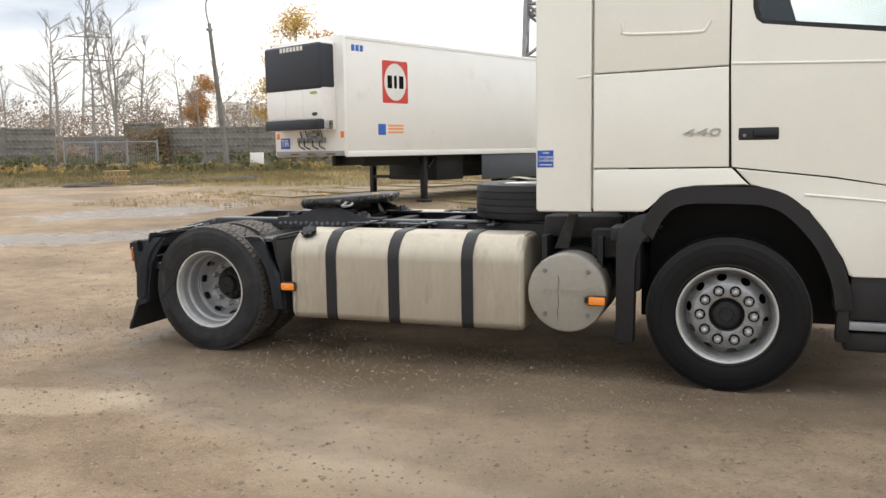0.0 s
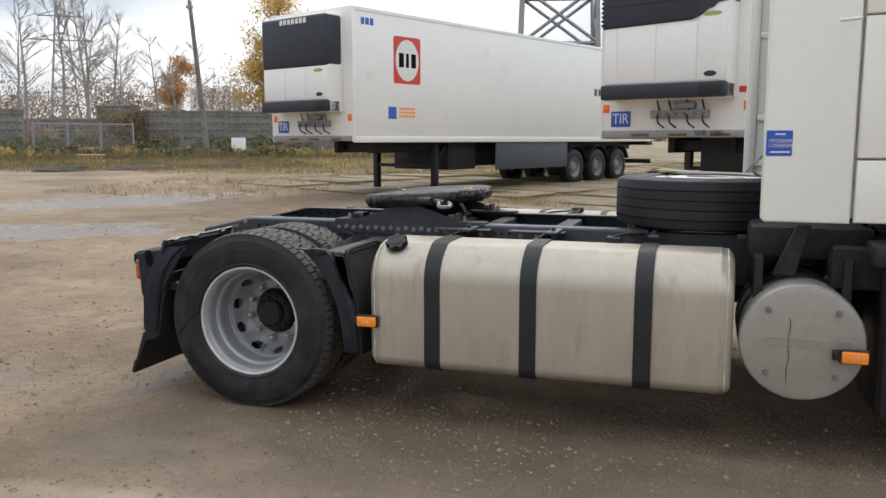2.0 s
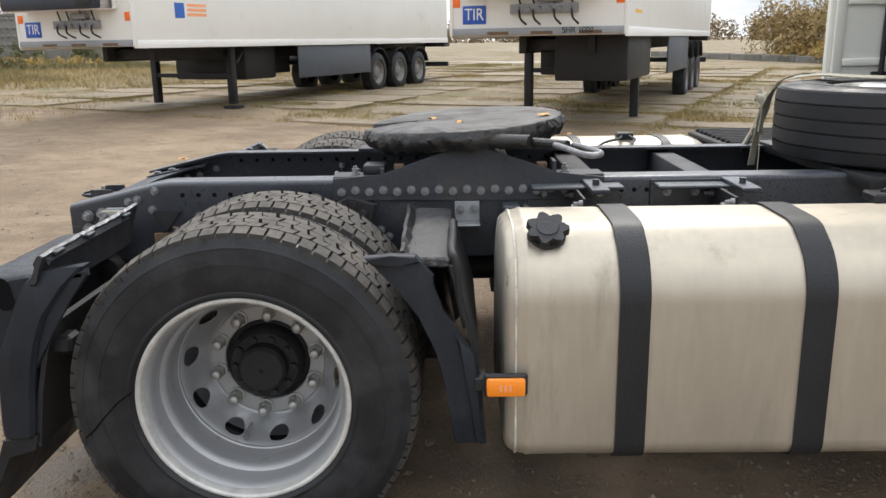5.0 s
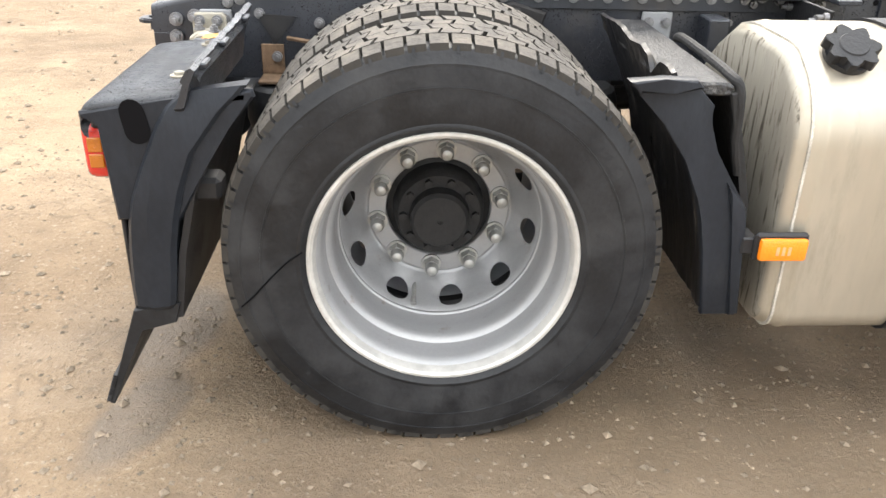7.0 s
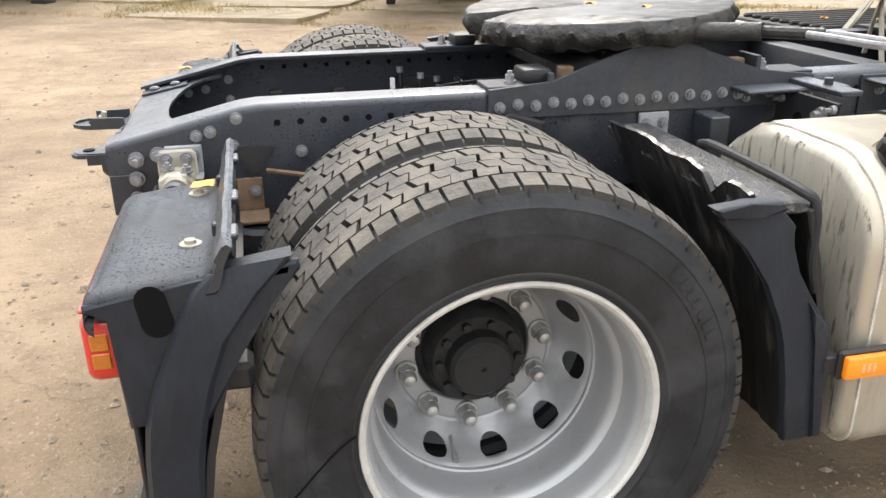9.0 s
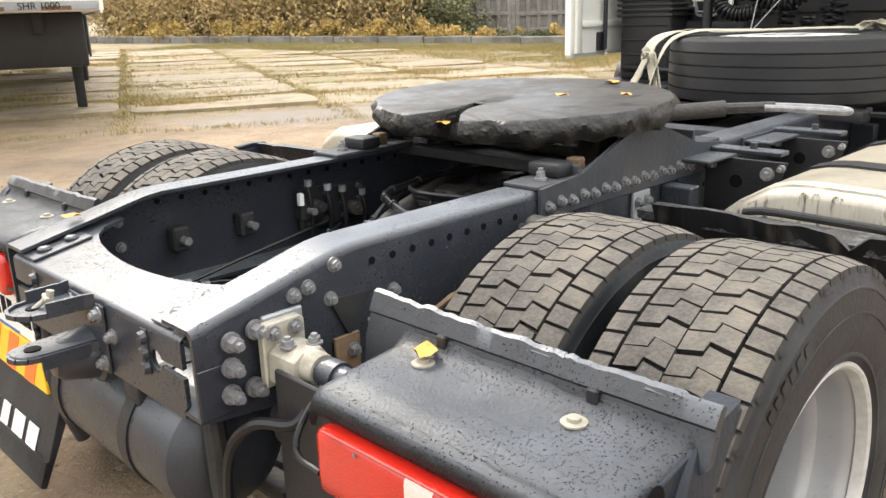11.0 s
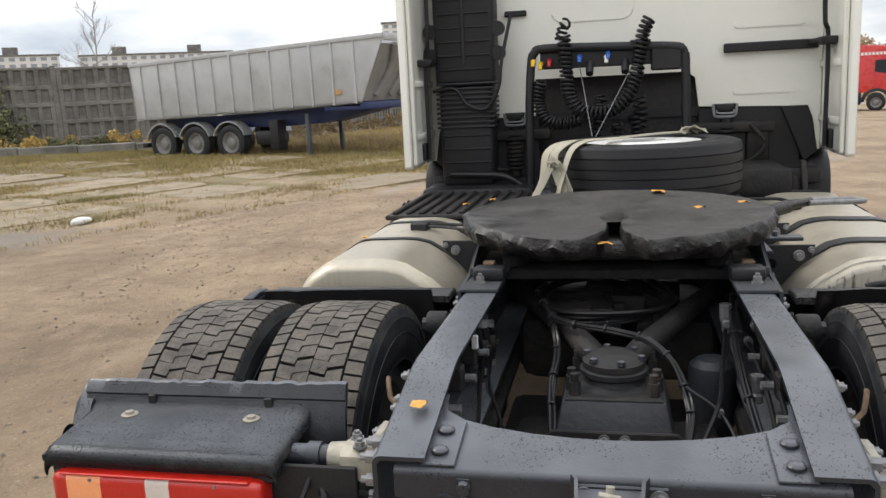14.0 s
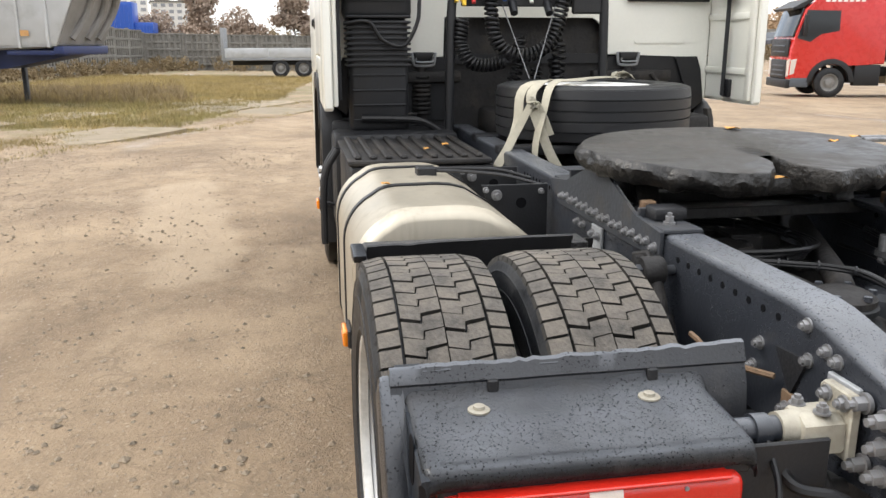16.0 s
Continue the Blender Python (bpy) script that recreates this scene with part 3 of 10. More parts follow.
def prism(bm, outline, lo, hi, axis="y", bev=0.0, seg=2):
    """Extrudes a closed outline (two coordinates, those but for the axis) from lo to hi."""
    def put(p, h):
        return {"x": (h, p[0], p[1]), "y": (p[0], h, p[1]), "z": (p[0], p[1], h)}[axis]
    a = [bm.verts.new(put(p, lo)) for p in outline]
    b = [bm.verts.new(put(p, hi)) for p in outline]
    fa, fb = bm.faces.new(a), bm.faces.new(b[::-1])
    k = len(outline)
    for i in range(k):
        bm.faces.new((a[i], b[i], b[(i + 1) % k], a[(i + 1) % k]))
    if bev:
        es = list(set(fa.edges) | set(fb.edges))
        bmesh.ops.bevel(bm, geom=es, offset=bev, segments=seg, profile=0.5, affect="EDGES")
    return bm


def loft(bm, rings):
    """Skins closed rings of equal length one to the next and caps both ends."""
    rows = [[bm.verts.new(p) for p in r] for r in rings]
    n = len(rows[0])
    for a, b in zip(rows, rows[1:]):
        for i in range(n):
            j = (i + 1) % n
            bm.faces.new((a[i], a[j], b[j], b[i]))
    bm.faces.new(rows[0][::-1])
    bm.faces.new(rows[-1])
    bmesh.ops.recalc_face_normals(bm, faces=list(bm.faces))
    return bm


def mirror(bm):
    for v in bm.verts:
        v.co.y = -v.co.y
    bmesh.ops.reverse_faces(bm, faces=bm.faces)
    return bm


def words(name, text, size, material, parent, m, label="", depth=0.001):
    cu = bpy.data.curves.new(name, "FONT")
    cu.body, cu.size, cu.extrude = text, size, depth
    cu.align_x = cu.align_y = "CENTER"
    tmp = bpy.data.objects.new(name, cu)
    me = bpy.data.meshes.new_from_object(tmp)
    bpy.data.objects.remove(tmp)
    me.materials.append(material)
    me.transform(m)
    ob = new(name, me)
    ob.parent = parent
    if label:
        ob["label"] = label
    return ob


def arc(cx, cy, r, a0, a1, n):
    return [(cx + r * math.cos(radians(a0 + (a1 - a0) * i / n)), cy + r * math.sin(radians(a0 + (a1 - a0) * i / n))) for i in range(n + 1)]


def new_bm():
    return bmesh.new()


def rise(x, y):
    """Height of the yard: level round the lorry, then climbing to one side and falling to the other."""
    d = math.hypot(x - 1.0, y)
    k = min(1.0, max(0.0, (d - 4.5) / 9.0))
    k = k * k * (3 - 2 * k)
    return k * (-0.012 * x + 0.013 * y) if d < 70 else k * (-0.012 * x + 0.013 * y) * 70 / d


def yard(x, y, turn=0.0, dz=0.0):
    return pose(x, y, rise(x, y) + dz, 0, 0, turn)
# ---- ground ----
def ground():
    bm = new_bm()
    radii = [0, 1.2, 2.4, 3.6, 4.8, 6, 7.5, 9, 11, 13.5, 16, 20, 25, 31, 38, 47, 58, 72, 95, 140, 220, 380, 700, 1500, 3500]
    seg = 96
    prev = None
    c = bm.verts.new((1.0, 0, 0))
    for r in radii[1:]:
        ring = []
        for j in range(seg):
            a = 2 * math.pi * j / seg
            x, y = 1.0 + r * math.cos(a), r * math.sin(a)
            bumpy = 0.0 if r < 3 else min(0.05, 0.004 * (r - 3)) * noise.noise(Vector((x * 0.35, y * 0.35, 0)))
            ring.append(bm.verts.new((x, y, rise(x, y) + bumpy)))
        for j in range(seg):
            if prev is None:
                bm.faces.new((c, ring[j], ring[(j + 1) % seg]))
            else:
                bm.faces.new((prev[j], ring[j], ring[(j + 1) % seg], prev[(j + 1) % seg]))
        prev = ring
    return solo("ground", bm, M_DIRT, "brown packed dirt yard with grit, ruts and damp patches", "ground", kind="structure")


ground()

# ---- the lorry ----
truck = thing("tractor_truck", Matrix(), "cream white tractor unit with bare dark chassis on the dirt", "truck")



def both(bm_fn, name, material, parent, label="", **kw):
    """Builds a part for the side y < 0 and its mirror image."""
    obs = []
    for s in (-1, 1):
        bm = bm_fn()
        if s > 0:
            mirror(bm)
        obs.append(part(name, bm, material, parent, label, **kw))
    return obs


# wheels -------------------------------------------------------------
TYRE_R = 0.498


def tyre_body(bm, half, drive):
    """Carcass of a tyre round the y axis, open at the rim."""
    rb = TYRE_R - (0.016 if drive else 0.012)
    prof = [(0.292, -half * 0.80), (0.300, -half * 0.90), (0.315, -half * 0.955), (0.318, -half * 0.985), (0.323, -half * 0.985), (0.326, -half * 0.975), (0.345, -half * 1.0), (0.372, -half * 1.014), (0.400, -half * 1.012), (0.4005, -half * 1.022), (0.404, -half * 1.022), (0.4045, -half * 1.010),
            (0.428, -half * 0.998), (0.446, -half * 0.982), (0.4465, -half * 0.990), (0.450, -half * 0.988), (0.452, -half * 0.976), (0.468, -half * 0.955), (rb - 0.004, -half * 0.915), (rb, -half * 0.86)]
    prof = prof + [(r, -y) for r, y in prof[::-1]]
    lathe(bm, prof, 72)
    return bm


def drive_tread(half):
    """Blocky winter-type drive tread: shoulder blocks and staggered Z-shaped rows."""
    bm = new_bm()
    n = 68
    cols = [(-0.90, -0.628, 0.0), (-0.575, -0.296, 0.30), (-0.288, -0.006, 0.66), (0.006, 0.288, 0.16), (0.296, 0.575, 0.52), (0.628, 0.90, 0.80)]
    r0, r1 = TYRE_R - 0.020, TYRE_R
    st = 2 * math.pi / n
    for u0, u1, off in ((-0.582, -0.009, 0.30), (0.009, 0.582, 0.62)):
        # two-step blocks, so that the gaps run in a Z
        um = (u0 + u1) / 2
        for k in range(n):
            a0 = (k + off + 0.05 * math.sin(k * 2.4 + off * 9)) * st
            a1, o, lean, g = a0 + st * 0.865, st * 0.46, st * 0.20, 0.020
            pts = ((u0, a0 + lean), (um - g, a0), (um - g, a0 + o), (u1, a0 + o + lean), (u1, a1 + o + lean), (um + g, a1 + o), (um + g, a1), (u0, a1 + lean))
            rings = [[bm.verts.new((r * math.cos(a), u * half, r * math.sin(a))) for u, a in pts] for r in (r0, r1)]
            lo, hi = rings
            bm.faces.new((hi[0], hi[1], hi[6], hi[7]))
            bm.faces.new((hi[2], hi[3], hi[4], hi[5]))
            bm.faces.new((hi[1], hi[2], hi[5], hi[6]))
            for i in range(8):
                bm.faces.new((lo[i], lo[(i + 1) % 8], hi[(i + 1) % 8], hi[i]))
    for ci, (u0, u1, off) in enumerate(cols):
        edge = ci in (0, 5)
        if not edge:
            continue
        for k in range(n):
            a0 = (k + off) * st
            a1 = a0 + st * 0.865
            skew = st * (0.0 if edge else (0.16 if ci % 2 else -0.16))
            vs = []
            for r, shrink in ((r0, 0.0), (r1, 0.03)):
                ring = []
                for (u, a, sk) in ((u0, a0, -skew), (u1, a0, skew), (u1, (a0 + a1) / 2, skew), (u1, a1, skew), (u0, a1, -skew), (u0, (a0 + a1) / 2, -skew)):
                    aa = a + sk * 0.5
                    aa += (a0 + a1) / 2 * 0 + (((a0 + a1) / 2 - a) * shrink)
                    y = u * half * (1 - 0.01 * shrink)
                    rr = r
                    if edge and abs(u) > 0.8:
                        rr = r - (0.010 if r == r1 else 0.026)
                        y = math.copysign(half * (0.915 if r == r1 else 0.957), u)
                    ring.append(bm.verts.new((rr * math.cos(aa), y, rr * math.sin(aa))))
                vs.append(ring)
            lo, hi = vs
            bm.faces.new(hi)
            for i in range(6):
                bm.faces.new((lo[i], lo[(i + 1) % 6], hi[(i + 1) % 6], hi[i]))
    return bm


def rib_tread(half):
    """Steer tread: five plain ribs between grooves."""
    bm = new_bm()
    for u0, u1 in ((-0.88, -0.58), (-0.53, -0.20), (-0.15, 0.15), (0.20, 0.53), (0.58, 0.88)):
        d = 0.007 if u0 == -0.88 else 0.0
        e = 0.007 if u1 == 0.88 else 0.0
        lathe(bm, [(TYRE_R - 0.02, u0 * half), (TYRE_R - d, u0 * half), (TYRE_R - e, u1 * half), (TYRE_R - 0.02, u1 * half)], 96)
    return bm


def disc_with_holes(bm, profile, count, ell, seg_u=40, out=0.0):
    """A dished band given by a profile function v in 0..1 -> (r, y), with oval hand holes."""
    for k in range(count):
        a_c = 2 * math.pi * (k + 0.5) / count + radians(8.5)
        wa = math.pi / count
        inner, outer = [], []
        for i in range(seg_u):
            th = 2 * math.pi * i / seg_u
            cu, sv = math.cos(th), math.sin(th)
            q = max(abs(cu), abs(sv))
            for lst, (du, dv) in ((inner, (cu * ell[0], sv * ell[1] + out)), (outer, (cu / q, sv / q))):
                r, y = profile(0.5 + dv * 0.5)
                a = a_c + du * wa
                lst.append(bm.verts.new((r * math.cos(a), y, r * math.sin(a))))
        back = [bm.verts.new((v.co.x * 0.985, v.co.y + 0.010, v.co.z * 0.985)) for v in inner]
        for i in range(seg_u):
            j = (i + 1) % seg_u
            bm.faces.new((inner[i], outer[i], outer[j], inner[j]))
            bm.faces.new((back[i], inner[i], inner[j], back[j]))
    bmesh.ops.remove_doubles(bm, verts=bm.verts, dist=0.0004)
    return bm


def nut_mesh(ring=0.0215):
    bm = new_bm()
    cyl(bm, (0, 0.002, 0), (0, -0.006, 0), ring, seg=20)
    cyl(bm, (0, -0.004, 0), (0, -0.026, 0), 0.0185, 0.0175, seg=6)
    lathe(bm, [(0.0150, -0.024), (0.0145, -0.036), (0.0105, -0.043), (0.004, -0.0455), (0.0001, -0.046)], 14)
    return finish("wheel_nut", bm, M_NUT)


NUT = nut_mesh()
NUT_F = nut_mesh(0.0255)
NUT_F.materials[0] = M_NUT_F
# black base ring for the dark recess round each nut
NUT_F.materials.append(M_DIM_RUBBER)
for p in NUT_F.polygons:
    if p.center.y > -0.0065 and max(math.hypot(NUT_F.vertices[v].co.x, NUT_F.vertices[v].co.z) for v in p.vertices) > 0.022:
        p.material_index = 1
hbm = new_bm()
cyl(hbm, (0, 0, 0), (0, -0.016, 0), 0.0105, seg=6)
HUB_BOLT = finish("hub_bolt", hbm, M_HUB)


def rear_rim_mesh():
    """Dished rim of the outer twin wheel; its lip lies at y = 0, the disc inside."""
    bm = new_bm()
    lathe(bm, [(0.2500, 0.1960), (0.2468, 0.1910), (0.2450, 0.1860), (0.2462, 0.1810), (0.2500, 0.1780), (0.2540, 0.1660), (0.2550, 0.1400), (0.2550, 0.1020), (0.2570, 0.0920), (0.2610, 0.0840), (0.2660, 0.0790), (0.2700, 0.0760),
               (0.2725, 0.0660), (0.2745, 0.0500), (0.2765, 0.0300), (0.2785, 0.0200), (0.2840, 0.0100), (0.2900, 0.0030), (0.2965, -0.0040), (0.3020, -0.0030), (0.3030, 0.0060), (0.2980, 0.0160)], 96)

    def cone(v):
        pts = [(0.1920, 0.296), (0.2020, 0.290), (0.2180, 0.270), (0.2320, 0.232), (0.2420, 0.206), (0.2500, 0.196)]
        f = min(max(v, 0), 1) * (len(pts) - 1)
        i = min(int(f), len(pts) - 2)
        f -= i
        return tuple(pts[i][k] * (1 - f) + pts[i + 1][k] * f for k in (0, 1))

    disc_with_holes(bm, cone, 10, (0.44, 0.54), out=0.26)
    lathe(bm, [(0.134, 0.330), (0.134, 0.302), (0.137, 0.298), (0.155, 0.297), (0.179, 0.297), (0.1815, 0.2995), (0.1850, 0.3005), (0.1885, 0.2990), (0.1920, 0.296)], 80)
    lathe(bm, [(0.258, 0.190), (0.262, 0.245), (0.30, 0.262)], 64)
    return bm


def front_rim_mesh():
    """Steer rim: disc bulged outwards with a flat nut face."""
    bm = new_bm()
    lathe(bm, [(0.262, 0.10), (0.264, 0.060), (0.272, 0.035), (0.276, 0.018), (0.287, 0.006), (0.2965, -0.002), (0.302, -0.001), (0.303, 0.006), (0.298, 0.016)], 80)

    def cone(v):
        pts = [(0.2020, 0.012), (0.2120, 0.018), (0.2280, 0.042), (0.2440, 0.076), (0.2540, 0.094), (0.262, 0.100)]
        f = min(max(v, 0), 1) * (len(pts) - 1)
        i = min(int(f), len(pts) - 2)
        f -= i
        return tuple(pts[i][k] * (1 - f) + pts[i + 1][k] * f for k in (0, 1))

    disc_with_holes(bm, cone, 10, (0.42, 0.55))
    lathe(bm, [(0.108, 0.10), (0.108, 0.012), (0.114, 0.006), (0.150, 0.004), (0.190, 0.006), (0.202, 0.012)], 80)
    return bm


def hub_mesh(front):
    bm = new_bm()
    if front:
        lathe(bm, [(0.108, 0.11), (0.106, 0.07), (0.085, 0.06), (0.082, 0.03), (0.070, 0.022), (0.045, 0.020), (0.040, 0.012), (0.0001, 0.010)], 40)
    else:
        lathe(bm, [(0.140, 0.36), (0.136, 0.318), (0.118, 0.312), (0.112, 0.262), (0.104, 0.250), (0.076, 0.248), (0.073, 0.216), (0.064, 0.206), (0.007, 0.204), (0.005, 0.210), (0.0001, 0.210)], 48)
    return bm


def side_marks(bm, half):
    """Raised moulded bars and rings on the outer sidewall, where the lettering cannot be read."""
    rnd = random.Random(4)
    for start, count in ((0.35, 7), (1.9, 6), (3.5, 7), (5.1, 6)):
        a = start
        for k in range(count):
            w = rnd.uniform(0.035, 0.06)
            vs = []
            for r, y in ((0.412, -half * 1.006), (0.436, -half * 0.992)):
                for aa in (a, a + w):
                    vs.append(bm.verts.new((r * math.cos(aa), y - 0.0020, r * math.sin(aa))))
            bm.faces.new((vs[0], vs[1], vs[3], vs[2]))
            a += w + 0.022
    for k in range(34):
        a = 2 * math.pi * (k + 0.3) / 34
        vs = [bm.verts.new((r * math.cos(a + d), y - 0.0025, r * math.sin(a + d))) for r, y, d in ((0.470, -half * 0.955, -0.008), (0.470, -half * 0.955, 0.008), (0.484, -half * 0.925, 0.006), (0.484, -half * 0.925, -0.006))]
        bm.faces.new(vs)
    return bm


def make_wheel(kind):
    """A wheel whose rim lip lies at y = 0 and whose axle runs along y; outward is -y."""
    half = 0.155
    w = part("wheel", rear_rim_mesh() if kind == "rear" else front_rim_mesh(), M_RIM if kind == "rear" else M_RIM_F, truck, "silver steel wheel with round hand holes")
    shift = Matrix.Translation((0, 0.122, 0))
    bm = tyre_body(new_bm(), half, kind == "rear")
    t = part("tyre", bm, M_RUBBER if kind == "rear" else M_DIM_RUBBER, w, "dusty black tyre" if kind == "rear" else "wet black tyre, darkened for its dim wheel housing")
    t.matrix_basis = shift
    sm = tagged(part("moulded_mark", side_marks(new_bm(), half), M_RUBBER if kind == "rear" else M_DIM_RUBBER, w), kind="stuff")
    sm.matrix_basis = shift
    tr = part("tread", drive_tread(half) if kind == "rear" else rib_tread(half), M_TREAD if kind == "rear" else M_DIM_RUBBER, w, "brown-dusted tread blocks" if kind == "rear" else "wet black tread ribs, darkened for the dim wheel housing", smooth=False)
    tr.matrix_basis = shift
    shade_tread(tr)
    bm = new_bm()
    lathe(bm, [(0.2860, 0.002), (0.2880, -0.010), (0.2920, -0.0200), (0.2980, -0.0240), (0.3040, -0.0235), (0.3075, -0.0180), (0.3080, -0.008)], 80)
    part("rim_flange", bm, M_FLANGE, w, "bright worn rim edge")
    part("hub", hub_mesh(kind == "front"), M_HUB, w, "black grimy hub end")
    if kind == "rear":
        for k in range(10):
            a = 2 * math.pi * k / 10
            piece("hub_bolt", HUB_BOLT, w, Matrix.Translation((0.091 * math.cos(a), 0.250, 0.091 * math.sin(a))))
    for k in range(10):
        a = 2 * math.pi * k / 10 + radians(6 if kind == "rear" else 18)
        y = 0.297 if kind == "rear" else 0.004
        piece("wheel_nut", NUT if kind == "rear" else NUT_F, w, Matrix.Translation((0.160 * math.sin(a), y, 0.160 * math.cos(a))) @ Matrix.Scale(1.2 if kind == "rear" else 1.35, 4))
    return w


def inner_wheel():
    """The inner twin: tyre and tread on a plain barrel."""
    half = 0.155
    bm = new_bm()
    lathe(bm, [(0.303, -0.115), (0.26, -0.08), (0.256, 0.10), (0.303, 0.115)], 48)
    w = part("inner_wheel", bm, M_RIM, truck, "silver inner twin rim")
    part("tyre", tyre_body(new_bm(), half, True), M_RUBBER, w, "dusty black tyre")
    shade_tread(part("tread", drive_tread(half), M_TREAD, w, "brown-dusted tread blocks", smooth=False))
    return w


def shade_tread(ob):
    """Dust sits on the worn faces of the blocks; the grooves and shoulders stay black."""
    me = ob.data
    me.materials.append(M_GROOVE)
    for p in me.polygons:
        c = Vector((p.center.x, 0, p.center.z)).normalized()
        if p.normal.dot(c) < 0.80:
            p.material_index = 1


def copy_part(ob, m):
    c = copy_thing(ob, m)
    c.parent = truck
    return c


REAR_Z, FRONT_X = 0.488, 3.83
wheel_r = make_wheel("rear")
wheel_r.matrix_basis = pose(0, -1.225, REAR_Z)
copy_part(wheel_r, pose(0, 1.262, REAR_Z, 0, 20, 180))
bm = new_bm()
tube(bm, [(-0.060, 0.30, -0.205), (-0.062, 0.25, -0.212), (-0.064, 0.215, -0.224)], 0.0055, 8)
cyl(bm, (-0.064, 0.218, -0.223), (-0.065, 0.200, -0.229), 0.0075, seg=10)
part("valve_stem", bm, M_NUT, wheel_r, "bright metal valve stem")
bm = new_bm()
crack = [(0.310, 0.035), (0.345, 0.010), (0.385, -0.030), (0.425, -0.075), (0.452, -0.100)]
tube(bm, [(-r, 0.122 - 0.155 * (1.0 + 0.016 * math.sin((math.hypot(r, z) - 0.33) * 22)) - 0.0005, z) for r, z in crack], 0.0022, 6, 6)
part("scuff_line", bm, M_INK, wheel_r, "thin dark scuff across the sidewall")
inner = inner_wheel()
inner.matrix_basis = pose(0, -0.750, REAR_Z, 0, 9, 0)
copy_part(inner, pose(0, 0.782, REAR_Z, 0, 25, 180))
wheel_f = make_wheel("front")
wheel_f.matrix_basis = pose(FRONT_X, -1.225, REAR_Z - 0.002)
copy_part(wheel_f, pose(FRONT_X, 1.225, REAR_Z - 0.002, 0, 30, 180))


# chassis --------------------------------------------------------------
def rail():
    bm = new_bm()
    rows = []
    for x, zt, zb in ((-0.802, 0.905, 0.727), (-0.785, 0.909, 0.722), (-0.60, 0.951, 0.70), (-0.51, 0.9725, 0.70), (-0.475, 0.980, 0.70), (-0.43, 0.985, 0.70), (1.5, 0.985, 0.70), (4.7, 0.985, 0.70)):
        ring = [(-0.350, zb), (-0.456, zb)] + [(-0.438 - 0.018 * math.cos(radians(a)), zt - 0.018 + 0.018 * math.sin(radians(a))) for a in (0, 18, 36, 54, 72, 90)]
        ring += [(-0.350, zt), (-0.350, zt - 0.009), (-0.438, zt - 0.009), (-0.447, zt - 0.018), (-0.447, zb + 0.009), (-0.350, zb + 0.009)]
        rows.append([bm.verts.new((x, y, z)) for y, z in ring])
    for a, b in zip(rows, rows[1:]):
        for i in range(len(a)):
            j = (i + 1) % len(a)
            bm.faces.new((a[i], a[j], b[j], b[i]))
    bm.faces.new(rows[0])
    bm.faces.new(rows[-1][::-1])
    return bm


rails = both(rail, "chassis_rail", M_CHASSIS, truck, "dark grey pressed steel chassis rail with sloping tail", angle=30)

bolt_bm = new_bm()
cyl(bolt_bm, (0, 0, 0), (0, -0.004, 0), 0.0155, seg=14)
cyl(bolt_bm, (0, -0.003, 0), (0, -0.014, 0), 0.0115, seg=6)
cyl(bolt_bm, (0, -0.013, 0), (0, -0.020, 0), 0.0065, seg=8)
BOLT = finish("bolt", bolt_bm, M_STEEL)
# flush black disc: the dark of an uncut hole painted on
dk = new_bm()
cyl(dk, (0, 0.001, 0), (0, -0.0016, 0), 0.0085, seg=14)
HOLE_DISC = finish("hole_disc", dk, M_INK)
db = new_bm()
cyl(db, (0, 0, 0), (0, -0.012, 0), 0.0125, 0.010, seg=10)
RIVET = finish("rivet", db, M_CHASSIS)


def fix(name, me, parent, x, y, z, s):
    """A bolt or black disc on the outer face of a rail."""
    piece(name, me, parent, pose(x, s * y, z, 0, 0, 0 if s < 0 else 180))


for rob, s in zip(rails, (-1, 1)):
    for x, z in ((-0.585, 0.915), (-0.551, 0.923), (-0.499, 0.885), (-0.485, 0.953), (-0.31, 0.80), (-0.33, 0.86),
                 (0.22, 0.885), (0.27, 0.885), (0.27, 0.835), (0.33, 0.80), (0.36, 0.775), (0.80, 0.875), (0.86, 0.875)):
        fix("bolt", BOLT, rob, x, 0.456, z, s)
    for k in range(9):
        fix("hole_disc", HOLE_DISC, rob, -0.385 + 0.058 * k, 0.456, 0.937, s)
    for k in range(9):
        fix("hole_disc", HOLE_DISC, rob, 1.20 + 0.045 * k, 0.456, 0.937, s)
    # the same discs on the inside of the channel
    for k in range(22):
        piece("hole_disc", HOLE_DISC, rob, pose(-0.40 + 0.075 * k, s * 0.4465, 0.937, 0, 0, 180 if s < 0 else 0))
    for x, z in ((-0.66, 0.86), (-0.60, 0.87), (-0.52, 0.90), (-0.52, 0.83)):
        piece("bolt", BOLT, rob, pose(x, s * 0.447, z, 0, 0, 180 if s < 0 else 0))


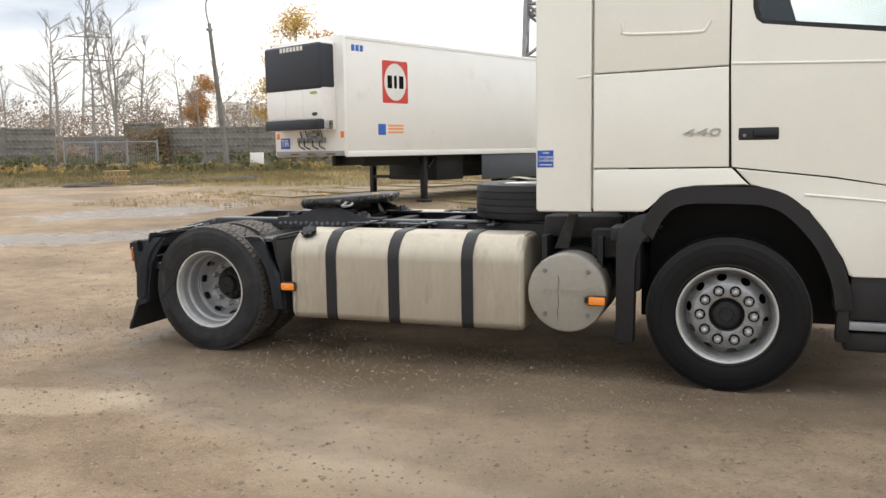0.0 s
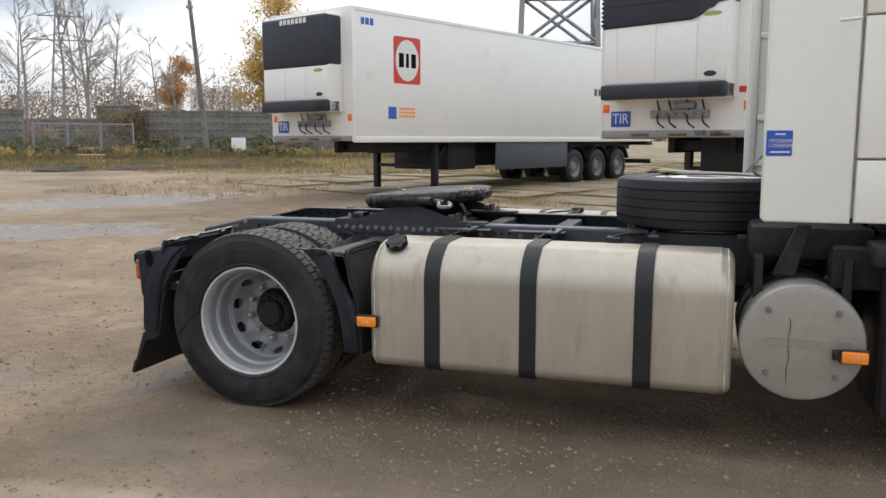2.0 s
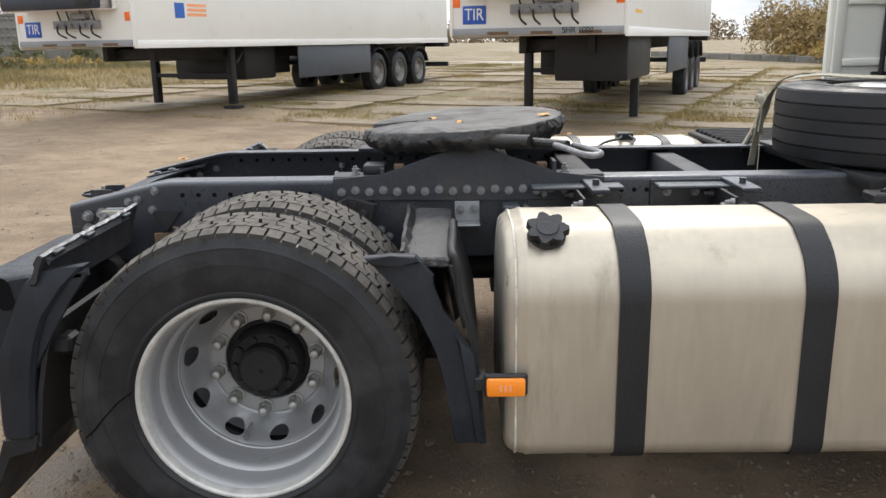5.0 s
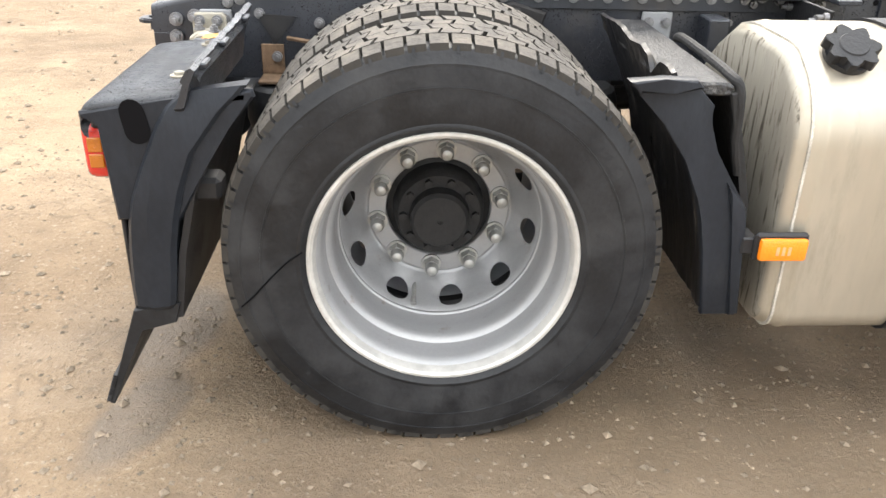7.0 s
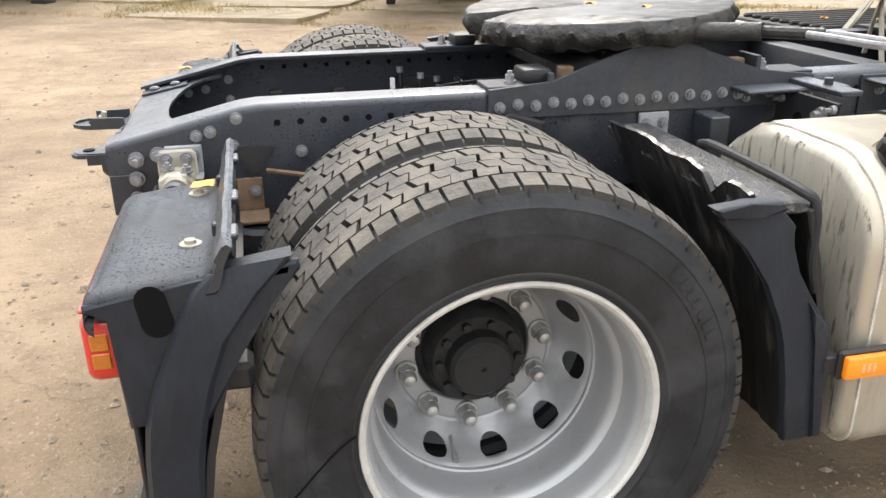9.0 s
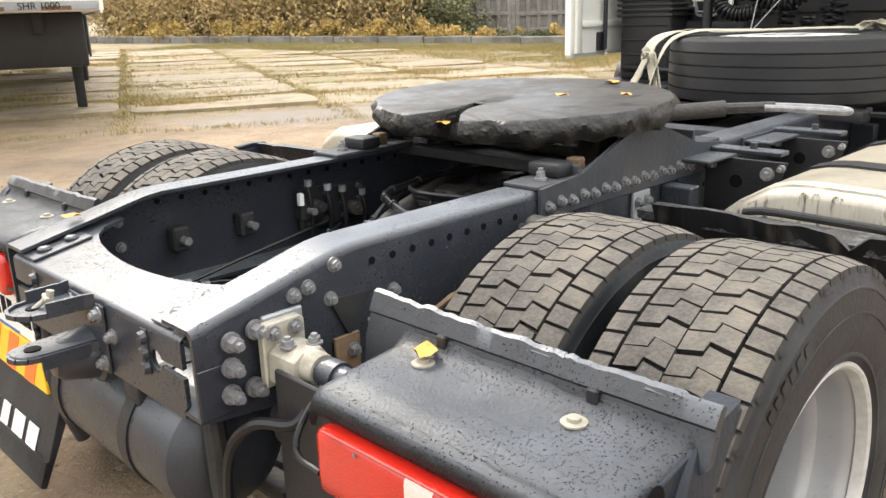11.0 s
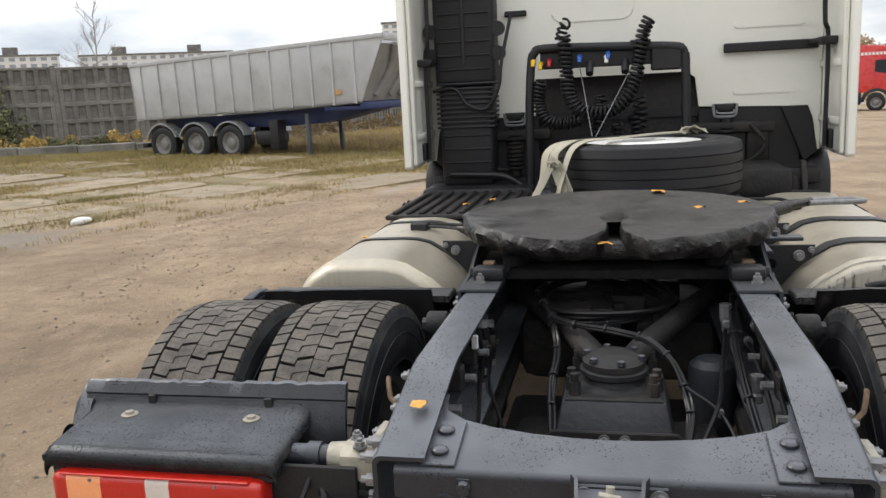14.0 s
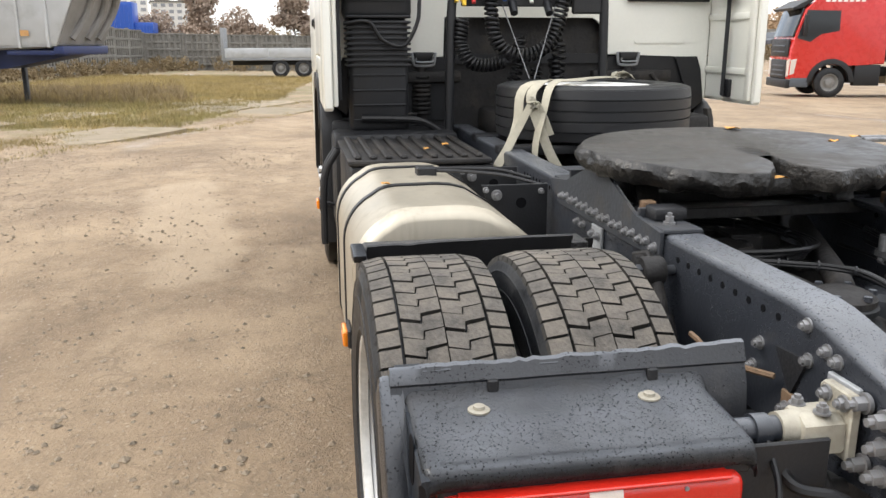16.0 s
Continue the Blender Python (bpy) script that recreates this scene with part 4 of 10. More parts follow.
def end_beam():
    """Rear cross beam between the rails: top flange with a deep curved cut-out, slotted face and lower lip."""
    bm = new_bm()
    curve = [(-0.555, -0.351), (-0.600, -0.343), (-0.632, -0.303), (-0.655, -0.238), (-0.672, -0.155), (-0.681, -0.075), (-0.684, 0.0)]
    curve = curve + [(x, -y) for x, y in curve[-2::-1]]
    prism(bm, [(-0.790, 0.405), (-0.790, -0.405), (-0.54, -0.405), (-0.54, -0.351)] + curve + [(-0.54, 0.351), (-0.54, 0.405)], 0.874, 0.883, "z")
    for v in bm.verts:
        v.co.z += max(0.0, v.co.x + 0.790) * 0.20
    # rounded fold between flange and face
    n = 6
    rows = []
    for y in (-0.413, 0.413):
        row = []
        for r in (0.014, 0.005):
            for k in range(n + 1):
                a = radians(90 + 90 * k / n)
                row.append(bm.verts.new((-0.790 + r * math.cos(a), y, 0.869 + r * math.sin(a))))
        rows.append(row)
    a, b = rows
    for o in (0, n + 1):
        for k in range(n):
            bm.faces.new((a[o + k], a[o + k + 1], b[o + k + 1], b[o + k]))
    # face with key-hole slots that run out to both ends
    half = [(0.0, 0.869), (0.413, 0.869), (0.413, 0.822), (0.331, 0.820)] + arc(0.313, 0.814, 0.021, 20, 340, 14)[0:] + [(0.331, 0.806), (0.413, 0.803), (0.413, 0.748), (0.395, 0.730), (0.0, 0.727)]
    for s in (-1, 1):
        prism(bm, [(s * y, z) for y, z in half], -0.804, -0.795, "x")
    bx(bm, -0.801, -0.73, -0.395, 0.395, 0.717, 0.726)
    return bm


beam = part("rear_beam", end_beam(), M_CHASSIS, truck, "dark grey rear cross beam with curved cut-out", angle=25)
dome = new_bm()
lathe(dome, [(0.0175, 0.0), (0.0175, -0.005), (0.014, -0.009), (0.008, -0.011), (0.0001, -0.011)], 20)
DOME = finish("dome_bolt", dome, M_CHASSIS)
for s in (-1, 1):
    bm = new_bm()
    bx(bm, -0.074, 0.074, -0.034, 0.034, 0.0, 0.006, 0.0015, 1, pose(-0.722, s * 0.327, 0.8985, 0, -11.3, 0))
    part("corner_plate", bm, M_CHASSIS, beam, "riveted corner plate on the beam")
    for x in (-0.688, -0.755):
        piece("dome_bolt", DOME, beam, pose(x, s * 0.329, 0.9045 + (x + 0.722) * 0.20, -90))
    # three rivets in a strip beside the slot
    bm = new_bm()
    bx(bm, -0.8065, -0.804, s * 0.262, s * 0.287, 0.775, 0.868, 0.001, 1)
    part("rivet_strip", bm, M_CHASSIS, beam)
    for z in (0.788, 0.818, 0.850):
        piece("rivet", RIVET, beam, pose(-0.806, s * 0.2745, z, 0, 0, -90) @ Matrix.Diagonal((1.2, 1, 1.2, 1)))
    # doubling plate on the lower half of the rail's end
    bm = new_bm()
    bx(bm, -0.801, -0.730, s * 0.4562, s * 0.4592, 0.730, 0.828, 0.001, 1)
    part("end_plate", bm, M_CHASSIS, beam)

# towing bracket: bolted plate with two pressed channel prongs
bm = new_bm()
bx(bm, -0.812, -0.8045, -0.106, 0.066, 0.722, 0.872, 0.003, 1)
tow = part("towing_bracket", bm, M_CHASSIS, truck, "dark grey towing bracket on the rear beam")


def prong(x0, x1, yc, w, z, up, th=0.007, wall=0.030):
    """Pressed channel that tapers to a rounded end; the walls stand up or hang down."""
    bm = new_bm()
    n = 8
    path = [(x0, -w * 0.62), (x0 - 0.02, -w * 0.54), (x1 + w * 0.5, -w * 0.5)] + [(x1 + w * 0.5 - w * 0.5 * math.sin(radians(a)), -w * 0.5 * math.cos(radians(a))) for a in range(15, 166, 15)] + [(x1 + w * 0.5, w * 0.5), (x0 - 0.02, w * 0.54), (x0, w * 0.62)]
    prism(bm, [(x, yc + y) for x, y in path], z - th / 2, z + th / 2, "z", 0.002, 1)
    d = wall if up else -wall
    pts = path[:3] + path[4:-4:2] + path[-3:]
    for (xa, ya), (xb, yb) in zip(pts, pts[1:]):
        k = 0.35 if min(xa, xb) < x1 + w * 0.45 else 1.0
        a, b = Vector((xa, yc + ya, z)), Vector((xb, yc + yb, z))
        t = (b - a).normalized()
        nn = Vector((-t.y, t.x, 0)) * th
        lo = [a, b, b + nn, a + nn]
        vs = [bm.verts.new(p) for p in lo] + [bm.verts.new(p + Vector((0, 0, d * k))) for p in lo]
        for f in ((0, 1, 2, 3), (4, 5, 6, 7), (0, 1, 5, 4), (1, 2, 6, 5), (2, 3, 7, 6), (3, 0, 4, 7)):
            bm.faces.new([vs[i] for i in f])
    return bm


part("upper_prong", prong(-0.806, -0.952, 0.0, 0.105, 0.862, True), M_CHASSIS, tow, "pressed channel prong with a pin")
part("lower_prong", prong(-0.806, -0.968, -0.012, 0.085, 0.786, False), M_CHASSIS, tow, "pressed channel prong with an eye")
piece("hole_disc", HOLE_DISC, tow, pose(-0.925, -0.014, 0.7905, -90) @ Matrix.Diagonal((2.0, 1, 2.0, 1)))
piece("hole_disc", HOLE_DISC, tow, pose(-0.905, 0.012, 0.8665, -90) @ Matrix.Diagonal((1.5, 1, 1.5, 1)))
bm = new_bm()
cyl(bm, (-0.905, 0.012, 0.862), (-0.878, 0.000, 0.884), 0.0055, seg=10)
cyl(bm, (-0.882, -0.020, 0.884), (-0.874, 0.018, 0.886), 0.006, seg=10)
cyl(bm, (-0.872, 0.000, 0.880), (-0.868, -0.002, 0.900), 0.008, seg=8)
part("locking_pin", bm, M_CAST, tow, "brass-coloured locking pin")
# greasy neck of the towing jaw under the upper prong
bm = new_bm()
lathe(bm, [(0.0001, -0.895), (0.030, -0.892), (0.044, -0.875), (0.050, -0.850), (0.060, -0.812), (0.070, -0.806)], 20, pose(0, -0.012, 0.748, 0, 0, -90) @ Matrix.Translation((0, 0, 0)))
part("jaw_neck", bm, M_CHASSIS, tow)
for y, z in ((-0.088, 0.852), (0.048, 0.852), (-0.090, 0.745), (0.045, 0.745), (-0.130, 0.812)):
    piece("bolt", BOLT, tow, pose(-0.812 if y > -0.12 else -0.804, y, z, 0, 0, -90) @ Matrix.Diagonal((1.1, 1.0, 1.1, 1)))
part("rusty_nut", cyl(new_bm(), (-0.812, -0.052, 0.838), (-0.821, -0.052, 0.838), 0.014, seg=6), M_RUST, tow, "rusty brown nut")

# air reservoir
bm = new_bm()
prof = [(0.0001, 0.262), (0.06, 0.258), (0.11, 0.240), (0.135, 0.212), (0.14, 0.18), (0.14, -0.30), (0.135, -0.332), (0.11, -0.36), (0.06, -0.378), (0.0001, -0.382)]
lathe(bm, prof, 40, Matrix.Translation((-0.69, 0, 0.585)))
tank_air = part("air_reservoir", bm, M_CHASSIS, truck, "dark grey cylindrical air reservoir under the rear beam")
for y in (0.19, -0.16):
    bm = new_bm()
    lathe(bm, [(0.1405, y - 0.02), (0.1445, y - 0.02), (0.1445, y + 0.02), (0.1405, y + 0.02)], 40, Matrix.Translation((-0.69, 0, 0.585)))
    part("strap", bm, M_BLACK, tank_air)
    bm = new_bm()
    bx(bm, -0.80, -0.74, y - 0.035, y + 0.035, 0.66, 0.73, 0.008)
    part("bracket", bm, M_BLACK, tank_air)

for s in (-1, 1):
    bm = new_bm()
    bx(bm, -0.500, -0.435, s * 0.458, s * 0.466, 0.715, 0.800, 0.002, 1)
    bx(bm, -0.500, -0.425, s * 0.458, s * 0.560, 0.706, 0.715, 0.002, 1)
    br = part("rusty_bracket", bm, M_RUST, truck, "brown rust-stained angle bracket")
    piece("bolt", BOLT, br, pose(-0.455, s * 0.466, 0.765, 0, 0, 0 if s < 0 else 180))
    bm = new_bm()
    prism(bm, [(-0.505, 0.885), (-0.395, 0.878), (-0.460, 0.795)], s * 0.4565, s * 0.464, "y")
    part("gusset_plate", bm, M_BLACK, truck)
    bm = new_bm()
    bx(bm, -0.560, -0.480, s * 1.15, s * 1.22, 0.625, 0.678, 0.01, 1)
    part("guard_stay", bm, M_BLACK, truck)

# hangers and drop pipes behind the axle
for s in (-1, 1):
    bm = new_bm()
    tube(bm, [(-0.75, s * 0.40, 0.70), (-0.75, s * 0.42, 0.50), (-0.70, s * 0.44, 0.33)], 0.022, 10)
    tube(bm, [(-0.645, s * 0.537, 0.665), (-0.645, s * 0.53, 0.55), (-0.64, s * 0.53, 0.36)], 0.024, 12)
    lathe(bm, [(0.018, 0.505), (0.040, 0.505), (0.046, 0.515), (0.046, 0.560), (0.040, 0.570), (0.018, 0.570)], 24, pose(-0.645, 0, 0.693) @ Matrix.Diagonal((1, s, 1, 1)), close=True)
    cyl(bm, (-0.645, s * 0.46, 0.693), (-0.645, s * 0.575, 0.693), 0.018, seg=14)
    part("anti_roll_link", bm, M_DARK, truck)

# cast couplings that carry the rear mudguards
for s in (-1, 1):
    bm = new_bm()
    prism(bm, [(-0.682, 0.765), (-0.682, 0.880), (-0.672, 0.890), (-0.598, 0.890), (-0.588, 0.880), (-0.588, 0.775), (-0.60, 0.765)], s * 0.472, s * 0.492, "y", 0.003, 1)
    prism(bm, [(-0.680, 0.785), (-0.676, 0.838), (-0.655, 0.852), (-0.61, 0.852), (-0.594, 0.830), (-0.594, 0.795), (-0.61, 0.775)], s * 0.490, s * 0.575, "y", 0.012)
    cyl(bm, (-0.635, s * 0.56, 0.82), (-0.635, s * 0.605, 0.82), 0.033, 0.030, seg=18)
    cp = part("mudguard_coupling", bm, M_CAST, truck, "pale cast alloy mudguard coupling")
    for x, y, z in ((-0.655, 0.53, 0.852), (-0.61, 0.55, 0.850)):
        piece("bolt", BOLT, cp, pose(x, s * y, z, -90))
    for x in (-0.660, -0.612):
        fix("bolt", BOLT, cp, x, 0.492, 0.870, s)
    for x, z in ((-0.680, 0.877), (-0.732, 0.868), (-0.736, 0.820), (-0.692, 0.766), (-0.741, 0.768)):
        piece("long_bolt", BOLT, cp, pose(x, s * 0.462, z, 0, 0, 0 if s < 0 else 180) @ Matrix.Diagonal((1.25, 2.0, 1.25, 1)))
    bm = new_bm()
    cyl(bm, (-0.635, s * 0.60, 0.82), (-0.635, s * 0.75, 0.82), 0.024, seg=18)
    cyl(bm, (-0.635, s * 0.625, 0.82), (-0.635, s * 0.655, 0.82), 0.030, seg=18)
    part("tube", bm, M_CHASSIS, cp)
    bm = new_bm()
    tube(bm, [(-0.66, s * 0.62, 0.80), (-0.70, s * 0.60, 0.74), (-0.74, s * 0.53, 0.73), (-0.76, s * 0.47, 0.66), (-0.76, s * 0.44, 0.52)], 0.011, 8)
    part("hose", bm, M_HOSE, cp)
    bm = new_bm()
    tube(bm, [(-0.66, s * 0.635, 0.81), (-0.72, s * 0.645, 0.76), (-0.74, s * 0.66, 0.72), (-0.74, s * 0.72, 0.71)], 0.006, 8)
    part("hose", bm, M_HOSE, cp)


# fifth wheel and its mounting ---------------------------------------------
def fw_bracket():
    bm = new_bm()
    prism(bm, [(0.165, 0.992), (0.165, 0.912), (1.04, 0.905), (1.135, 0.955), (1.135, 0.988), (0.965, 1.004), (0.715, 1.092), (0.70, 1.108), (0.685, 1.094), (0.625, 1.094), (0.61, 1.112), (0.595, 1.092), (0.345, 1.003)], -0.470, -0.458, "y", 0.002, 1)
    bx(bm, 0.165, 0.50, -0.4595, -0.345, 0.986, 0.997, 0.002, 1)
    bx(bm, 0.80, 1.135, -0.4595, -0.345, 0.986, 0.997, 0.002, 1)
    bx(bm, 0.56, 0.76, -0.4595, -0.30, 0.986, 0.996)
    bx(bm, 0.335, 0.350, -0.4595, -0.36, 0.997, 1.025, 0.002, 1)
    bx(bm, 0.950, 0.965, -0.4595, -0.36, 0.997, 1.045, 0.002, 1)
    return bm


for ob, s in zip(both(fw_bracket, "coupling_bracket", M_CHASSIS_IN, truck, "dark grey bolted fifth wheel bracket"), (-1, 1)):
    for k in range(17):
        fix("bolt", BOLT, ob, 0.195 + 0.050 * k, 0.470, 0.945 + (0.004 if k % 2 else -0.002), s)
    for x in (0.24, 0.30, 0.40, 0.92, 1.00):
        piece("bolt", BOLT, ob, pose(x, s * 0.41, 0.997, -90) @ Matrix.Diagonal((1.1, 1.6, 1.1, 1)))
    for x in (0.40, 0.917):
        part("rusty_nut", bx(new_bm(), x - 0.019, x + 0.019, s * 0.385, s * 0.425, 0.997, 1.034, 0.004, 1), M_RUST, ob, "rusty brown nut")
    bm = new_bm()
    bx(bm, 0.27, 0.35, s * 0.34, s * 0.44, 0.997, 1.035, 0.01)
    part("stop_block", bm, M_BLACK, ob)

bm = new_bm()
for x in (0.52, 0.80):
    bx(bm, x - 0.03, x + 0.03, -0.445, 0.445, 0.950, 0.985, 0.004, 1)
bx(bm, 0.56, 0.88, -0.35, 0.35, 0.940, 0.952)
bx(bm, 1.05, 1.15, -0.445, 0.445, 0.72, 0.96, 0.01)
part("cross_member", bm, M_DARK, truck, "dark steel cross members under the coupling")

for s in (-1, 1):
    bm = new_bm()
    prism(bm, [(0.52, 0.99), (0.79, 0.99), (0.72, 1.10), (0.59, 1.10)], s * 0.30, s * 0.38, "y", 0.008)
    cyl(bm, (0.655, s * 0.26, 1.085), (0.655, s * 0.44, 1.085), 0.035, seg=16)
    part("pivot_block", bm, M_GREASE, truck, "greasy pivot block of the coupling")


def fifth_wheel_outline():
    """Plan of the coupling plate: wide oval with a throat open to the rear."""
    pts = []
    for i in range(72):
        a = radians(-168 + 336 * i / 71)
        x, y = 0.640 + 0.385 * math.cos(a), 0.512 * math.sin(a)
        pts.append((x, y))
    throat = [(0.25, 0.100), (0.32, 0.055), (0.38, 0.028), (0.46, 0.024), (0.51, 0.044), (0.56, 0.046), (0.60, 0.030), (0.612, 0.0)]
    pts += throat[1:] + [(x, -y) for x, y in throat[-2:0:-1]]
    return pts


def tilt(bm):
    """The plate hangs back a little on its pivot."""
    bmesh.ops.transform(bm, verts=bm.verts, matrix=pose(0.655, 0, 1.10) @ Matrix.Rotation(radians(-3.2), 4, "Y") @ pose(-0.655, 0, -1.10))
    return bm


def fifth_wheel():
    """Plate with a thick, sagging rim of grease: rows of an outline that swell and hang unevenly."""
    pts = [Vector((x, y, 0)) for x, y in fifth_wheel_outline()]
    dense = []
    for a, b in zip(pts, pts[1:] + pts[:1]):
        k = max(1, round((b - a).length / 0.011))
        dense += [a.lerp(b, i / k) for i in range(k)]
    n = len(dense)
    bm = new_bm()
    rows = [[] for _ in range(8)]
    for i, p in enumerate(dense):
        t = (dense[(i + 2) % n] - dense[i - 2]).normalized()
        out = Vector((t.y, -t.x, 0))
        throat = 0.30 if p.x < 0.63 and abs(p.y) < 0.11 else 1.0
        sag = -0.012 * max(0.0, (0.42 - p.x) / 0.2)
        lump = noise.noise(p * 8 + Vector((0, 0, 3.1)))
        fine = noise.noise(p * 34 + Vector((0, 0, 7.7)))
        drip = max(0.0, noise.noise(p * 19 + Vector((4, 2, 1)))) * 0.022
        for row, (o, z, w) in zip(rows, ((0.0, 1.177, 0.0), (0.007, 1.174, 0.5), (0.012, 1.164, 1.0), (0.018, 1.152, 1.3), (0.018, 1.138, 1.3), (0.012, 1.125, 1.2), (0.003, 1.114, 0.6), (0.0, 1.110, 0.0))):
            j = noise.noise(Vector((p.x * 50, p.y * 50, z * 90)))
            d = (o + w * (0.010 * lump + 0.009 * fine + 0.008 * j)) * throat
            zz = z + sag + w * (0.007 * fine + 0.005 * j) - (drip * (1.172 - z) / 0.05 if z < 1.172 else 0)
            row.append(bm.verts.new((p.x + out.x * d, p.y + out.y * d, zz)))
    for a, b in zip(rows, rows[1:]):
        for i in range(n):
            j = (i + 1) % n
            bm.faces.new((a[i], b[i], b[j], a[j]))
    caps = [bm.faces.new(rows[0]), bm.faces.new(rows[-1][::-1])]
    bmesh.ops.triangulate(bm, faces=caps)
    bmesh.ops.translate(bm, verts=bm.verts, vec=(0, 0, -0.016))
    bmesh.ops.recalc_face_normals(bm, faces=bm.faces)
    return tilt(bm)


fw = part("fifth_wheel", fifth_wheel(), M_GREASE, truck, "round fifth wheel plate caked in black grease", angle=55)
fw.data.materials.append(M_GREASE_TOP)
for p in fw.data.polygons:
    if p.normal.z > 0.80:
        p.material_index = 1
for y, w, h in ((0.325, 0.014, 0.055), (0.173, 0.020, 0.034)):
    bm = new_bm()
    prism(bm, [(y - w, 1.110), (y + w, 1.110), (y + w * 0.7, 1.110 - h * 0.8), (y + w * 0.1, 1.110 - h), (y - w * 0.8, 1.110 - h * 0.75)], 0.46, 0.475, "x", 0.004, 1)
    part("grease_drip", bm, M_GREYWOOD, fw, "hanging clot of old grease")
bm = new_bm()
bx(bm, 0.36, 0.75, -0.20, 0.20, 1.04, 1.10, 0.02)
bx(bm, 0.34, 0.62, -0.30, -0.12, 1.05, 1.09, 0.015)
cyl(bm, (0.60, 0, 1.05), (0.60, 0, 1.085), 0.09, seg=24)
part("lock_jaw", bm, M_GREASE, fw)
bm = new_bm()
tube(bm, [(0.62, -0.36, 1.105), (0.80, -0.52, 1.125), (0.97, -0.70, 1.130)], 0.016, 10)
cyl(bm, (0.70, -0.46, 1.12), (0.86, -0.60, 1.13), 0.024, seg=12)
part("release_rod", bm, M_GREASE, fw, "greasy release rod")
bm = new_bm()
loop = [(0.93, -0.69, 1.13), (0.955, -0.76, 1.128), (0.985, -0.86, 1.124), (1.02, -0.895, 1.122), (1.05, -0.86, 1.124), (1.02, -0.76, 1.128), (0.99, -0.69, 1.13)]
tube(bm, loop, 0.010, 10)
part("release_handle", bm, M_STEEL, fw, "bare metal pull handle")

# unseen engine, gearbox and axle masses, added to block light under the cab
bm = new_bm()
bx(bm, 3.55, 5.10, -0.44, 0.44, 0.42, 1.30, 0.06)
cyl(bm, (3.60, 0, 0.72), (2.70, 0, 0.70), 0.30, 0.20, seg=20)
part("engine", bm, M_DARK, truck, "plain dark engine and gearbox mass, unseen, added to block light")
bm = new_bm()
cyl(bm, (2.72, 0, 0.66), (0.20, 0, 0.56), 0.055, seg=16)
part("propeller_shaft", bm, M_DARK, truck)
bm = new_bm()
bx(bm, 3.74, 3.92, -1.0, 1.0, 0.36, 0.48, 0.02)
part("front_axle", bm, M_DARK, truck)
# black screens added behind the front wheels so that no light passes through
for s in (-1, 1):
    bm = new_bm()
    bx(bm, 3.24, 4.56, s * 0.60, s * 0.62, 0.34, 1.36, 0.004, 1)
    prism(bm, arc(3.85, 0.60, 0.68, 8, 172, 16) + arc(3.85, 0.60, 0.66, 172, 8, 16), s * 0.62, s * 1.14, "y")
    part("arch_liner", bm, M_DIM_RUBBER, truck, "black screen inside the wheel housing, added to keep light out")

# driven axle, bellows, struts ------------------------------------------------
bm = new_bm()
cyl(bm, (0, -0.95, REAR_Z), (0, 0.95, REAR_Z), 0.075, seg=24)
bmesh.ops.create_uvsphere(bm, u_segments=24, v_segments=14, radius=0.215, matrix=pose(0.02, 0, REAR_Z) @ Matrix.Diagonal((1.15, 0.95, 1.0, 1)))
part("drive_axle", bm, M_DARK, truck, "grimy black driven axle")
bm = new_bm()
loft_rows = ((-0.148, 0.640, 0.165), (-0.140, 0.690, 0.160), (-0.105, 0.752, 0.142), (0.150, 0.752, 0.142), (0.185, 0.640, 0.165))
prism(bm, [(x, z) for x, z, w in loft_rows], -0.15, 0.15, "y", 0.008, 2)
for v in bm.verts:
    v.co.y *= 1.08 - 0.16 * (v.co.z - 0.64) / 0.112
mount = part("strut_mount", bm, M_CHASSIS_IN, truck, "dark grey strut mounting block on the axle")
bm = new_bm()
prism(bm, [(-0.19, 0.60), (-0.19, 0.665), (-0.165, 0.690), (0.165, 0.690), (0.19, 0.665), (0.19, 0.60)], -0.158, -0.146, "x", 0.004, 1)
part("mount_plate", bm, M_DARK, mount)
for y in (-0.028, 0.026):
    piece("bolt", BOLT, mount, pose(-0.158, y, 0.668, 0, 0, -90) @ Matrix.Diagonal((1.0, 1.0, 1.0, 1)))
bm = new_bm()
prism(bm, [(-0.10, -0.13), (0.15, -0.13), (0.15, 0.13), (-0.10, 0.13)], 0.742, 0.762, "z", 0.006, 1)
part("base_plate", bm, M_DARK, mount)
bm = new_bm()
zup = pose(0.03, 0, -0.018, 90)
lathe(bm, [(0.115, 0.755), (0.115, 0.775), (0.088, 0.790), (0.082, 0.805), (0.095, 0.812), (0.095, 0.825), (0.080, 0.832)], 32, zup)
part("rubber_bush", bm, M_RUBBER, mount)
bm = new_bm()
lathe(bm, [(0.080, 0.825), (0.088, 0.832), (0.088, 0.848), (0.075, 0.857), (0.066, 0.862), (0.052, 0.868), (0.030, 0.872), (0.0001, 0.872)], 28, zup)
part("bush_cap", bm, M_DARK, mount)
for k in range(6):
    a = radians(60 * k + 15)
    piece("rivet", RIVET, mount, pose(0.03 + 0.078 * math.cos(a), 0.078 * math.sin(a), 0.836, -90))
for x, y in ((-0.075, -0.105), (-0.075, 0.105), (0.125, -0.105), (0.125, 0.105), (-0.03, -0.115), (-0.03, 0.115)):
    bm = new_bm()
    cyl(bm, (x, y, 0.758), (x, y, 0.800), 0.017, seg=6)
    cyl(bm, (x, y, 0.798), (x, y, 0.822), 0.012, seg=10)
    part("mount_nut", bm, M_DARK, mount)
bm = new_bm()
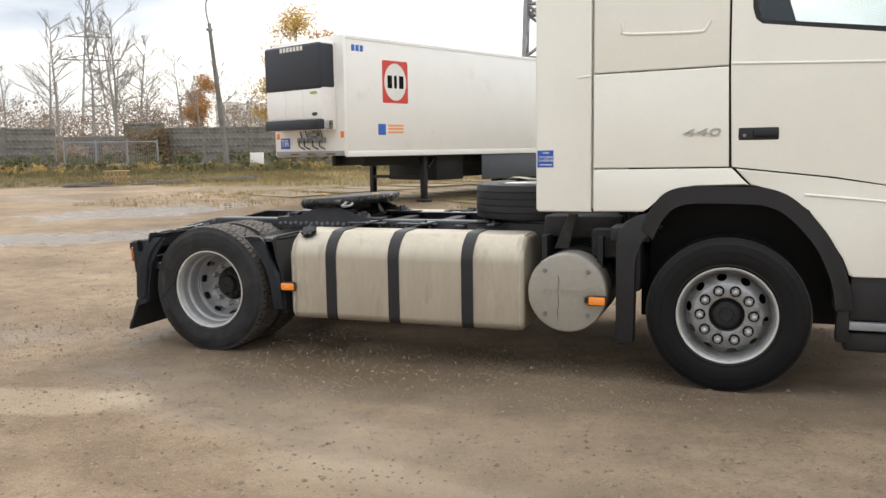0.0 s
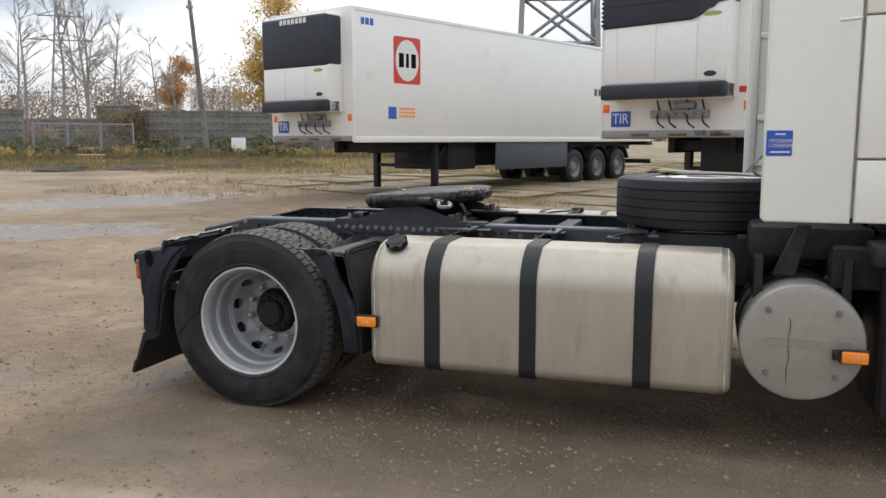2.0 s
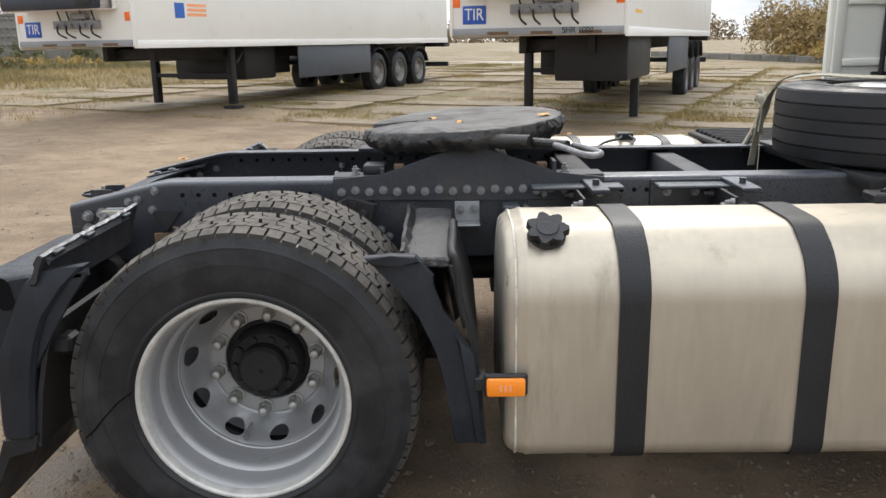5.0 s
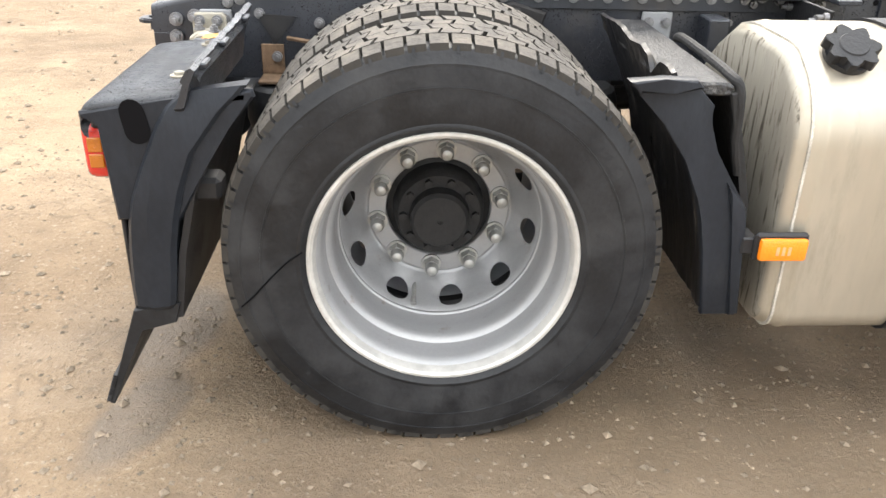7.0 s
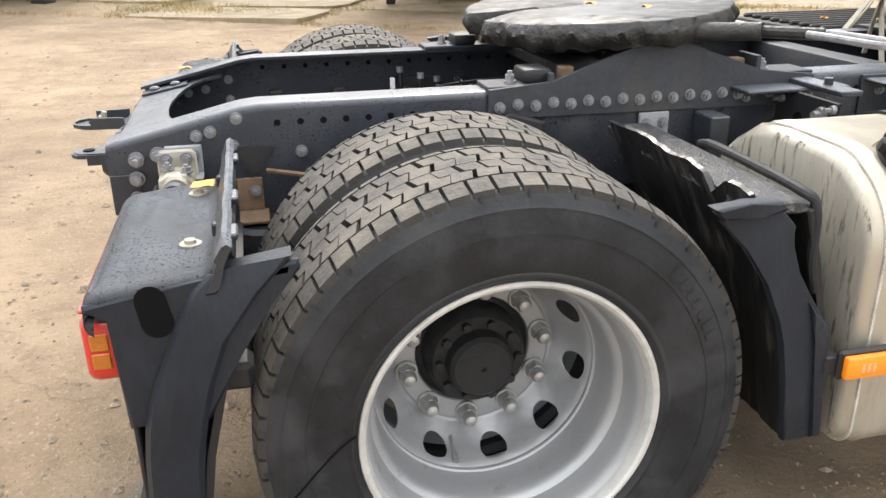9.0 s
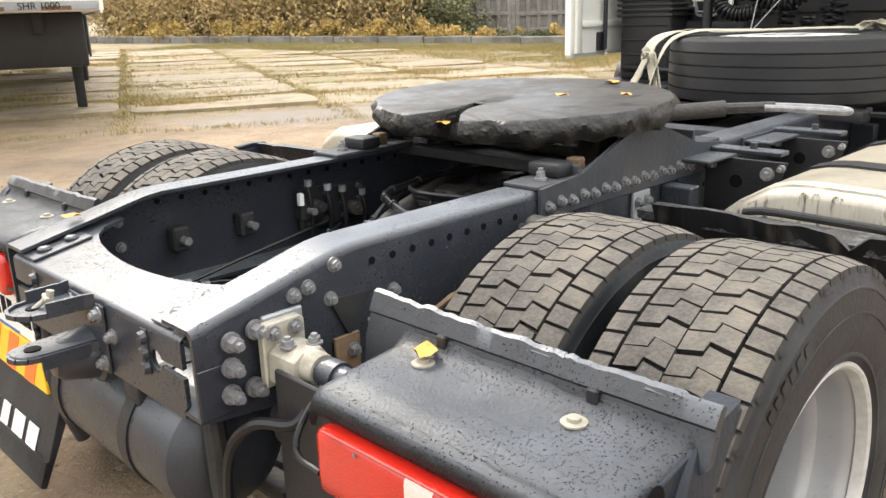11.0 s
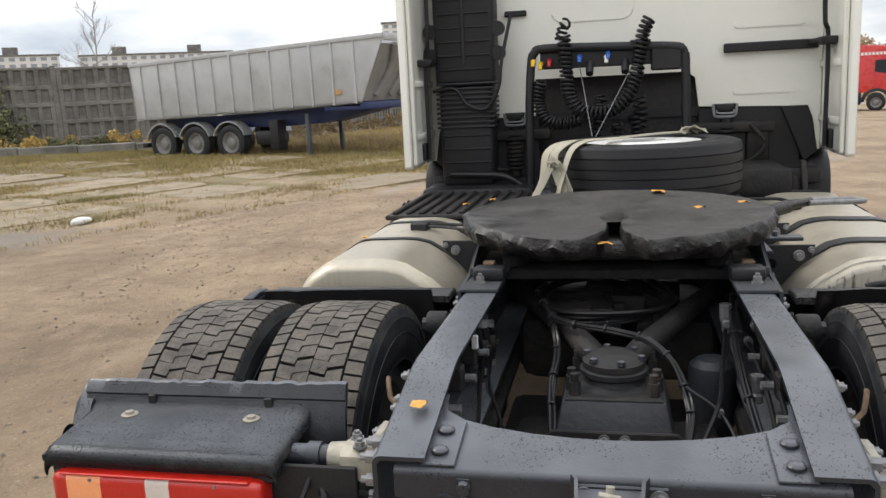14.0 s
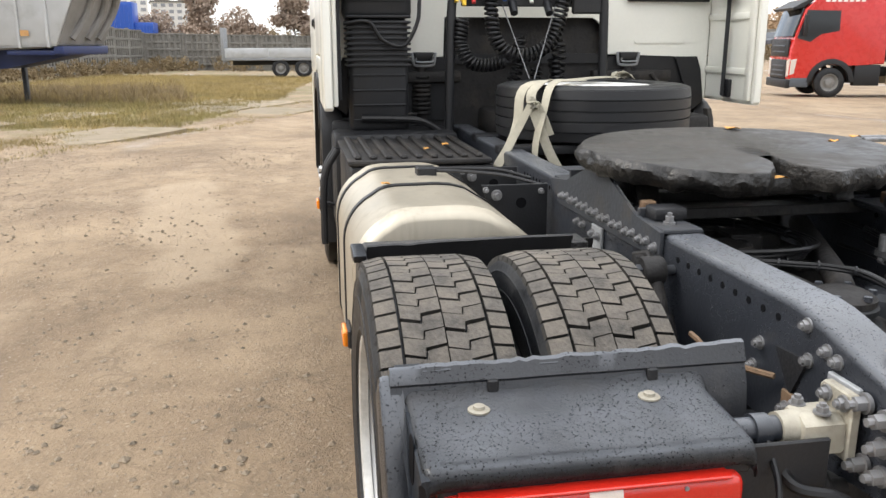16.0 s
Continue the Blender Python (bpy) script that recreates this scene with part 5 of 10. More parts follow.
tube(bm, [(0.05, -0.03, 0.80), (0.16, -0.085, 0.825), (0.34, -0.165, 0.835), (0.60, -0.28, 0.845), (0.80, -0.37, 0.85)], 0.036, 14)
tube(bm, [(0.05, 0.03, 0.80), (0.16, 0.085, 0.825), (0.34, 0.165, 0.835), (0.60, 0.28, 0.845), (0.80, 0.37, 0.85)], 0.036, 14)
part("stay_rod", bm, M_DARK, truck, "thick black V-shaped stay rods")
for s in (-1, 1):
    for x in (-0.42, 0.42):
        bm = new_bm()
        prof = [(0.0001, 0.70), (0.10, 0.70), (0.115, 0.69), (0.125, 0.66), (0.128, 0.60), (0.118, 0.56), (0.125, 0.52), (0.105, 0.47), (0.09, 0.42), (0.09, 0.34), (0.0001, 0.34)]
        lathe(bm, prof, 28, pose(x, s * 0.49, 0, 90))
        part("air_bellow", bm, M_RUBBER, truck, "black rubber air spring")
    bm = new_bm()
    bx(bm, -0.55, 0.60, s * 0.40 - 0.05, s * 0.40 + 0.05, 0.29, 0.37, 0.015)
    part("spring_arm", bm, M_DARK, truck)
    bm = new_bm()
    cyl(bm, (-0.20, s * 0.515, 0.44), (0.03, s * 0.515, 0.80), 0.030, seg=16)
    cyl(bm, (-0.02, s * 0.515, 0.72), (0.09, s * 0.515, 0.885), 0.022, seg=14)
    lathe(bm, [(0.014, 0.49), (0.036, 0.49), (0.040, 0.497), (0.040, 0.543), (0.036, 0.55), (0.014, 0.55)], 22, pose(0.10, 0, 0.905) @ Matrix.Diagonal((1, s, 1, 1)), close=True)
    part("shock_absorber", bm, M_DARK, truck, "black shock absorber with an eye at its top")
    bm = new_bm()
    cyl(bm, (0.10, s * 0.457, 0.905), (0.10, s * 0.562, 0.905), 0.0135, seg=12)
    cyl(bm, (0.10, s * 0.551, 0.905), (0.10, s * 0.566, 0.905), 0.020, seg=6)
    part("eye_bolt", bm, M_CHASSIS_IN, truck)
    bm = new_bm()
    prism(bm, [(0.16, 0.83), (0.30, 0.83), (0.32, 0.90), (0.22, 0.93), (0.16, 0.90)], s * 0.458, s * 0.485, "y", 0.006, 1)
    for x, z, ln in ((0.20, 0.87, 0.030), (0.275, 0.87, 0.044), (0.235, 0.90, 0.026)):
        cyl(bm, (x, s * 0.484, z), (x, s * (0.484 + ln), z), 0.013, seg=8)
    part("stay_bracket", bm, M_DARK, truck, "grimy bolted bracket on the rail")
    bm = new_bm()
    tube(bm, [(-0.42, s * 0.475, 0.82), (-0.33, s * 0.54, 0.82), (-0.31, s * 0.56, 0.83), (-0.27, s * 0.575, 0.855), (-0.25, s * 0.58, 0.86)], 0.007, 6, curved=False)
    part("lever_arm", bm, M_RUST, truck, "rust-brown levelling lever")

# loose hoses looping over the axle and along the rails
for path, r in (([(-0.58, 0.36, 0.70), (-0.40, 0.33, 0.72), (-0.22, 0.35, 0.74), (0.0, 0.38, 0.76), (0.18, 0.40, 0.78)], 0.006),
                ([(-0.50, 0.30, 0.66), (-0.34, 0.34, 0.70), (-0.15, 0.30, 0.68), (0.05, 0.36, 0.72), (0.20, 0.39, 0.76)], 0.005),
                ([(0.55, -0.36, 0.83), (0.30, -0.33, 0.84), (0.10, -0.30, 0.80), (-0.10, -0.27, 0.76), (-0.22, -0.22, 0.70)], 0.006),
                ([(0.46, -0.41, 0.90), (0.20, -0.40, 0.88), (-0.05, -0.41, 0.83), (-0.30, -0.40, 0.80)], 0.007),
                ([(0.46, -0.39, 0.86), (0.18, -0.38, 0.84), (-0.06, -0.39, 0.79), (-0.32, -0.38, 0.75), (-0.56, -0.36, 0.72)], 0.007),
                ([(-0.05, -0.19, 0.78), (-0.12, -0.27, 0.74), (-0.24, -0.30, 0.70), (-0.34, -0.28, 0.66)], 0.005)):
    part("air_hose", tube(new_bm(), path, r, 7, 4), M_HOSE, truck, "loose black air hose between the rails")
    c = path[1]
    part("hose_clip", cyl(new_bm(), (c[0] - 0.012, c[1], c[2]), (c[0] + 0.012, c[1], c[2]), r + 0.006, seg=8), M_STEEL, truck)
# dust-grey reservoir beside the axle
bm = new_bm()
lathe(bm, [(0.0001, -0.02), (0.050, -0.012), (0.066, 0.012), (0.070, 0.05), (0.070, 0.18), (0.064, 0.208), (0.045, 0.226), (0.0001, 0.23)], 24, pose(0.24, -0.285, 0.54, 90))
part("air_reservoir", bm, M_CHASSIS_IN, truck, "dusty dark air reservoir inside the rail")
for x in (-0.36, -0.14, 0.08):
    for s in (-1, 1):
        bm = new_bm()
        bx(bm, x - 0.025, x + 0.025, s * 0.40, s * 0.4465, 0.79, 0.86, 0.006, 1)
        part("rail_valve", bm, M_DARK, truck)
        bm = new_bm()
        cyl(bm, (x, s * 0.395, 0.825), (x, s * 0.365, 0.825), 0.012, seg=8)
        part("pipe_union", bm, M_STEEL, truck, "bright metal pipe union")

# valve block and wiring between the rails
valve = part("valve_block", bx(new_bm(), 0.06, 0.33, 0.412, 0.440, 0.755, 0.890, 0.008, 1), M_BLACK, truck, "black valve block with pipes inside the rail")
for x, z0, z1 in ((0.08, 0.70, 0.925), (0.155, 0.72, 0.90), (0.215, 0.68, 0.885), (0.30, 0.70, 0.86)):
    part("pipe", tube(new_bm(), [(x, 0.395, z0), (x + 0.004, 0.385, (z0 + z1) / 2), (x, 0.400, z1)], 0.0075, 8), M_HOSE, valve)
    for z in (z0 + 0.02, z1 - 0.01):
        part("union", cyl(new_bm(), (x, 0.392, z - 0.010), (x, 0.392, z + 0.010), 0.0125, seg=8), M_STEEL if x != 0.155 else M_GALV, valve)
for x, z in ((0.11, 0.83), (0.26, 0.80)):
    bm = new_bm()
    cyl(bm, (x, 0.412, z), (x, 0.372, z), 0.026, 0.022, seg=14)
    cyl(bm, (x, 0.373, z), (x, 0.362, z), 0.010, seg=6)
    part("valve_cap", bm, M_DARK, valve)
for i in range(4):
    for k in range(3):
        part("knob", cyl(new_bm(), (0.085 + 0.07 * i, 0.413, 0.778 + 0.045 * k), (0.085 + 0.07 * i, 0.398, 0.778 + 0.045 * k), 0.012, 0.010, seg=8), M_CHASSIS_IN, valve)
part("white_tag", bx(new_bm(), 0.045, 0.062, 0.392, 0.410, 0.845, 0.885, 0.002, 1), M_WPAINT, valve, "small white tag")

for k in range(3):
    bm = new_bm()
    r = 0.225 + 0.010 * k
    pts = [(0.545 + (r + 0.05) * math.cos(radians(a)), 0.030 + (r - 0.02) * math.sin(radians(a)), 0.868 + 0.010 * k + 0.012 * math.sin(radians(a * 2 + 40 * k))) for a in range(0, 361, 24)]
    tube(bm, pts, 0.0075, 7, 3)
    part("hose_coil", bm, M_HOSE, truck, "coil of black air line between the rails")
LOOMS = (
    [(0.80, 0.20, 0.86), (0.66, 0.26, 0.875), (0.52, 0.255, 0.88), (0.36, 0.215, 0.885), (0.21, 0.165, 0.885), (0.14, 0.08, 0.887), (0.10, -0.01, 0.886), (0.07, -0.10, 0.868), (0.005, -0.165, 0.825), (-0.06, -0.198, 0.755), (-0.13, -0.20, 0.71), (-0.20, -0.185, 0.62), (-0.23, -0.17, 0.52)],
    [(0.34, 0.21, 0.88), (0.21, 0.175, 0.845), (0.13, 0.166, 0.795), (0.0, 0.172, 0.752), (-0.11, 0.163, 0.705), (-0.20, 0.155, 0.60), (-0.24, 0.145, 0.50)],
    [(0.60, -0.40, 0.90), (0.35, -0.36, 0.90), (0.05, -0.34, 0.84), (-0.25, -0.345, 0.76), (-0.55, -0.36, 0.70)],
    [(0.90, 0.10, 0.84), (0.78, 0.02, 0.87), (0.66, -0.10, 0.875), (0.48, -0.17, 0.87), (0.30, -0.06, 0.865), (0.26, 0.06, 0.86)])
rnd = random.Random(8)
for path in LOOMS:
    for k in range(4):
        bm = new_bm()
        oy, oz = 0.008 * (k % 2), 0.008 * (k // 2)
        tube(bm, [(x + rnd.uniform(-0.006, 0.006), y + oy + rnd.uniform(-0.004, 0.004), z + oz) for x, y, z in path], 0.0056, 7, 5)
        part("cable", bm, M_HOSE, truck, "black cable in a tied loom")
    pts = smooth_path(path, 3)
    for i in range(2, len(pts) - 1, 3):
        bm = new_bm()
        d = (pts[i + 1] - pts[i]).normalized()
        c = pts[i] + Vector((0, 0.004, 0.004))
        cyl(bm, c - d * 0.003, c + d * 0.003, 0.0145, seg=10)
        part("cable_tie", bm, M_BLACK, truck)
rnd = random.Random(3)
for k in range(26):
    bm = new_bm()
    x, y = rnd.uniform(0.46, 0.95), rnd.uniform(-0.17, 0.19)
    w, d, h = rnd.uniform(0.02, 0.09), rnd.uniform(0.02, 0.09), rnd.uniform(0.02, 0.07)
    bx(bm, x - w, x + w, y - d, y + d, 0.78, 0.80 + h, 0.008, 1)
    part("air_valve", bm, M_DARK, truck, "black air valve body")
for x, y, z in ((0.30, -0.33, 0.90), (0.28, -0.36, 0.82), (-0.05, -0.37, 0.80), (-0.45, -0.28, 0.72)):
    bm = new_bm()
    cyl(bm, (x, y, z - 0.03), (x, y, z + 0.02), 0.018, seg=10)
    bx(bm, x - 0.03, x + 0.03, y - 0.012, y + 0.012, z - 0.05, z - 0.025, 0.004, 1)
    part("pipe_union", bm, M_STEEL, truck, "bright metal pipe union")
bm = new_bm()
tube(bm, [(3.0, 0, 0.72), (1.6, 0, 0.66), (0.2, 0, 0.52)], 0.055, 16, 4)
part("propeller_shaft", bm, M_DARK, truck)
bm = new_bm()
prism(bm, [(-0.52, -0.31), (-0.50, -0.36), (0.10, -0.385), (0.10, -0.35)], 0.655, 0.665, "z")
part("inner_step", bm, M_DARK, truck)

# dark masses added between the rails to cover lit ground and deepen the shade
bm = new_bm()
bx(bm, -0.12, 0.20, -0.30, 0.30, 0.36, 0.60, 0.05)
bx(bm, 0.18, 0.62, -0.37, 0.37, 0.40, 0.50, 0.04)
part("differential", bm, M_DARK, truck, "black differential housing, enlarged to hide the lit ground")
for sd in (-1, 1):
    bm = new_bm()
    cyl(bm, (-0.30, sd * 0.30, 0.56), (-0.12, sd * 0.34, 0.56), 0.095, seg=20)
    cyl(bm, (-0.44, sd * 0.27, 0.56), (-0.30, sd * 0.30, 0.56), 0.080, 0.095, seg=20)
    part("brake_chamber", bm, M_DARK, truck, "black brake chamber")
    bm = new_bm()
    tube(bm, [(-0.55, sd * 0.40, 0.62), (-0.10, sd * 0.38, 0.60), (0.40, sd * 0.37, 0.62), (0.95, sd * 0.36, 0.66)], 0.03, 8)
    part("torque_rod", bm, M_DARK, truck)
    # filler plate, added to hide the lit ground below the axle
    bm = new_bm()
    bx(bm, -0.60, -0.02, sd * 0.14, sd * 0.37, 0.41, 0.45, 0.018)
    part("axle_filler_plate", bm, M_HUB, truck, "black filler plate added under the axle to hide the lit ground")
    bm = new_bm()
    bx(bm, 0.55, 1.15, sd * 0.05, sd * 0.34, 0.56, 0.80, 0.06)
    part("side_reservoir", bm, M_DARK, truck)
bm = new_bm()
tube(bm, [(-0.50, -0.42, 0.45), (-0.52, -0.2, 0.44), (-0.52, 0.2, 0.44), (-0.50, 0.42, 0.45)], 0.03, 10)
part("anti_roll_bar", bm, M_DARK, truck)
bm = new_bm()
bx(bm, 1.50, 1.60, -0.445, 0.445, 0.72, 0.96, 0.01)
part("cross_member", bm, M_CHASSIS_IN, truck)
bm = new_bm()
for y in (-0.2, 0.2):
    bx(bm, 1.15, 2.9, y - 0.10, y + 0.10, 0.70, 0.84, 0.04)
part("middle_gear", bm, M_DARK, truck)
# rear mudguards ---------------------------------------------------------------
def guard_top():
    """Moulded shelf behind the wheels, with a raised lip at the front."""
    bm = new_bm()
    # section along x: z of the upper skin
    sec = [(-0.722, 0.806), (-0.732, 0.812), (-0.737, 0.824), (-0.736, 0.836), (-0.728, 0.846), (-0.712, 0.854), (-0.64, 0.862), (-0.548, 0.870), (-0.525, 0.884), (-0.506, 0.914), (-0.496, 0.920), (-0.488, 0.906)]
    ends = ((0.0, 0.026), (0.002, 0.016), (0.007, 0.007), (0.016, 0.002), (0.03, 0.0))
    ys = [(-0.690 - d, e) for d, e in ends] + [(-0.80, 0.0), (-0.96, 0.0), (-1.12, 0.0)] + [(-1.262 + d, e) for d, e in ends[::-1]]
    rows = []
    for y, drop in ys:
        row = []
        for x, z in sec:
            # the rear corners are rounded in plan
            f = min(1.0, max(0.0, (-0.690 - x) / 0.067))
            yy = -0.961 + (y + 0.961) * (1 - 0.055 * f * f)
            row.append(bm.verts.new((x, yy, z - (drop if x < -0.53 else drop * 0.4))))
        rows.append(row)
    for a, b in zip(rows, rows[1:]):
        for j in range(len(sec) - 1):
            bm.faces.new((a[j], a[j + 1], b[j + 1], b[j]))
    r = bmesh.ops.solidify(bm, geom=list(bm.faces), thickness=0.018)
    return bm


def guard_lip():
    """Upright wall in front of the shelf, creased along its middle and frayed along its top."""
    rings = []
    n = 46
    for k in range(n + 1):
        y = -1.285 + 0.680 * k / n
        j = 0.5 * noise.noise(Vector((y * 23, 1.7, 0))) + 0.5 * noise.noise(Vector((y * 71, 4.2, 0)))
        w = 0.004 * noise.noise(Vector((y * 9, 9.1, 0)))
        top = 0.930 + 0.010 * (k / n) + 0.008 * j
        low = 0.800 + 0.050 * max(0.0, 1 - k / 4)
        rings.append([(-0.540 + w, y, low), (-0.532 + w, y, 0.862), (-0.518 + w, y, 0.898), (-0.522 + w, y, 0.904), (-0.508 + w, y, top - 0.004), (-0.500 + w + 0.004 * j, y, top), (-0.492 + w, y, top - 0.006), (-0.505 + w, y, 0.898), (-0.518 + w, y, 0.855), (-0.526 + w, y, low)])
    return loft(new_bm(), rings)


def guard_cheek():
    """Flat outer side panel under the shelf."""
    bm = new_bm()
    prism(bm, [(-0.388, 0.884), (-0.53, 0.866), (-0.735, 0.836), (-0.735, 0.822), (-0.694, 0.814), (-0.692, 0.600), (-0.560, 0.600), (-0.495, 0.720), (-0.440, 0.805), (-0.385, 0.868)],
          -1.262, -1.244, "y", 0.006, 1)
    return bm


def guard_fin():
    """Raised fin that sweeps down behind the tyre, with a ridge along its middle."""
    rings = []
    for (xl, zl), (xm, zm), (xr, zr), h in (((-0.535, 0.872), (-0.497, 0.884), (-0.398, 0.893), 0.006), ((-0.562, 0.848), (-0.528, 0.852), (-0.422, 0.868), 0.014), ((-0.587, 0.809), (-0.556, 0.802), (-0.451, 0.839), 0.020), ((-0.630, 0.716), (-0.598, 0.708), (-0.514, 0.755), 0.026),
                                            ((-0.655, 0.652), (-0.618, 0.640), (-0.545, 0.674), 0.030), ((-0.668, 0.600), (-0.625, 0.592), (-0.563, 0.606), 0.026), ((-0.676, 0.540), (-0.631, 0.538), (-0.576, 0.540), 0.022), ((-0.683, 0.440), (-0.640, 0.438), (-0.588, 0.438), 0.020),
                                            ((-0.683, 0.400), (-0.640, 0.397), (-0.594, 0.400), 0.018), ((-0.676, 0.388), (-0.640, 0.386), (-0.602, 0.388), 0.010)):
        y = -1.261
        e = 0.010
        rings.append([(xl, -1.215, zl), (xl, y - 0.2 * h, zl), (xl + e, y - 0.8 * h, zl + e * 0.2), (xm, y - h, zm), (xr - e, y - 0.75 * h, zr), (xr, y - 0.2 * h, zr), (xr, -1.215, zr)])
    return loft(new_bm(), rings)


def guard_inner():
    bm = new_bm()
    prism(bm, [(-0.505, 0.74), (-0.54, 0.66), (-0.575, 0.52), (-0.60, 0.36), (-0.585, 0.36), (-0.56, 0.52), (-0.525, 0.66), (-0.49, 0.735)], -1.255, -0.62, "y")
    prism(bm, [(-0.400, 0.876), (-0.500, 0.868), (-0.500, 0.850), (-0.405, 0.860)], -1.262, -1.215, "y", 0.003, 1)
    return bm


def back_plate():
    bm = new_bm()
    bx(bm, -0.690, -0.680, -1.250, -0.53, 0.34, 0.82, 0.003, 1)
    bx(bm, -0.725, -0.680, -1.235, -0.70, 0.79, 0.835, 0.006, 1)
    return bm


def flap():
    bm = new_bm()
    prism(bm, [(-0.585, 0.40), (-0.691, 0.380), (-0.781, 0.130), (-0.770, 0.127), (-0.68, 0.33), (-0.60, 0.35)], -1.262, -0.60, "y", 0.002, 1)
    return bm


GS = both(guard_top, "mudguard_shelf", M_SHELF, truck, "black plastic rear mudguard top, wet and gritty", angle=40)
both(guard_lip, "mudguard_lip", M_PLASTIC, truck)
bm = new_bm()
prism(bm, [(-0.560, 0.850), (-0.530, 0.874), (-0.508, 0.908), (-0.496, 0.914), (-0.484, 0.908), (-0.430, 0.850), (-0.510, 0.720), (-0.560, 0.600), (-0.650, 0.600), (-0.620, 0.740)], 1.262, 1.304, "y", 0.008, 2)
part("mudguard_wing", bm, M_PLASTIC, truck, "black plastic wing beside the mudguard shelf")
both(guard_cheek, "mudguard_cheek", M_CHEEK, truck, "scuffed black plastic mudguard side")
both(guard_fin, "mudguard_fin", M_CHEEK, truck, "scuffed black plastic fin behind the tyre", angle=16)
for s in (-1, 1):
    bm = new_bm()
    # flat black oval: the opening's dark inside as colour
    prism(bm, arc(-0.629, 0.838, 0.025, 10, 190, 8) + arc(-0.622, 0.796, 0.026, 190, 370, 8), s * 1.2622, s * 1.2636, "y")
    part("oval_opening_disc", bm, M_INK, truck, "flat black oval that stands for an opening in the mudguard side", smooth=False)
both(guard_inner, "mudguard_liner", M_BLACK, truck)
BP = both(back_plate, "back_plate", M_BLACK, truck, "black rear plate behind the lamps")
for fl, s in zip(both(flap, "mud_flap", M_RUBBER, truck, "ribbed black rubber mud flap"), (-1, 1)):
    for k in range(10):
        t = k / 10
        x, z = -0.754 - 0.027 * t, 0.205 - 0.075 * t
        part("flap_rib", bx(new_bm(), x - 0.008, x + 0.004, s * 0.60, s * 1.262, z - 0.003, z + 0.003), M_RUBBER, fl)
wb = new_bm()
lathe(wb, [(0.020, 0.0), (0.020, -0.003), (0.011, -0.004), (0.010, -0.010), (0.0001, -0.010)], 16)
WASHER = finish("washer_bolt", wb, M_CAST)
for ob, s in zip(GS, (-1, 1)):
    for y in ((0.795, 1.10) if s < 0 else (0.82, 1.136)):
        piece("washer_bolt", WASHER, ob, pose(-0.570, s * y, 0.868, -90))
    for y in (0.795, 1.10):
        part("clip", bx(new_bm(), -0.530, -0.512, s * y - 0.010, s * y + 0.010, 0.880, 0.905, 0.003, 1), M_BLACK, ob)
    for y in (0.72, 1.0, 1.2):
        part("lip_slot", bx(new_bm(), -0.512, -0.482, s * y - 0.028, s * y + 0.028, 0.914, 0.9265, 0.003, 1), M_PLASTIC, ob)
    # bright bracket on the chassis rail above the shelf
    bm = new_bm()
    bx(bm, -0.665, -0.575, s * 0.458, s * 0.470, 0.825, 0.896, 0.003, 1)
    bx(bm, -0.665, -0.575, s * 0.458, s * 0.520, 0.818, 0.826, 0.003, 1)
    br = part("rail_bracket", bm, M_GALV, truck, "bare metal bracket with two bolts")
    for x in (-0.645, -0.595):
        fix("bolt", BOLT, br, x, 0.470, 0.870, s)
    bm = new_bm()
    bx(bm, 0.60, 0.69, s * 0.458, s * 0.470, 0.83, 0.905, 0.003, 1)
    bx(bm, 0.60, 0.69, s * 0.458, s * 0.530, 0.823, 0.831, 0.003, 1)
    br = part("rail_bracket", bm, M_GALV, truck, "bare metal bracket with two bolts")
    for x in (0.62, 0.67):
        fix("bolt", BOLT, br, x, 0.470, 0.875, s)


def lamp_body():
    bm = new_bm()
    bx(bm, -0.708, -0.645, -1.215, -0.735, 0.684, 0.806, 0.012)
    return bm


def lens_cell(y0, y1, s):
    """A stretch of the domed lamp glass; the two ends of the lamp are rounded off."""
    bm = new_bm()
    ends = (1.234, 0.722)
    ys = sorted({y0, y1} | {y for y in (1.2335, 1.231, 1.225, 1.215, 0.7225, 0.725, 0.731, 0.741) if y1 < y < y0}, reverse=True)
    rows = []
    for y in ys:
        d = min(abs(y - ends[0]), abs(y - ends[1]))
        k = 0.0 if d >= 0.019 else 1 - math.sqrt(max(0.0, 1 - (1 - d / 0.019) ** 2))
        z0, z1, xf = 0.682 + 0.018 * k, 0.802 - 0.018 * k, -0.752 + 0.020 * k
        sec = [(-0.698, z0), (xf + 0.016, z0), (xf + 0.006, z0 + 0.004), (xf + 0.001, z0 + 0.012), (xf, z0 + 0.03), (xf, z1 - 0.018), (xf + 0.001, z1 - 0.010), (xf + 0.006, z1 - 0.003), (xf + 0.016, z1), (-0.698, z1)]
        rows.append([(x, s * y, z) for x, z in sec])
    return loft(bm, rows)


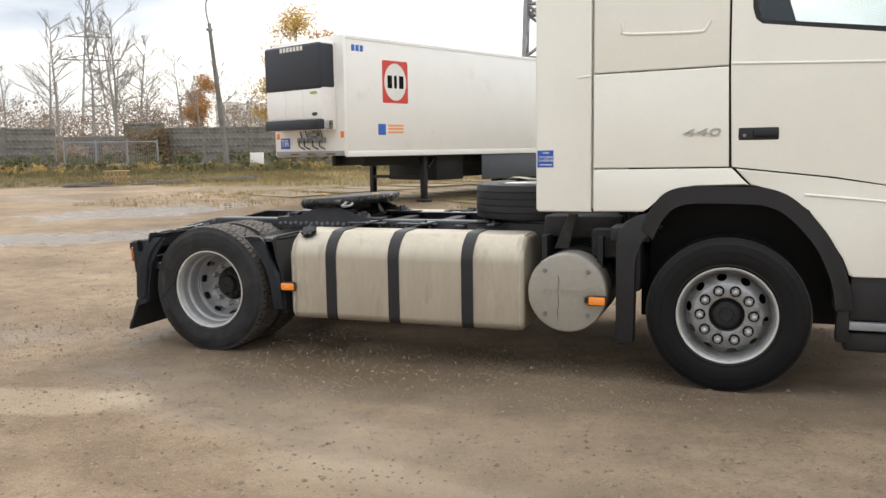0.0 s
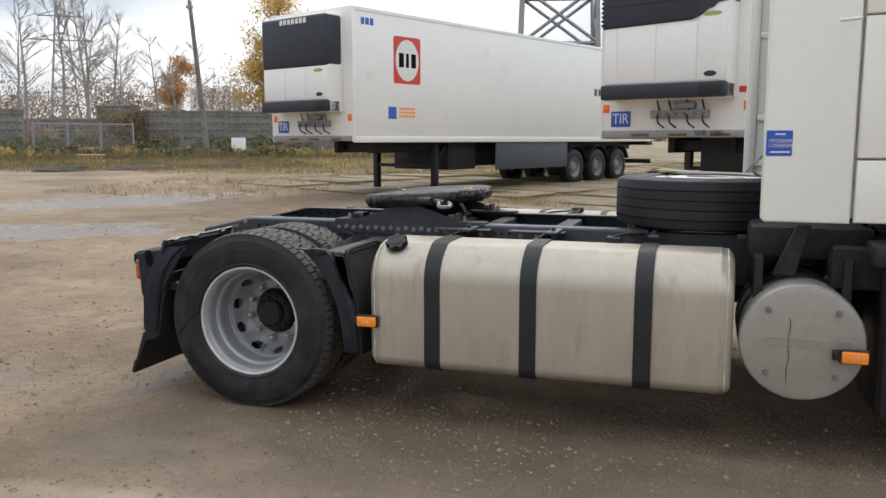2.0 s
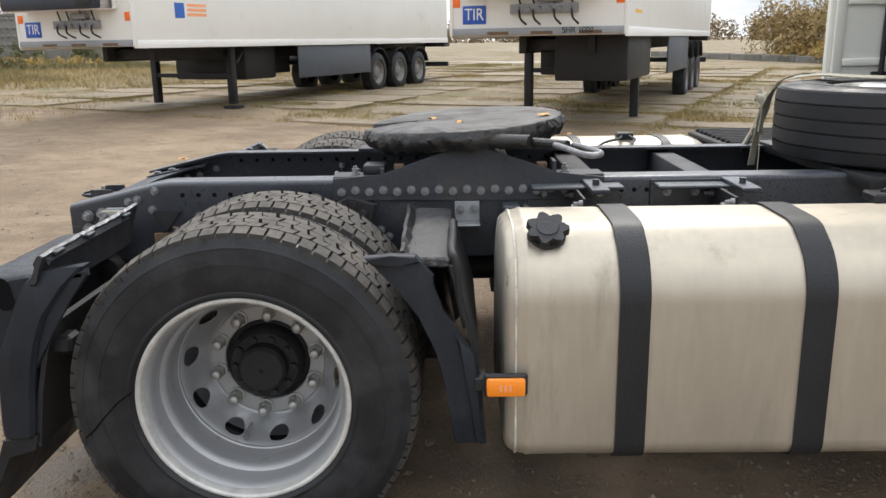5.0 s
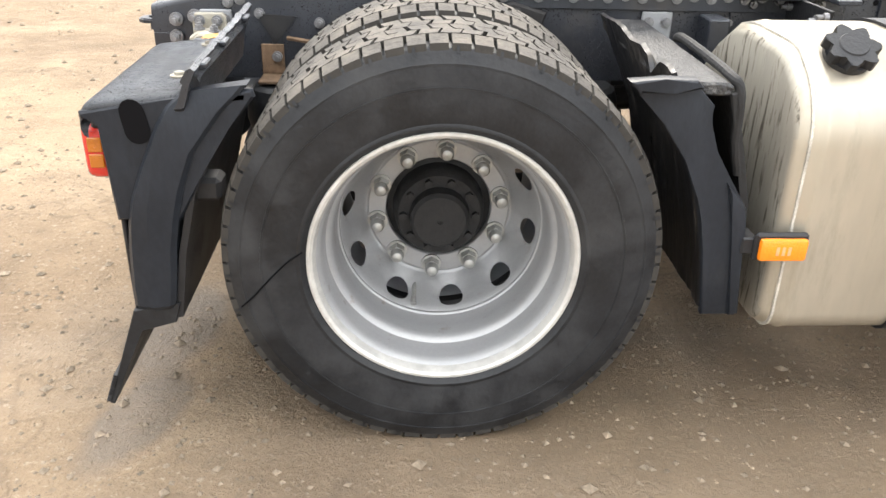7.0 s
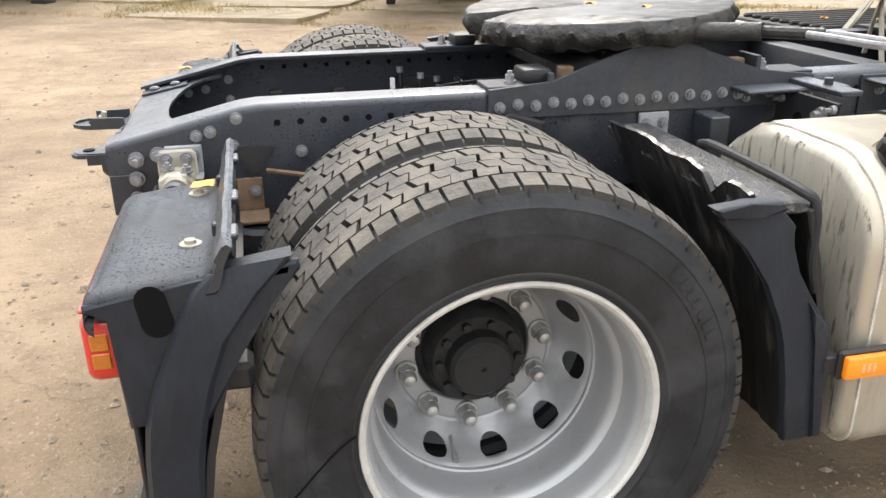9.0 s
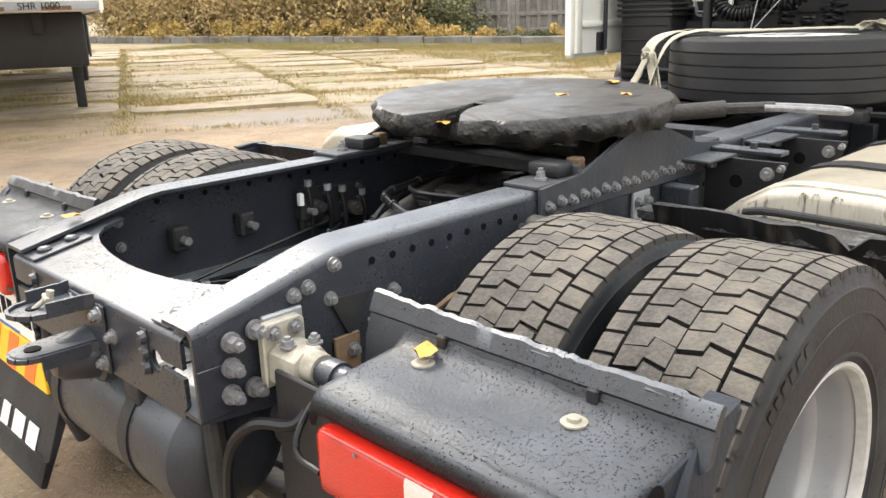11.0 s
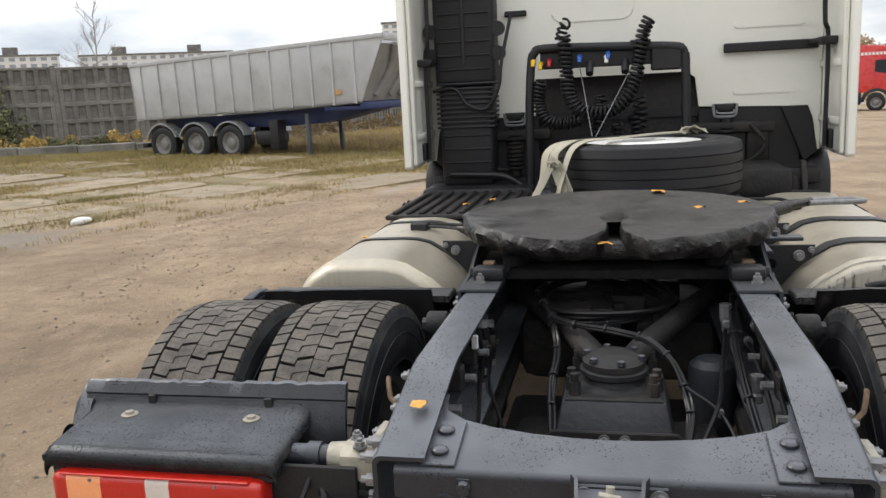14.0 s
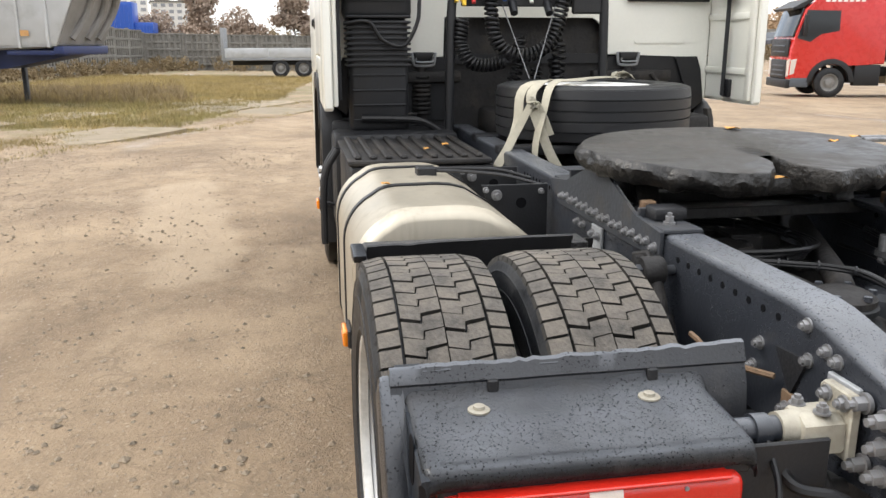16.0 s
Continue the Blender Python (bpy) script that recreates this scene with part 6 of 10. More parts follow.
def tail_lamp(s):
    bm = lamp_body()
    if s > 0:
        mirror(bm)
    lamp = part("tail_lamp", bm, M_BLACK, truck, "long red rear lamp cluster with amber and clear fields")
    for y0, y1, m, nm in ((1.2335, 1.190, M_RED, "red_lens"), (1.190, 1.105, M_AMBER, "amber_lens"), (1.105, 0.995, M_RED, "red_lens"), (0.995, 0.938, M_CLEAR, "clear_lens"), (0.938, 0.7225, M_RED, "red_lens")):
        part(nm, lens_cell(y0, y1, s), m, lamp, angle=50)
    # lip that runs along the top edge, and two screws
    bm = new_bm()
    bx(bm, -0.7545, -0.700, s * 1.205, s * 0.750, 0.800, 0.806, 0.002, 1)
    part("lens_lip", bm, M_RED, lamp)
    for y in (0.83, 1.13):
        for z in (0.694, 0.790):
            part("screw", cyl(new_bm(), (-0.7515, s * y, z), (-0.7535, s * y, z), 0.004, seg=8), M_STEEL, lamp)
    bm = new_bm()
    for z0, z1 in ((0.708, 0.738), (0.742, 0.774)):
        bx(bm, -0.738, -0.708, s * 1.2325, s * 1.2365, z0, z1, 0.002, 1)
    part("side_lens", bm, M_SIDE, lamp)


for s in (-1, 1):
    tail_lamp(s)

# plate, warning board and painted mark on the plate at y > 0
bm = new_bm()
bx(bm, -0.702, -0.690, 0.684, 1.228, 0.528, 0.660, 0.004, 1)
plate_ob = part("registration_plate", bm, M_PLATE, BP[1], "white registration plate with dark bars")
for k, (y, w, h) in enumerate(((1.045, 0.040, 0.06), (0.985, 0.040, 0.075), (0.930, 0.040, 0.075), (0.875, 0.040, 0.075), (0.815, 0.042, 0.06), (0.760, 0.042, 0.06), (0.690, 0.030, 0.06), (0.652, 0.034, 0.06), (0.614, 0.030, 0.06))):
    bm = new_bm()
    bx(bm, -0.7035, -0.702, y + 0.108 - w / 2, y + 0.108 + w / 2, 0.602 - h / 2, 0.602 + h / 2)
    part("bar", bm, M_INK, plate_ob, smooth=False)
bm = new_bm()
bx(bm, -0.7035, -0.702, 0.82, 1.205, 0.532, 0.540)
part("blue_strip", bm, M_BLUEP, plate_ob, smooth=False)
bm = new_bm()
bx(bm, -0.702, -0.690, 0.676, 1.252, 0.376, 0.522, 0.003, 1)
board = part("warning_board", bm, M_CHEV_Y, BP[1], "orange and yellow slanted warning board")
for y0 in (0.678, 0.834, 0.989, 1.144):
    bm = new_bm()
    q = [(min(y0 + 0.10, 1.250), 0.378), (min(y0 + 0.18, 1.250), 0.378), (min(y0 + 0.08, 1.250), 0.520), (y0, 0.520)]
    prism(bm, q, -0.7035, -0.702, "x")
    part("stripe", bm, M_CHEV_O, board, smooth=False)
for y in (0.79, 1.11):
    piece("bolt", HOLE_DISC, board, pose(-0.7035, y, 0.450, 0, 0, -90))
for k, w in enumerate((0.085, 0.075, 0.060, 0.085, 0.075)):
    # plain white bars where a painted name stands on the flap
    bm = new_bm()
    y = 1.185 - 0.112 * k
    prism(bm, [(-0.692 - 0.36 * (0.38 - z) - e, z) for z, e in ((0.272, 0.0015), (0.272, 0.004), (0.198, 0.004), (0.198, 0.0015))], y - w / 2, y + w / 2, "y")
    part("painted_bar", bm, M_WPAINT, BP[1], "plain white painted bar", smooth=False)


# mudguard in front of the twin wheels ---------------------------------------
def guard_front_cheek():
    """Crescent fin in front of the tyre: a folded flange on top, a waist, then a spur and a straight foot."""
    bm = new_bm()
    prism(bm, [(0.372, 0.896), (0.500, 0.904), (0.545, 0.858), (0.538, 0.818), (0.566, 0.760), (0.598, 0.699), (0.647, 0.640), (0.653, 0.603), (0.678, 0.366), (0.592, 0.366), (0.572, 0.529), (0.556, 0.605), (0.540, 0.655), (0.500, 0.742), (0.450, 0.823), (0.395, 0.880)], -1.268, -1.244, "y", 0.006, 2)
    prism(bm, [(0.358, 0.912), (0.430, 0.917), (0.496, 0.916), (0.512, 0.898), (0.450, 0.888), (0.382, 0.888)], -1.286, -1.248, "y", 0.006, 2)
    prism(bm, [(0.596, 0.694), (0.647, 0.636), (0.652, 0.603), (0.676, 0.372), (0.650, 0.372), (0.628, 0.600)], -1.276, -1.262, "y", 0.006, 2)
    return bm


def guard_front_top():
    return prism(new_bm(), [(0.462, 0.898), (0.480, 0.902), (0.575, 0.900), (0.588, 0.892), (0.584, 0.872), (0.468, 0.874)], -1.243, -0.56, "y", 0.005, 1)


def guard_front_wall():
    return prism(new_bm(), [(0.580, 0.880), (0.596, 0.880), (0.630, 0.760), (0.664, 0.640), (0.684, 0.350), (0.668, 0.350), (0.648, 0.640), (0.614, 0.760)], -1.245, -0.50, "y", 0.004, 1)


def guard_front_arch(torn=1.0):
    """Liner over the front of the tyres; its upper edge falls towards the outside."""
    rings = []
    for k in range(91):
        t = k / 90
        y = -0.62 - 0.62 * t
        j = torn * (0.8 * noise.noise(Vector((t * 5, 2.3, 0))) + 0.10 * noise.noise(Vector((t * 19, 7.3, 0))))
        xt, zt = 0.440 + 0.010 * t + 0.010 * j, 0.926 - 0.012 * t * t + 0.016 * j - 0.030 * torn * max(0.0, 1 - abs(t - 0.80) / 0.06)
        w = 0.008 * noise.noise(Vector((t * 7, 0.4, 1.0))) + 0.004 * noise.noise(Vector((t * 24, 3.4, 1.0)))
        rings.append([(xt, y, zt), (xt + 0.010, y, zt + 0.003), (0.500 + w, y, 0.850), (0.525 + w, y, 0.800), (0.560 - w, y, 0.700), (0.582 + w, y, 0.600), (0.622 + w, y, 0.360),
                      (0.606 + w, y, 0.360), (0.566 + w, y, 0.600), (0.544 - w, y, 0.700), (0.508 + w, y, 0.785), (0.480 + w, y, 0.845)])
    return loft(new_bm(), rings)


def guard_front_edge():
    """Black hose lying along the guard's top."""
    return tube(new_bm(), [(0.600, -0.80, 0.900), (0.594, -0.86, 0.912), (0.594, -1.02, 0.911), (0.592, -1.20, 0.905), (0.604, -1.235, 0.880), (0.612, -1.236, 0.780), (0.630, -1.236, 0.700)], 0.011, 10)


both(guard_front_cheek, "mudguard_cheek", M_CHEEK, truck, "scuffed black plastic mudguard side")
both(guard_front_top, "mudguard_top", M_GRIT, truck, "mudguard top covered in wet grit")
both(guard_front_wall, "mudguard_wall", M_HUB, truck)
part("mudguard_liner", guard_front_arch(), M_LINER, truck, "torn black wheel arch liner, wet and streaked", angle=50)
part("mudguard_liner", mirror(guard_front_arch(0.1)), M_BLACK, truck, "black wheel arch liner")
part("guard_hose", guard_front_edge(), M_HUB, truck, "black hose along the mudguard")


# fuel tanks -----------------------------------------------------------------
def tank_section(y_in, y_out, z0, z1, r, r_in):
    """Closed tank section (y, z) with a domed top and rounded corners; y_out is the outer side."""
    pts = []
    for cy, cz, a0, rr in ((y_in - r_in, z1 - r_in, 0, r_in), (y_out + r, z1 - r, 90, r), (y_out + 0.06, z0 + 0.06, 180, 0.06), (y_in - 0.06, z0 + 0.06, 270, 0.06)):
        pts += arc(cy, cz, rr, a0, a0 + 90, 10)
    out = []
    for y, z in pts:
        k = (y - (y_in + y_out) / 2) / ((y_in - y_out) / 2)
        out.append((y, z + (0.012 * (1 - k * k) if z > z1 - 0.02 else 0)))
    return out


def tank_mesh(x0, x1, sec):
    bm = new_bm()
    cy = sum(p[0] for p in sec) / len(sec)
    cz = sum(p[1] for p in sec) / len(sec)
    rings = []
    for x, k in ((x0, 0.90), (x0 + 0.003, 0.925), (x0 + 0.009, 0.947), (x0 + 0.020, 0.967), (x0 + 0.035, 0.984), (x0 + 0.055, 0.995), (x0 + 0.060, 1.004), (x0 + 0.068, 1.004), (x0 + 0.073, 1.0), ((x0 + x1) / 2, 1.0),
                 (x1 - 0.073, 1.0), (x1 - 0.068, 1.004), (x1 - 0.060, 1.004), (x1 - 0.055, 0.995), (x1 - 0.035, 0.984), (x1 - 0.020, 0.967), (x1 - 0.009, 0.947), (x1 - 0.003, 0.925), (x1, 0.90)):
        rings.append([bm.verts.new((x, cy + (y - cy) * k, cz + (z - cz) * k)) for y, z in sec])
    n = len(sec)
    for a, b in zip(rings, rings[1:]):
        for j in range(n):
            bm.faces.new((a[j], a[(j + 1) % n], b[(j + 1) % n], b[j]))
    bm.faces.new(rings[0])
    bm.faces.new(rings[-1][::-1])
    return bm


def strap_mesh(x0, x1, sec, t0=0.001, t1=0.008):
    bm = new_bm()
    cy = sum(p[0] for p in sec) / len(sec)
    cz = sum(p[1] for p in sec) / len(sec)

    def off(p, d):
        v = Vector((p[0] - cy, p[1] - cz))
        return p[0] + v.x / v.length * d, p[1] + v.y / v.length * d

    n = len(sec)
    rings = [[bm.verts.new((x, *off(p, d))) for p in sec] for x, d in ((x0, t0), (x0, t1), (x1, t1), (x1, t0))]
    for a, b in zip(rings, rings[1:] + rings[:1]):
        for j in range(n):
            bm.faces.new((a[j], a[(j + 1) % n], b[(j + 1) % n], b[j]))
    return bm


def filler_cap(parent, m):
    bm = new_bm()
    ring = []
    for k in range(84):
        a = 2 * math.pi * k / 84
        lobe = min(1.0, max(0.0, 0.5 + 1.9 * math.cos(7 * a)))
        r = 0.0445 + 0.0155 * lobe
        ring.append((r * math.cos(a), r * math.sin(a)))
    prism(bm, ring, 0.012, 0.038, "z", 0.004)
    cyl(bm, (0, 0, -0.005), (0, 0, 0.014), 0.052, seg=28)
    cyl(bm, (0, 0, 0.036), (0, 0, 0.041), 0.034, 0.030, seg=28)
    ob = part("filler_cap", bm, M_BLACK, parent, "black lobed filler cap")
    ob.matrix_basis = m
    bm = new_bm()
    lathe(bm, [(0.062, 0.0), (0.062, -0.006), (0.050, -0.010), (0.050, 0.0)], 28, pose(0, 0, -0.006, 90))
    nk = part("filler_neck", bm, M_ALU, parent)
    nk.matrix_basis = m


SEC_R = tank_section(-0.56, -1.262, 0.305, 0.948, 0.185, 0.34)
tank_r = part("fuel_tank", tank_mesh(0.735, 2.535, SEC_R), M_ALU, truck, "long brushed aluminium fuel tank, dirty below", angle=40)
for x0 in (0.762, 2.503):
    part("weld_bead", strap_mesh(x0, x0 + 0.006, SEC_R, -0.012, -0.003), M_WELD, tank_r, "pale weld bead round the tank end", angle=60)
for x0 in (1.043, 1.540, 2.092):
    st = part("tank_strap", strap_mesh(x0, x0 + 0.083, SEC_R), M_BLACK, tank_r, "black clamping strap", angle=40)
    bm = new_bm()
    bx(bm, x0 + 0.01, x0 + 0.073, -0.70, -0.46, 0.966, 0.981, 0.003, 1)
    cyl(bm, (x0 + 0.04, -0.60, 0.981), (x0 + 0.04, -0.60, 1.0), 0.012, seg=8)
    part("strap_bracket", bm, M_CHASSIS, tank_r)
filler_cap(tank_r, pose(0.856, -1.150, 0.934, 34))
bm = new_bm()
bx(bm, 1.90, 1.98, -0.86, -0.77, 0.955, 0.985, 0.006, 1)
tube(bm, [(1.94, -0.82, 0.985), (1.99, -0.78, 0.995), (2.05, -0.70, 0.99), (2.10, -0.55, 0.98)], 0.008, 8)
part("level_sender", bm, M_BLACK, tank_r)
for x in (0.80, 1.6, 2.4):
    bm = new_bm()
    bx(bm, x - 0.03, x + 0.03, -1.0, -0.456, 0.275, 0.303, 0.004, 1)
    bx(bm, x - 0.03, x + 0.03, -0.555, -0.457, 0.28, 0.90, 0.004, 1)
    part("tank_bracket", bm, M_CHASSIS, tank_r)

SEC_L = [(-y, z) for y, z in tank_section(-0.55, -1.262, 0.305, 0.948, 0.20, 0.36)][::-1]
tank_l = part("fuel_tank", tank_mesh(0.735, 1.88, SEC_L), M_ALU, truck, "brushed aluminium fuel tank with thin black straps", angle=40)
for x0 in (1.205, 1.655):
    part("tank_strap", strap_mesh(x0, x0 + 0.042, SEC_L, 0.001, 0.006), M_BLACK, tank_l, "black clamping strap", angle=40)
bm = new_bm()
bx(bm, 1.44, 1.52, 0.865, 0.945, 0.950, 0.992, 0.006, 1)
tube(bm, [(1.46, 0.87, 0.975), (1.42, 0.76, 0.975), (1.32, 0.62, 0.972), (1.24, 0.47, 0.94)], 0.007, 8)
tube(bm, [(1.50, 0.87, 0.978), (1.50, 0.74, 0.975), (1.46, 0.60, 0.972), (1.42, 0.47, 0.94)], 0.007, 8)
part("level_sender", bm, M_BLACK, tank_l)
for x in (0.80, 1.75):
    bm = new_bm()
    bx(bm, x - 0.03, x + 0.03, 0.456, 1.0, 0.275, 0.303, 0.004, 1)
    bx(bm, x - 0.03, x + 0.03, 0.457, 0.548, 0.28, 0.76, 0.004, 1)
    part("tank_bracket", bm, M_BLACK, tank_l)
for tk in (tank_r,):
    tk.data.materials.append(M_ALU_OIL)
    for p in tk.data.polygons:
        if p.normal.x < -0.80:
            p.material_index = 1
# dark plates between the rail and the tank, with cup-headed bolts
for s, x, cy, cz, rr in ((1, 1.175, 0.910, 0.588, 0.366), (1, 1.63, 0.910, 0.588, 0.366), (-1, 1.020, 0.900, 0.608, 0.346), (-1, 1.515, 0.900, 0.608, 0.346)):
    plate = [(0.472, 0.62), (0.472, 0.958), (0.735, 0.958)] + [(cy - rr * math.cos(radians(a)), cz + rr * math.sin(radians(a))) for a in (58, 45, 32, 20, 8)] + [(0.545, 0.62)]
    pl = part("tank_plate", prism(new_bm(), [(s * y, z) for y, z in plate], x, x + 0.010, "x", 0.002, 1), M_BLACK, truck, "dark steel plate between rail and fuel tank")
    for y, z, r, m in ((0.677, 0.918, 0.022, M_STEEL), (0.578, 0.885, 0.021, M_INK), (0.72, 0.940, 0.012, M_STEEL), (0.50, 0.93, 0.012, M_STEEL)):
        bm = new_bm()
        # black disc paints the dark of a hole in the plate
        if m is M_INK:
            cyl(bm, (x - 0.001, s * y, z), (x + 0.002, s * y, z), r, seg=18)
        else:
            cyl(bm, (x, s * y, z), (x - 0.012, s * y, z), r, r * 0.9, seg=16)
            cyl(bm, (x - 0.011, s * y, z), (x - 0.030, s * y, z), r * 0.55, seg=6)
        part("plate_hole_disc" if m is M_INK else "cup_bolt", bm, m, pl)
# perforated brackets between rail and tank
for s in (-1,):
    for x in (0.86, 1.30):
        bm = new_bm()
        prism(bm, [(x, 0.80), (x, 0.975), (x + 0.30, 0.975), (x + 0.34, 0.90), (x + 0.34, 0.80)], s * 0.458, s * 0.466, "y", 0.002, 1)
        bx(bm, x + 0.01, x + 0.33, s * 0.462, s * 0.56, 0.955, 0.966, 0.003, 1)
        pb = part("tank_mounting", bm, M_CHASSIS, truck)
        for k in range(3):
            fix("bolt", BOLT, pb, x + 0.06 + 0.10 * k, 0.466, 0.93, s)
        fix("hole_disc", HOLE_DISC, pb, x + 0.17, 0.4665, 0.86, s)

# side marker lamps
def marker(x, y, z, s, arm):
    bm = new_bm()
    bx(bm, x - 0.060, x + 0.060, s * y - 0.008, s * y + 0.008, z - 0.032, z + 0.034, 0.006, 1)
    bx(bm, x - 0.085, x - 0.05, s * (y - 0.06), s * (y - 0.002), z - 0.02, z + 0.02, 0.004, 1)
    lamp = part("side_marker", bm, M_BLACK, truck, "orange side marker lamp")
    bm = new_bm()
    a, b = s * (y + 0.006), s * (y + 0.024)
    bx(bm, x - 0.053, x + 0.053, min(a, b), max(a, b), z - 0.026, z + 0.026, 0.007, 2)
    part("marker_lens", bm, M_ORANGE, lamp)
    bm = new_bm()
    for k in range(3):
        bx(bm, x - 0.018 + 0.013 * k, x - 0.011 + 0.013 * k, s * (y + 0.0235), s * (y + 0.0250), z - 0.010, z + 0.010)
    part("mark", bm, M_AMBER, lamp, smooth=False)
    if arm:
        bm = new_bm()
        tube(bm, [(x - 0.07, s * (y - 0.02), z), (x - 0.06, s * (y - 0.25), z + 0.02), (x - 0.05, s * (y - 0.60), z + 0.06)], 0.012, 8)
        part("lamp_stay", bm, M_BLACK, lamp)


for s in (-1, 1):
    marker(0.735, 1.283, 0.548, s, False)
    marker(3.035, 1.300, 0.552, s, True)

# silencer -----------------------------------------------------------------
bm = new_bm()
lathe(bm, [(0.0001, -1.262), (0.235, -1.262), (0.258, -1.256), (0.266, -1.240), (0.266, -1.225), (0.261, -1.220), (0.261, -0.62), (0.25, -0.58), (0.0001, -0.57)], 64, pose(2.825, 0, 0.588))
sil = part("silencer", bm, M_SILENCER, truck, "round beige exhaust silencer with stained end cover")
for k in range(4):
    a = radians(45 + 90 * k)
    piece("cover_bolt", BOLT, sil, pose(2.825 + 0.205 * math.cos(a), -1.262, 0.588 + 0.205 * math.sin(a)))
for k in range(5):
    x = 2.825 - 0.155 + 0.075 * k
    for x0, x1, z0, z1 in ((x, x + 0.055, 0.575, 0.580), (x, x + 0.055, 0.605, 0.610), (x, x + 0.006, 0.580, 0.605), (x + 0.049, x + 0.055, 0.580, 0.605)):
        part("embossed_bar", bx(new_bm(), x0, x1, -1.2665, -1.261, z0, z1), M_SILENCER, sil)
crack = [(2.770, -1.2635, 0.70), (2.776, -1.2635, 0.66), (2.768, -1.2635, 0.60), (2.774, -1.2635, 0.52), (2.766, -1.2635, 0.46), (2.770, -1.2635, 0.40)]
part("crack", tube(new_bm(), crack, 0.0013, 5, 3), M_INK, sil, "dark crack down the cover")
bm = new_bm()
tube(bm, [(2.98, -0.95, 0.80), (3.05, -0.90, 0.88), (3.06, -0.72, 0.93), (3.05, -0.45, 0.92)], 0.06, 16)
part("exhaust_pipe", bm, M_RUST, sil, "heat-browned exhaust pipe")
bm = new_bm()
bx(bm, 2.62, 2.66, -1.10, -0.456, 0.70, 0.95, 0.004, 1)
bx(bm, 3.00, 3.04, -1.10, -0.456, 0.70, 0.95, 0.004, 1)
lathe(bm, [(0.262, -1.02), (0.268, -1.02), (0.268, -0.96), (0.262, -0.96)], 48, pose(2.825, 0, 0.588))
lathe(bm, [(0.262, -0.76), (0.268, -0.76), (0.268, -0.70), (0.262, -0.70)], 48, pose(2.825, 0, 0.588))
part("silencer_bracket", bm, M_BLACK, sil)
bm = new_bm()
prism(bm, [(2.70, 0.86), (2.80, 1.10), (2.86, 1.10), (2.80, 0.86)], -1.06, -1.03, "y", 0.004, 1)
bx(bm, 2.60, 3.15, -0.95, -0.50, 0.92, 1.08, 0.03)
bx(bm, 2.95, 3.30, -1.05, -0.55, 0.80, 1.00, 0.03)
part("air_dryer", bm, M_DARK, truck, "dark grimy parts above the silencer")

# battery box beside the left rail
bm = new_bm()
bx(bm, 1.90, 2.76, 0.50, 1.19, 0.42, 0.935, 0.03)
bat = part("battery_box", bm, M_BLACK, truck, "black battery box with ribbed lid")
bm = new_bm()
bx(bm, 1.89, 2.77, 0.52, 1.20, 0.935, 0.962, 0.012)
lid = part("ribbed_lid", bm, M_DARK, bat, "ribbed black lid")
for k in range(9):
    y = 0.575 + 0.072 * k
    part("lid_rib", bx(new_bm(), 1.92, 2.74, y - 0.016, y + 0.016, 0.961, 0.980, 0.007, 1), M_DARK, lid)
bm = new_bm()
bx(bm, 2.79, 3.2, 0.50, 1.22, 0.42, 0.99, 0.04)
part("step_box", bm, M_BLACK, truck, "black step box behind the cab")
bm = new_bm()
for x in (2.42, 2.52):
    tube(bm, [(x, 1.22, 0.95), (x, 1.29, 0.80), (x, 1.30, 0.45)], 0.018, 8)
part("grab_rail", bm, M_BLACK, truck)
# cab ------------------------------------------------------------------------
YS = 1.272


def cab_panel(name, outline, label="", y0=None, bev=0.010, material=None, parent=None):
    obs = []
    for s in (-1, 1):
        bm = new_bm()
        a, b = s * (YS - 0.05), s * YS
        prism(bm, outline, a, b, "y", bev, 3)
        obs.append(part(name, bm, material or M_WHITE, parent or cab, label, angle=40))
    return obs


SHELL = [(3.20, 1.40), (3.20, 3.55), (3.40, 3.70), (4.90, 3.72), (5.22, 3.30), (5.23, 3.05), (3.90, 3.05), (3.90, 2.26), (5.30, 2.10), (5.34, 1.30), (3.82, 1.40)]
cab = part("cab", prism(new_bm(), SHELL, -1.21, -1.205, "y"), M_BLACK, truck, "cream white high-roof sleeper cab")
part("inner_side", prism(new_bm(), SHELL, 1.205, 1.21, "y"), M_BLACK, cab)
bm = new_bm()
prism(bm, [(3.22, 3.53), (3.40, 3.68), (4.90, 3.70), (5.22, 3.30), (5.25, 3.30), (4.92, 3.76), (3.38, 3.74), (3.18, 3.57)], -1.25, 1.25, "y", 0.01)
part("roof", bm, M_WHITE, cab)
bm = new_bm()
prism(bm, [(5.22, 3.30), (5.32, 2.30), (5.34, 0.60), (5.38, 0.60), (5.36, 2.30), (5.26, 3.30)], -1.25, 1.25, "y", 0.01)
part("front_wall", bm, M_WHITE, cab)
bm = new_bm()
bx(bm, 3.24, 5.30, -1.20, 1.20, 1.36, 1.42)
part("cab_floor", bm, M_BLACK, cab)

for s in (-1, 1):
    bm = new_bm()
    prism(bm, [(4.05, 1.90), (4.62, 1.94), (4.62, 2.06), (4.22, 2.08), (4.10, 2.62), (4.06, 2.86), (3.96, 2.86), (3.98, 2.40)], s * 0.60 - 0.24, s * 0.60 + 0.24, "y", 0.04)
    part("seat", bm, M_BLACK, cab)
# side skin, piece by piece with shut lines between
cab_panel("side_extender", [(2.624, 1.145), (2.640, 1.128), (2.985, 1.128), (2.985, 3.42), (2.70, 3.30), (2.624, 3.20)], "cream side air deflector")
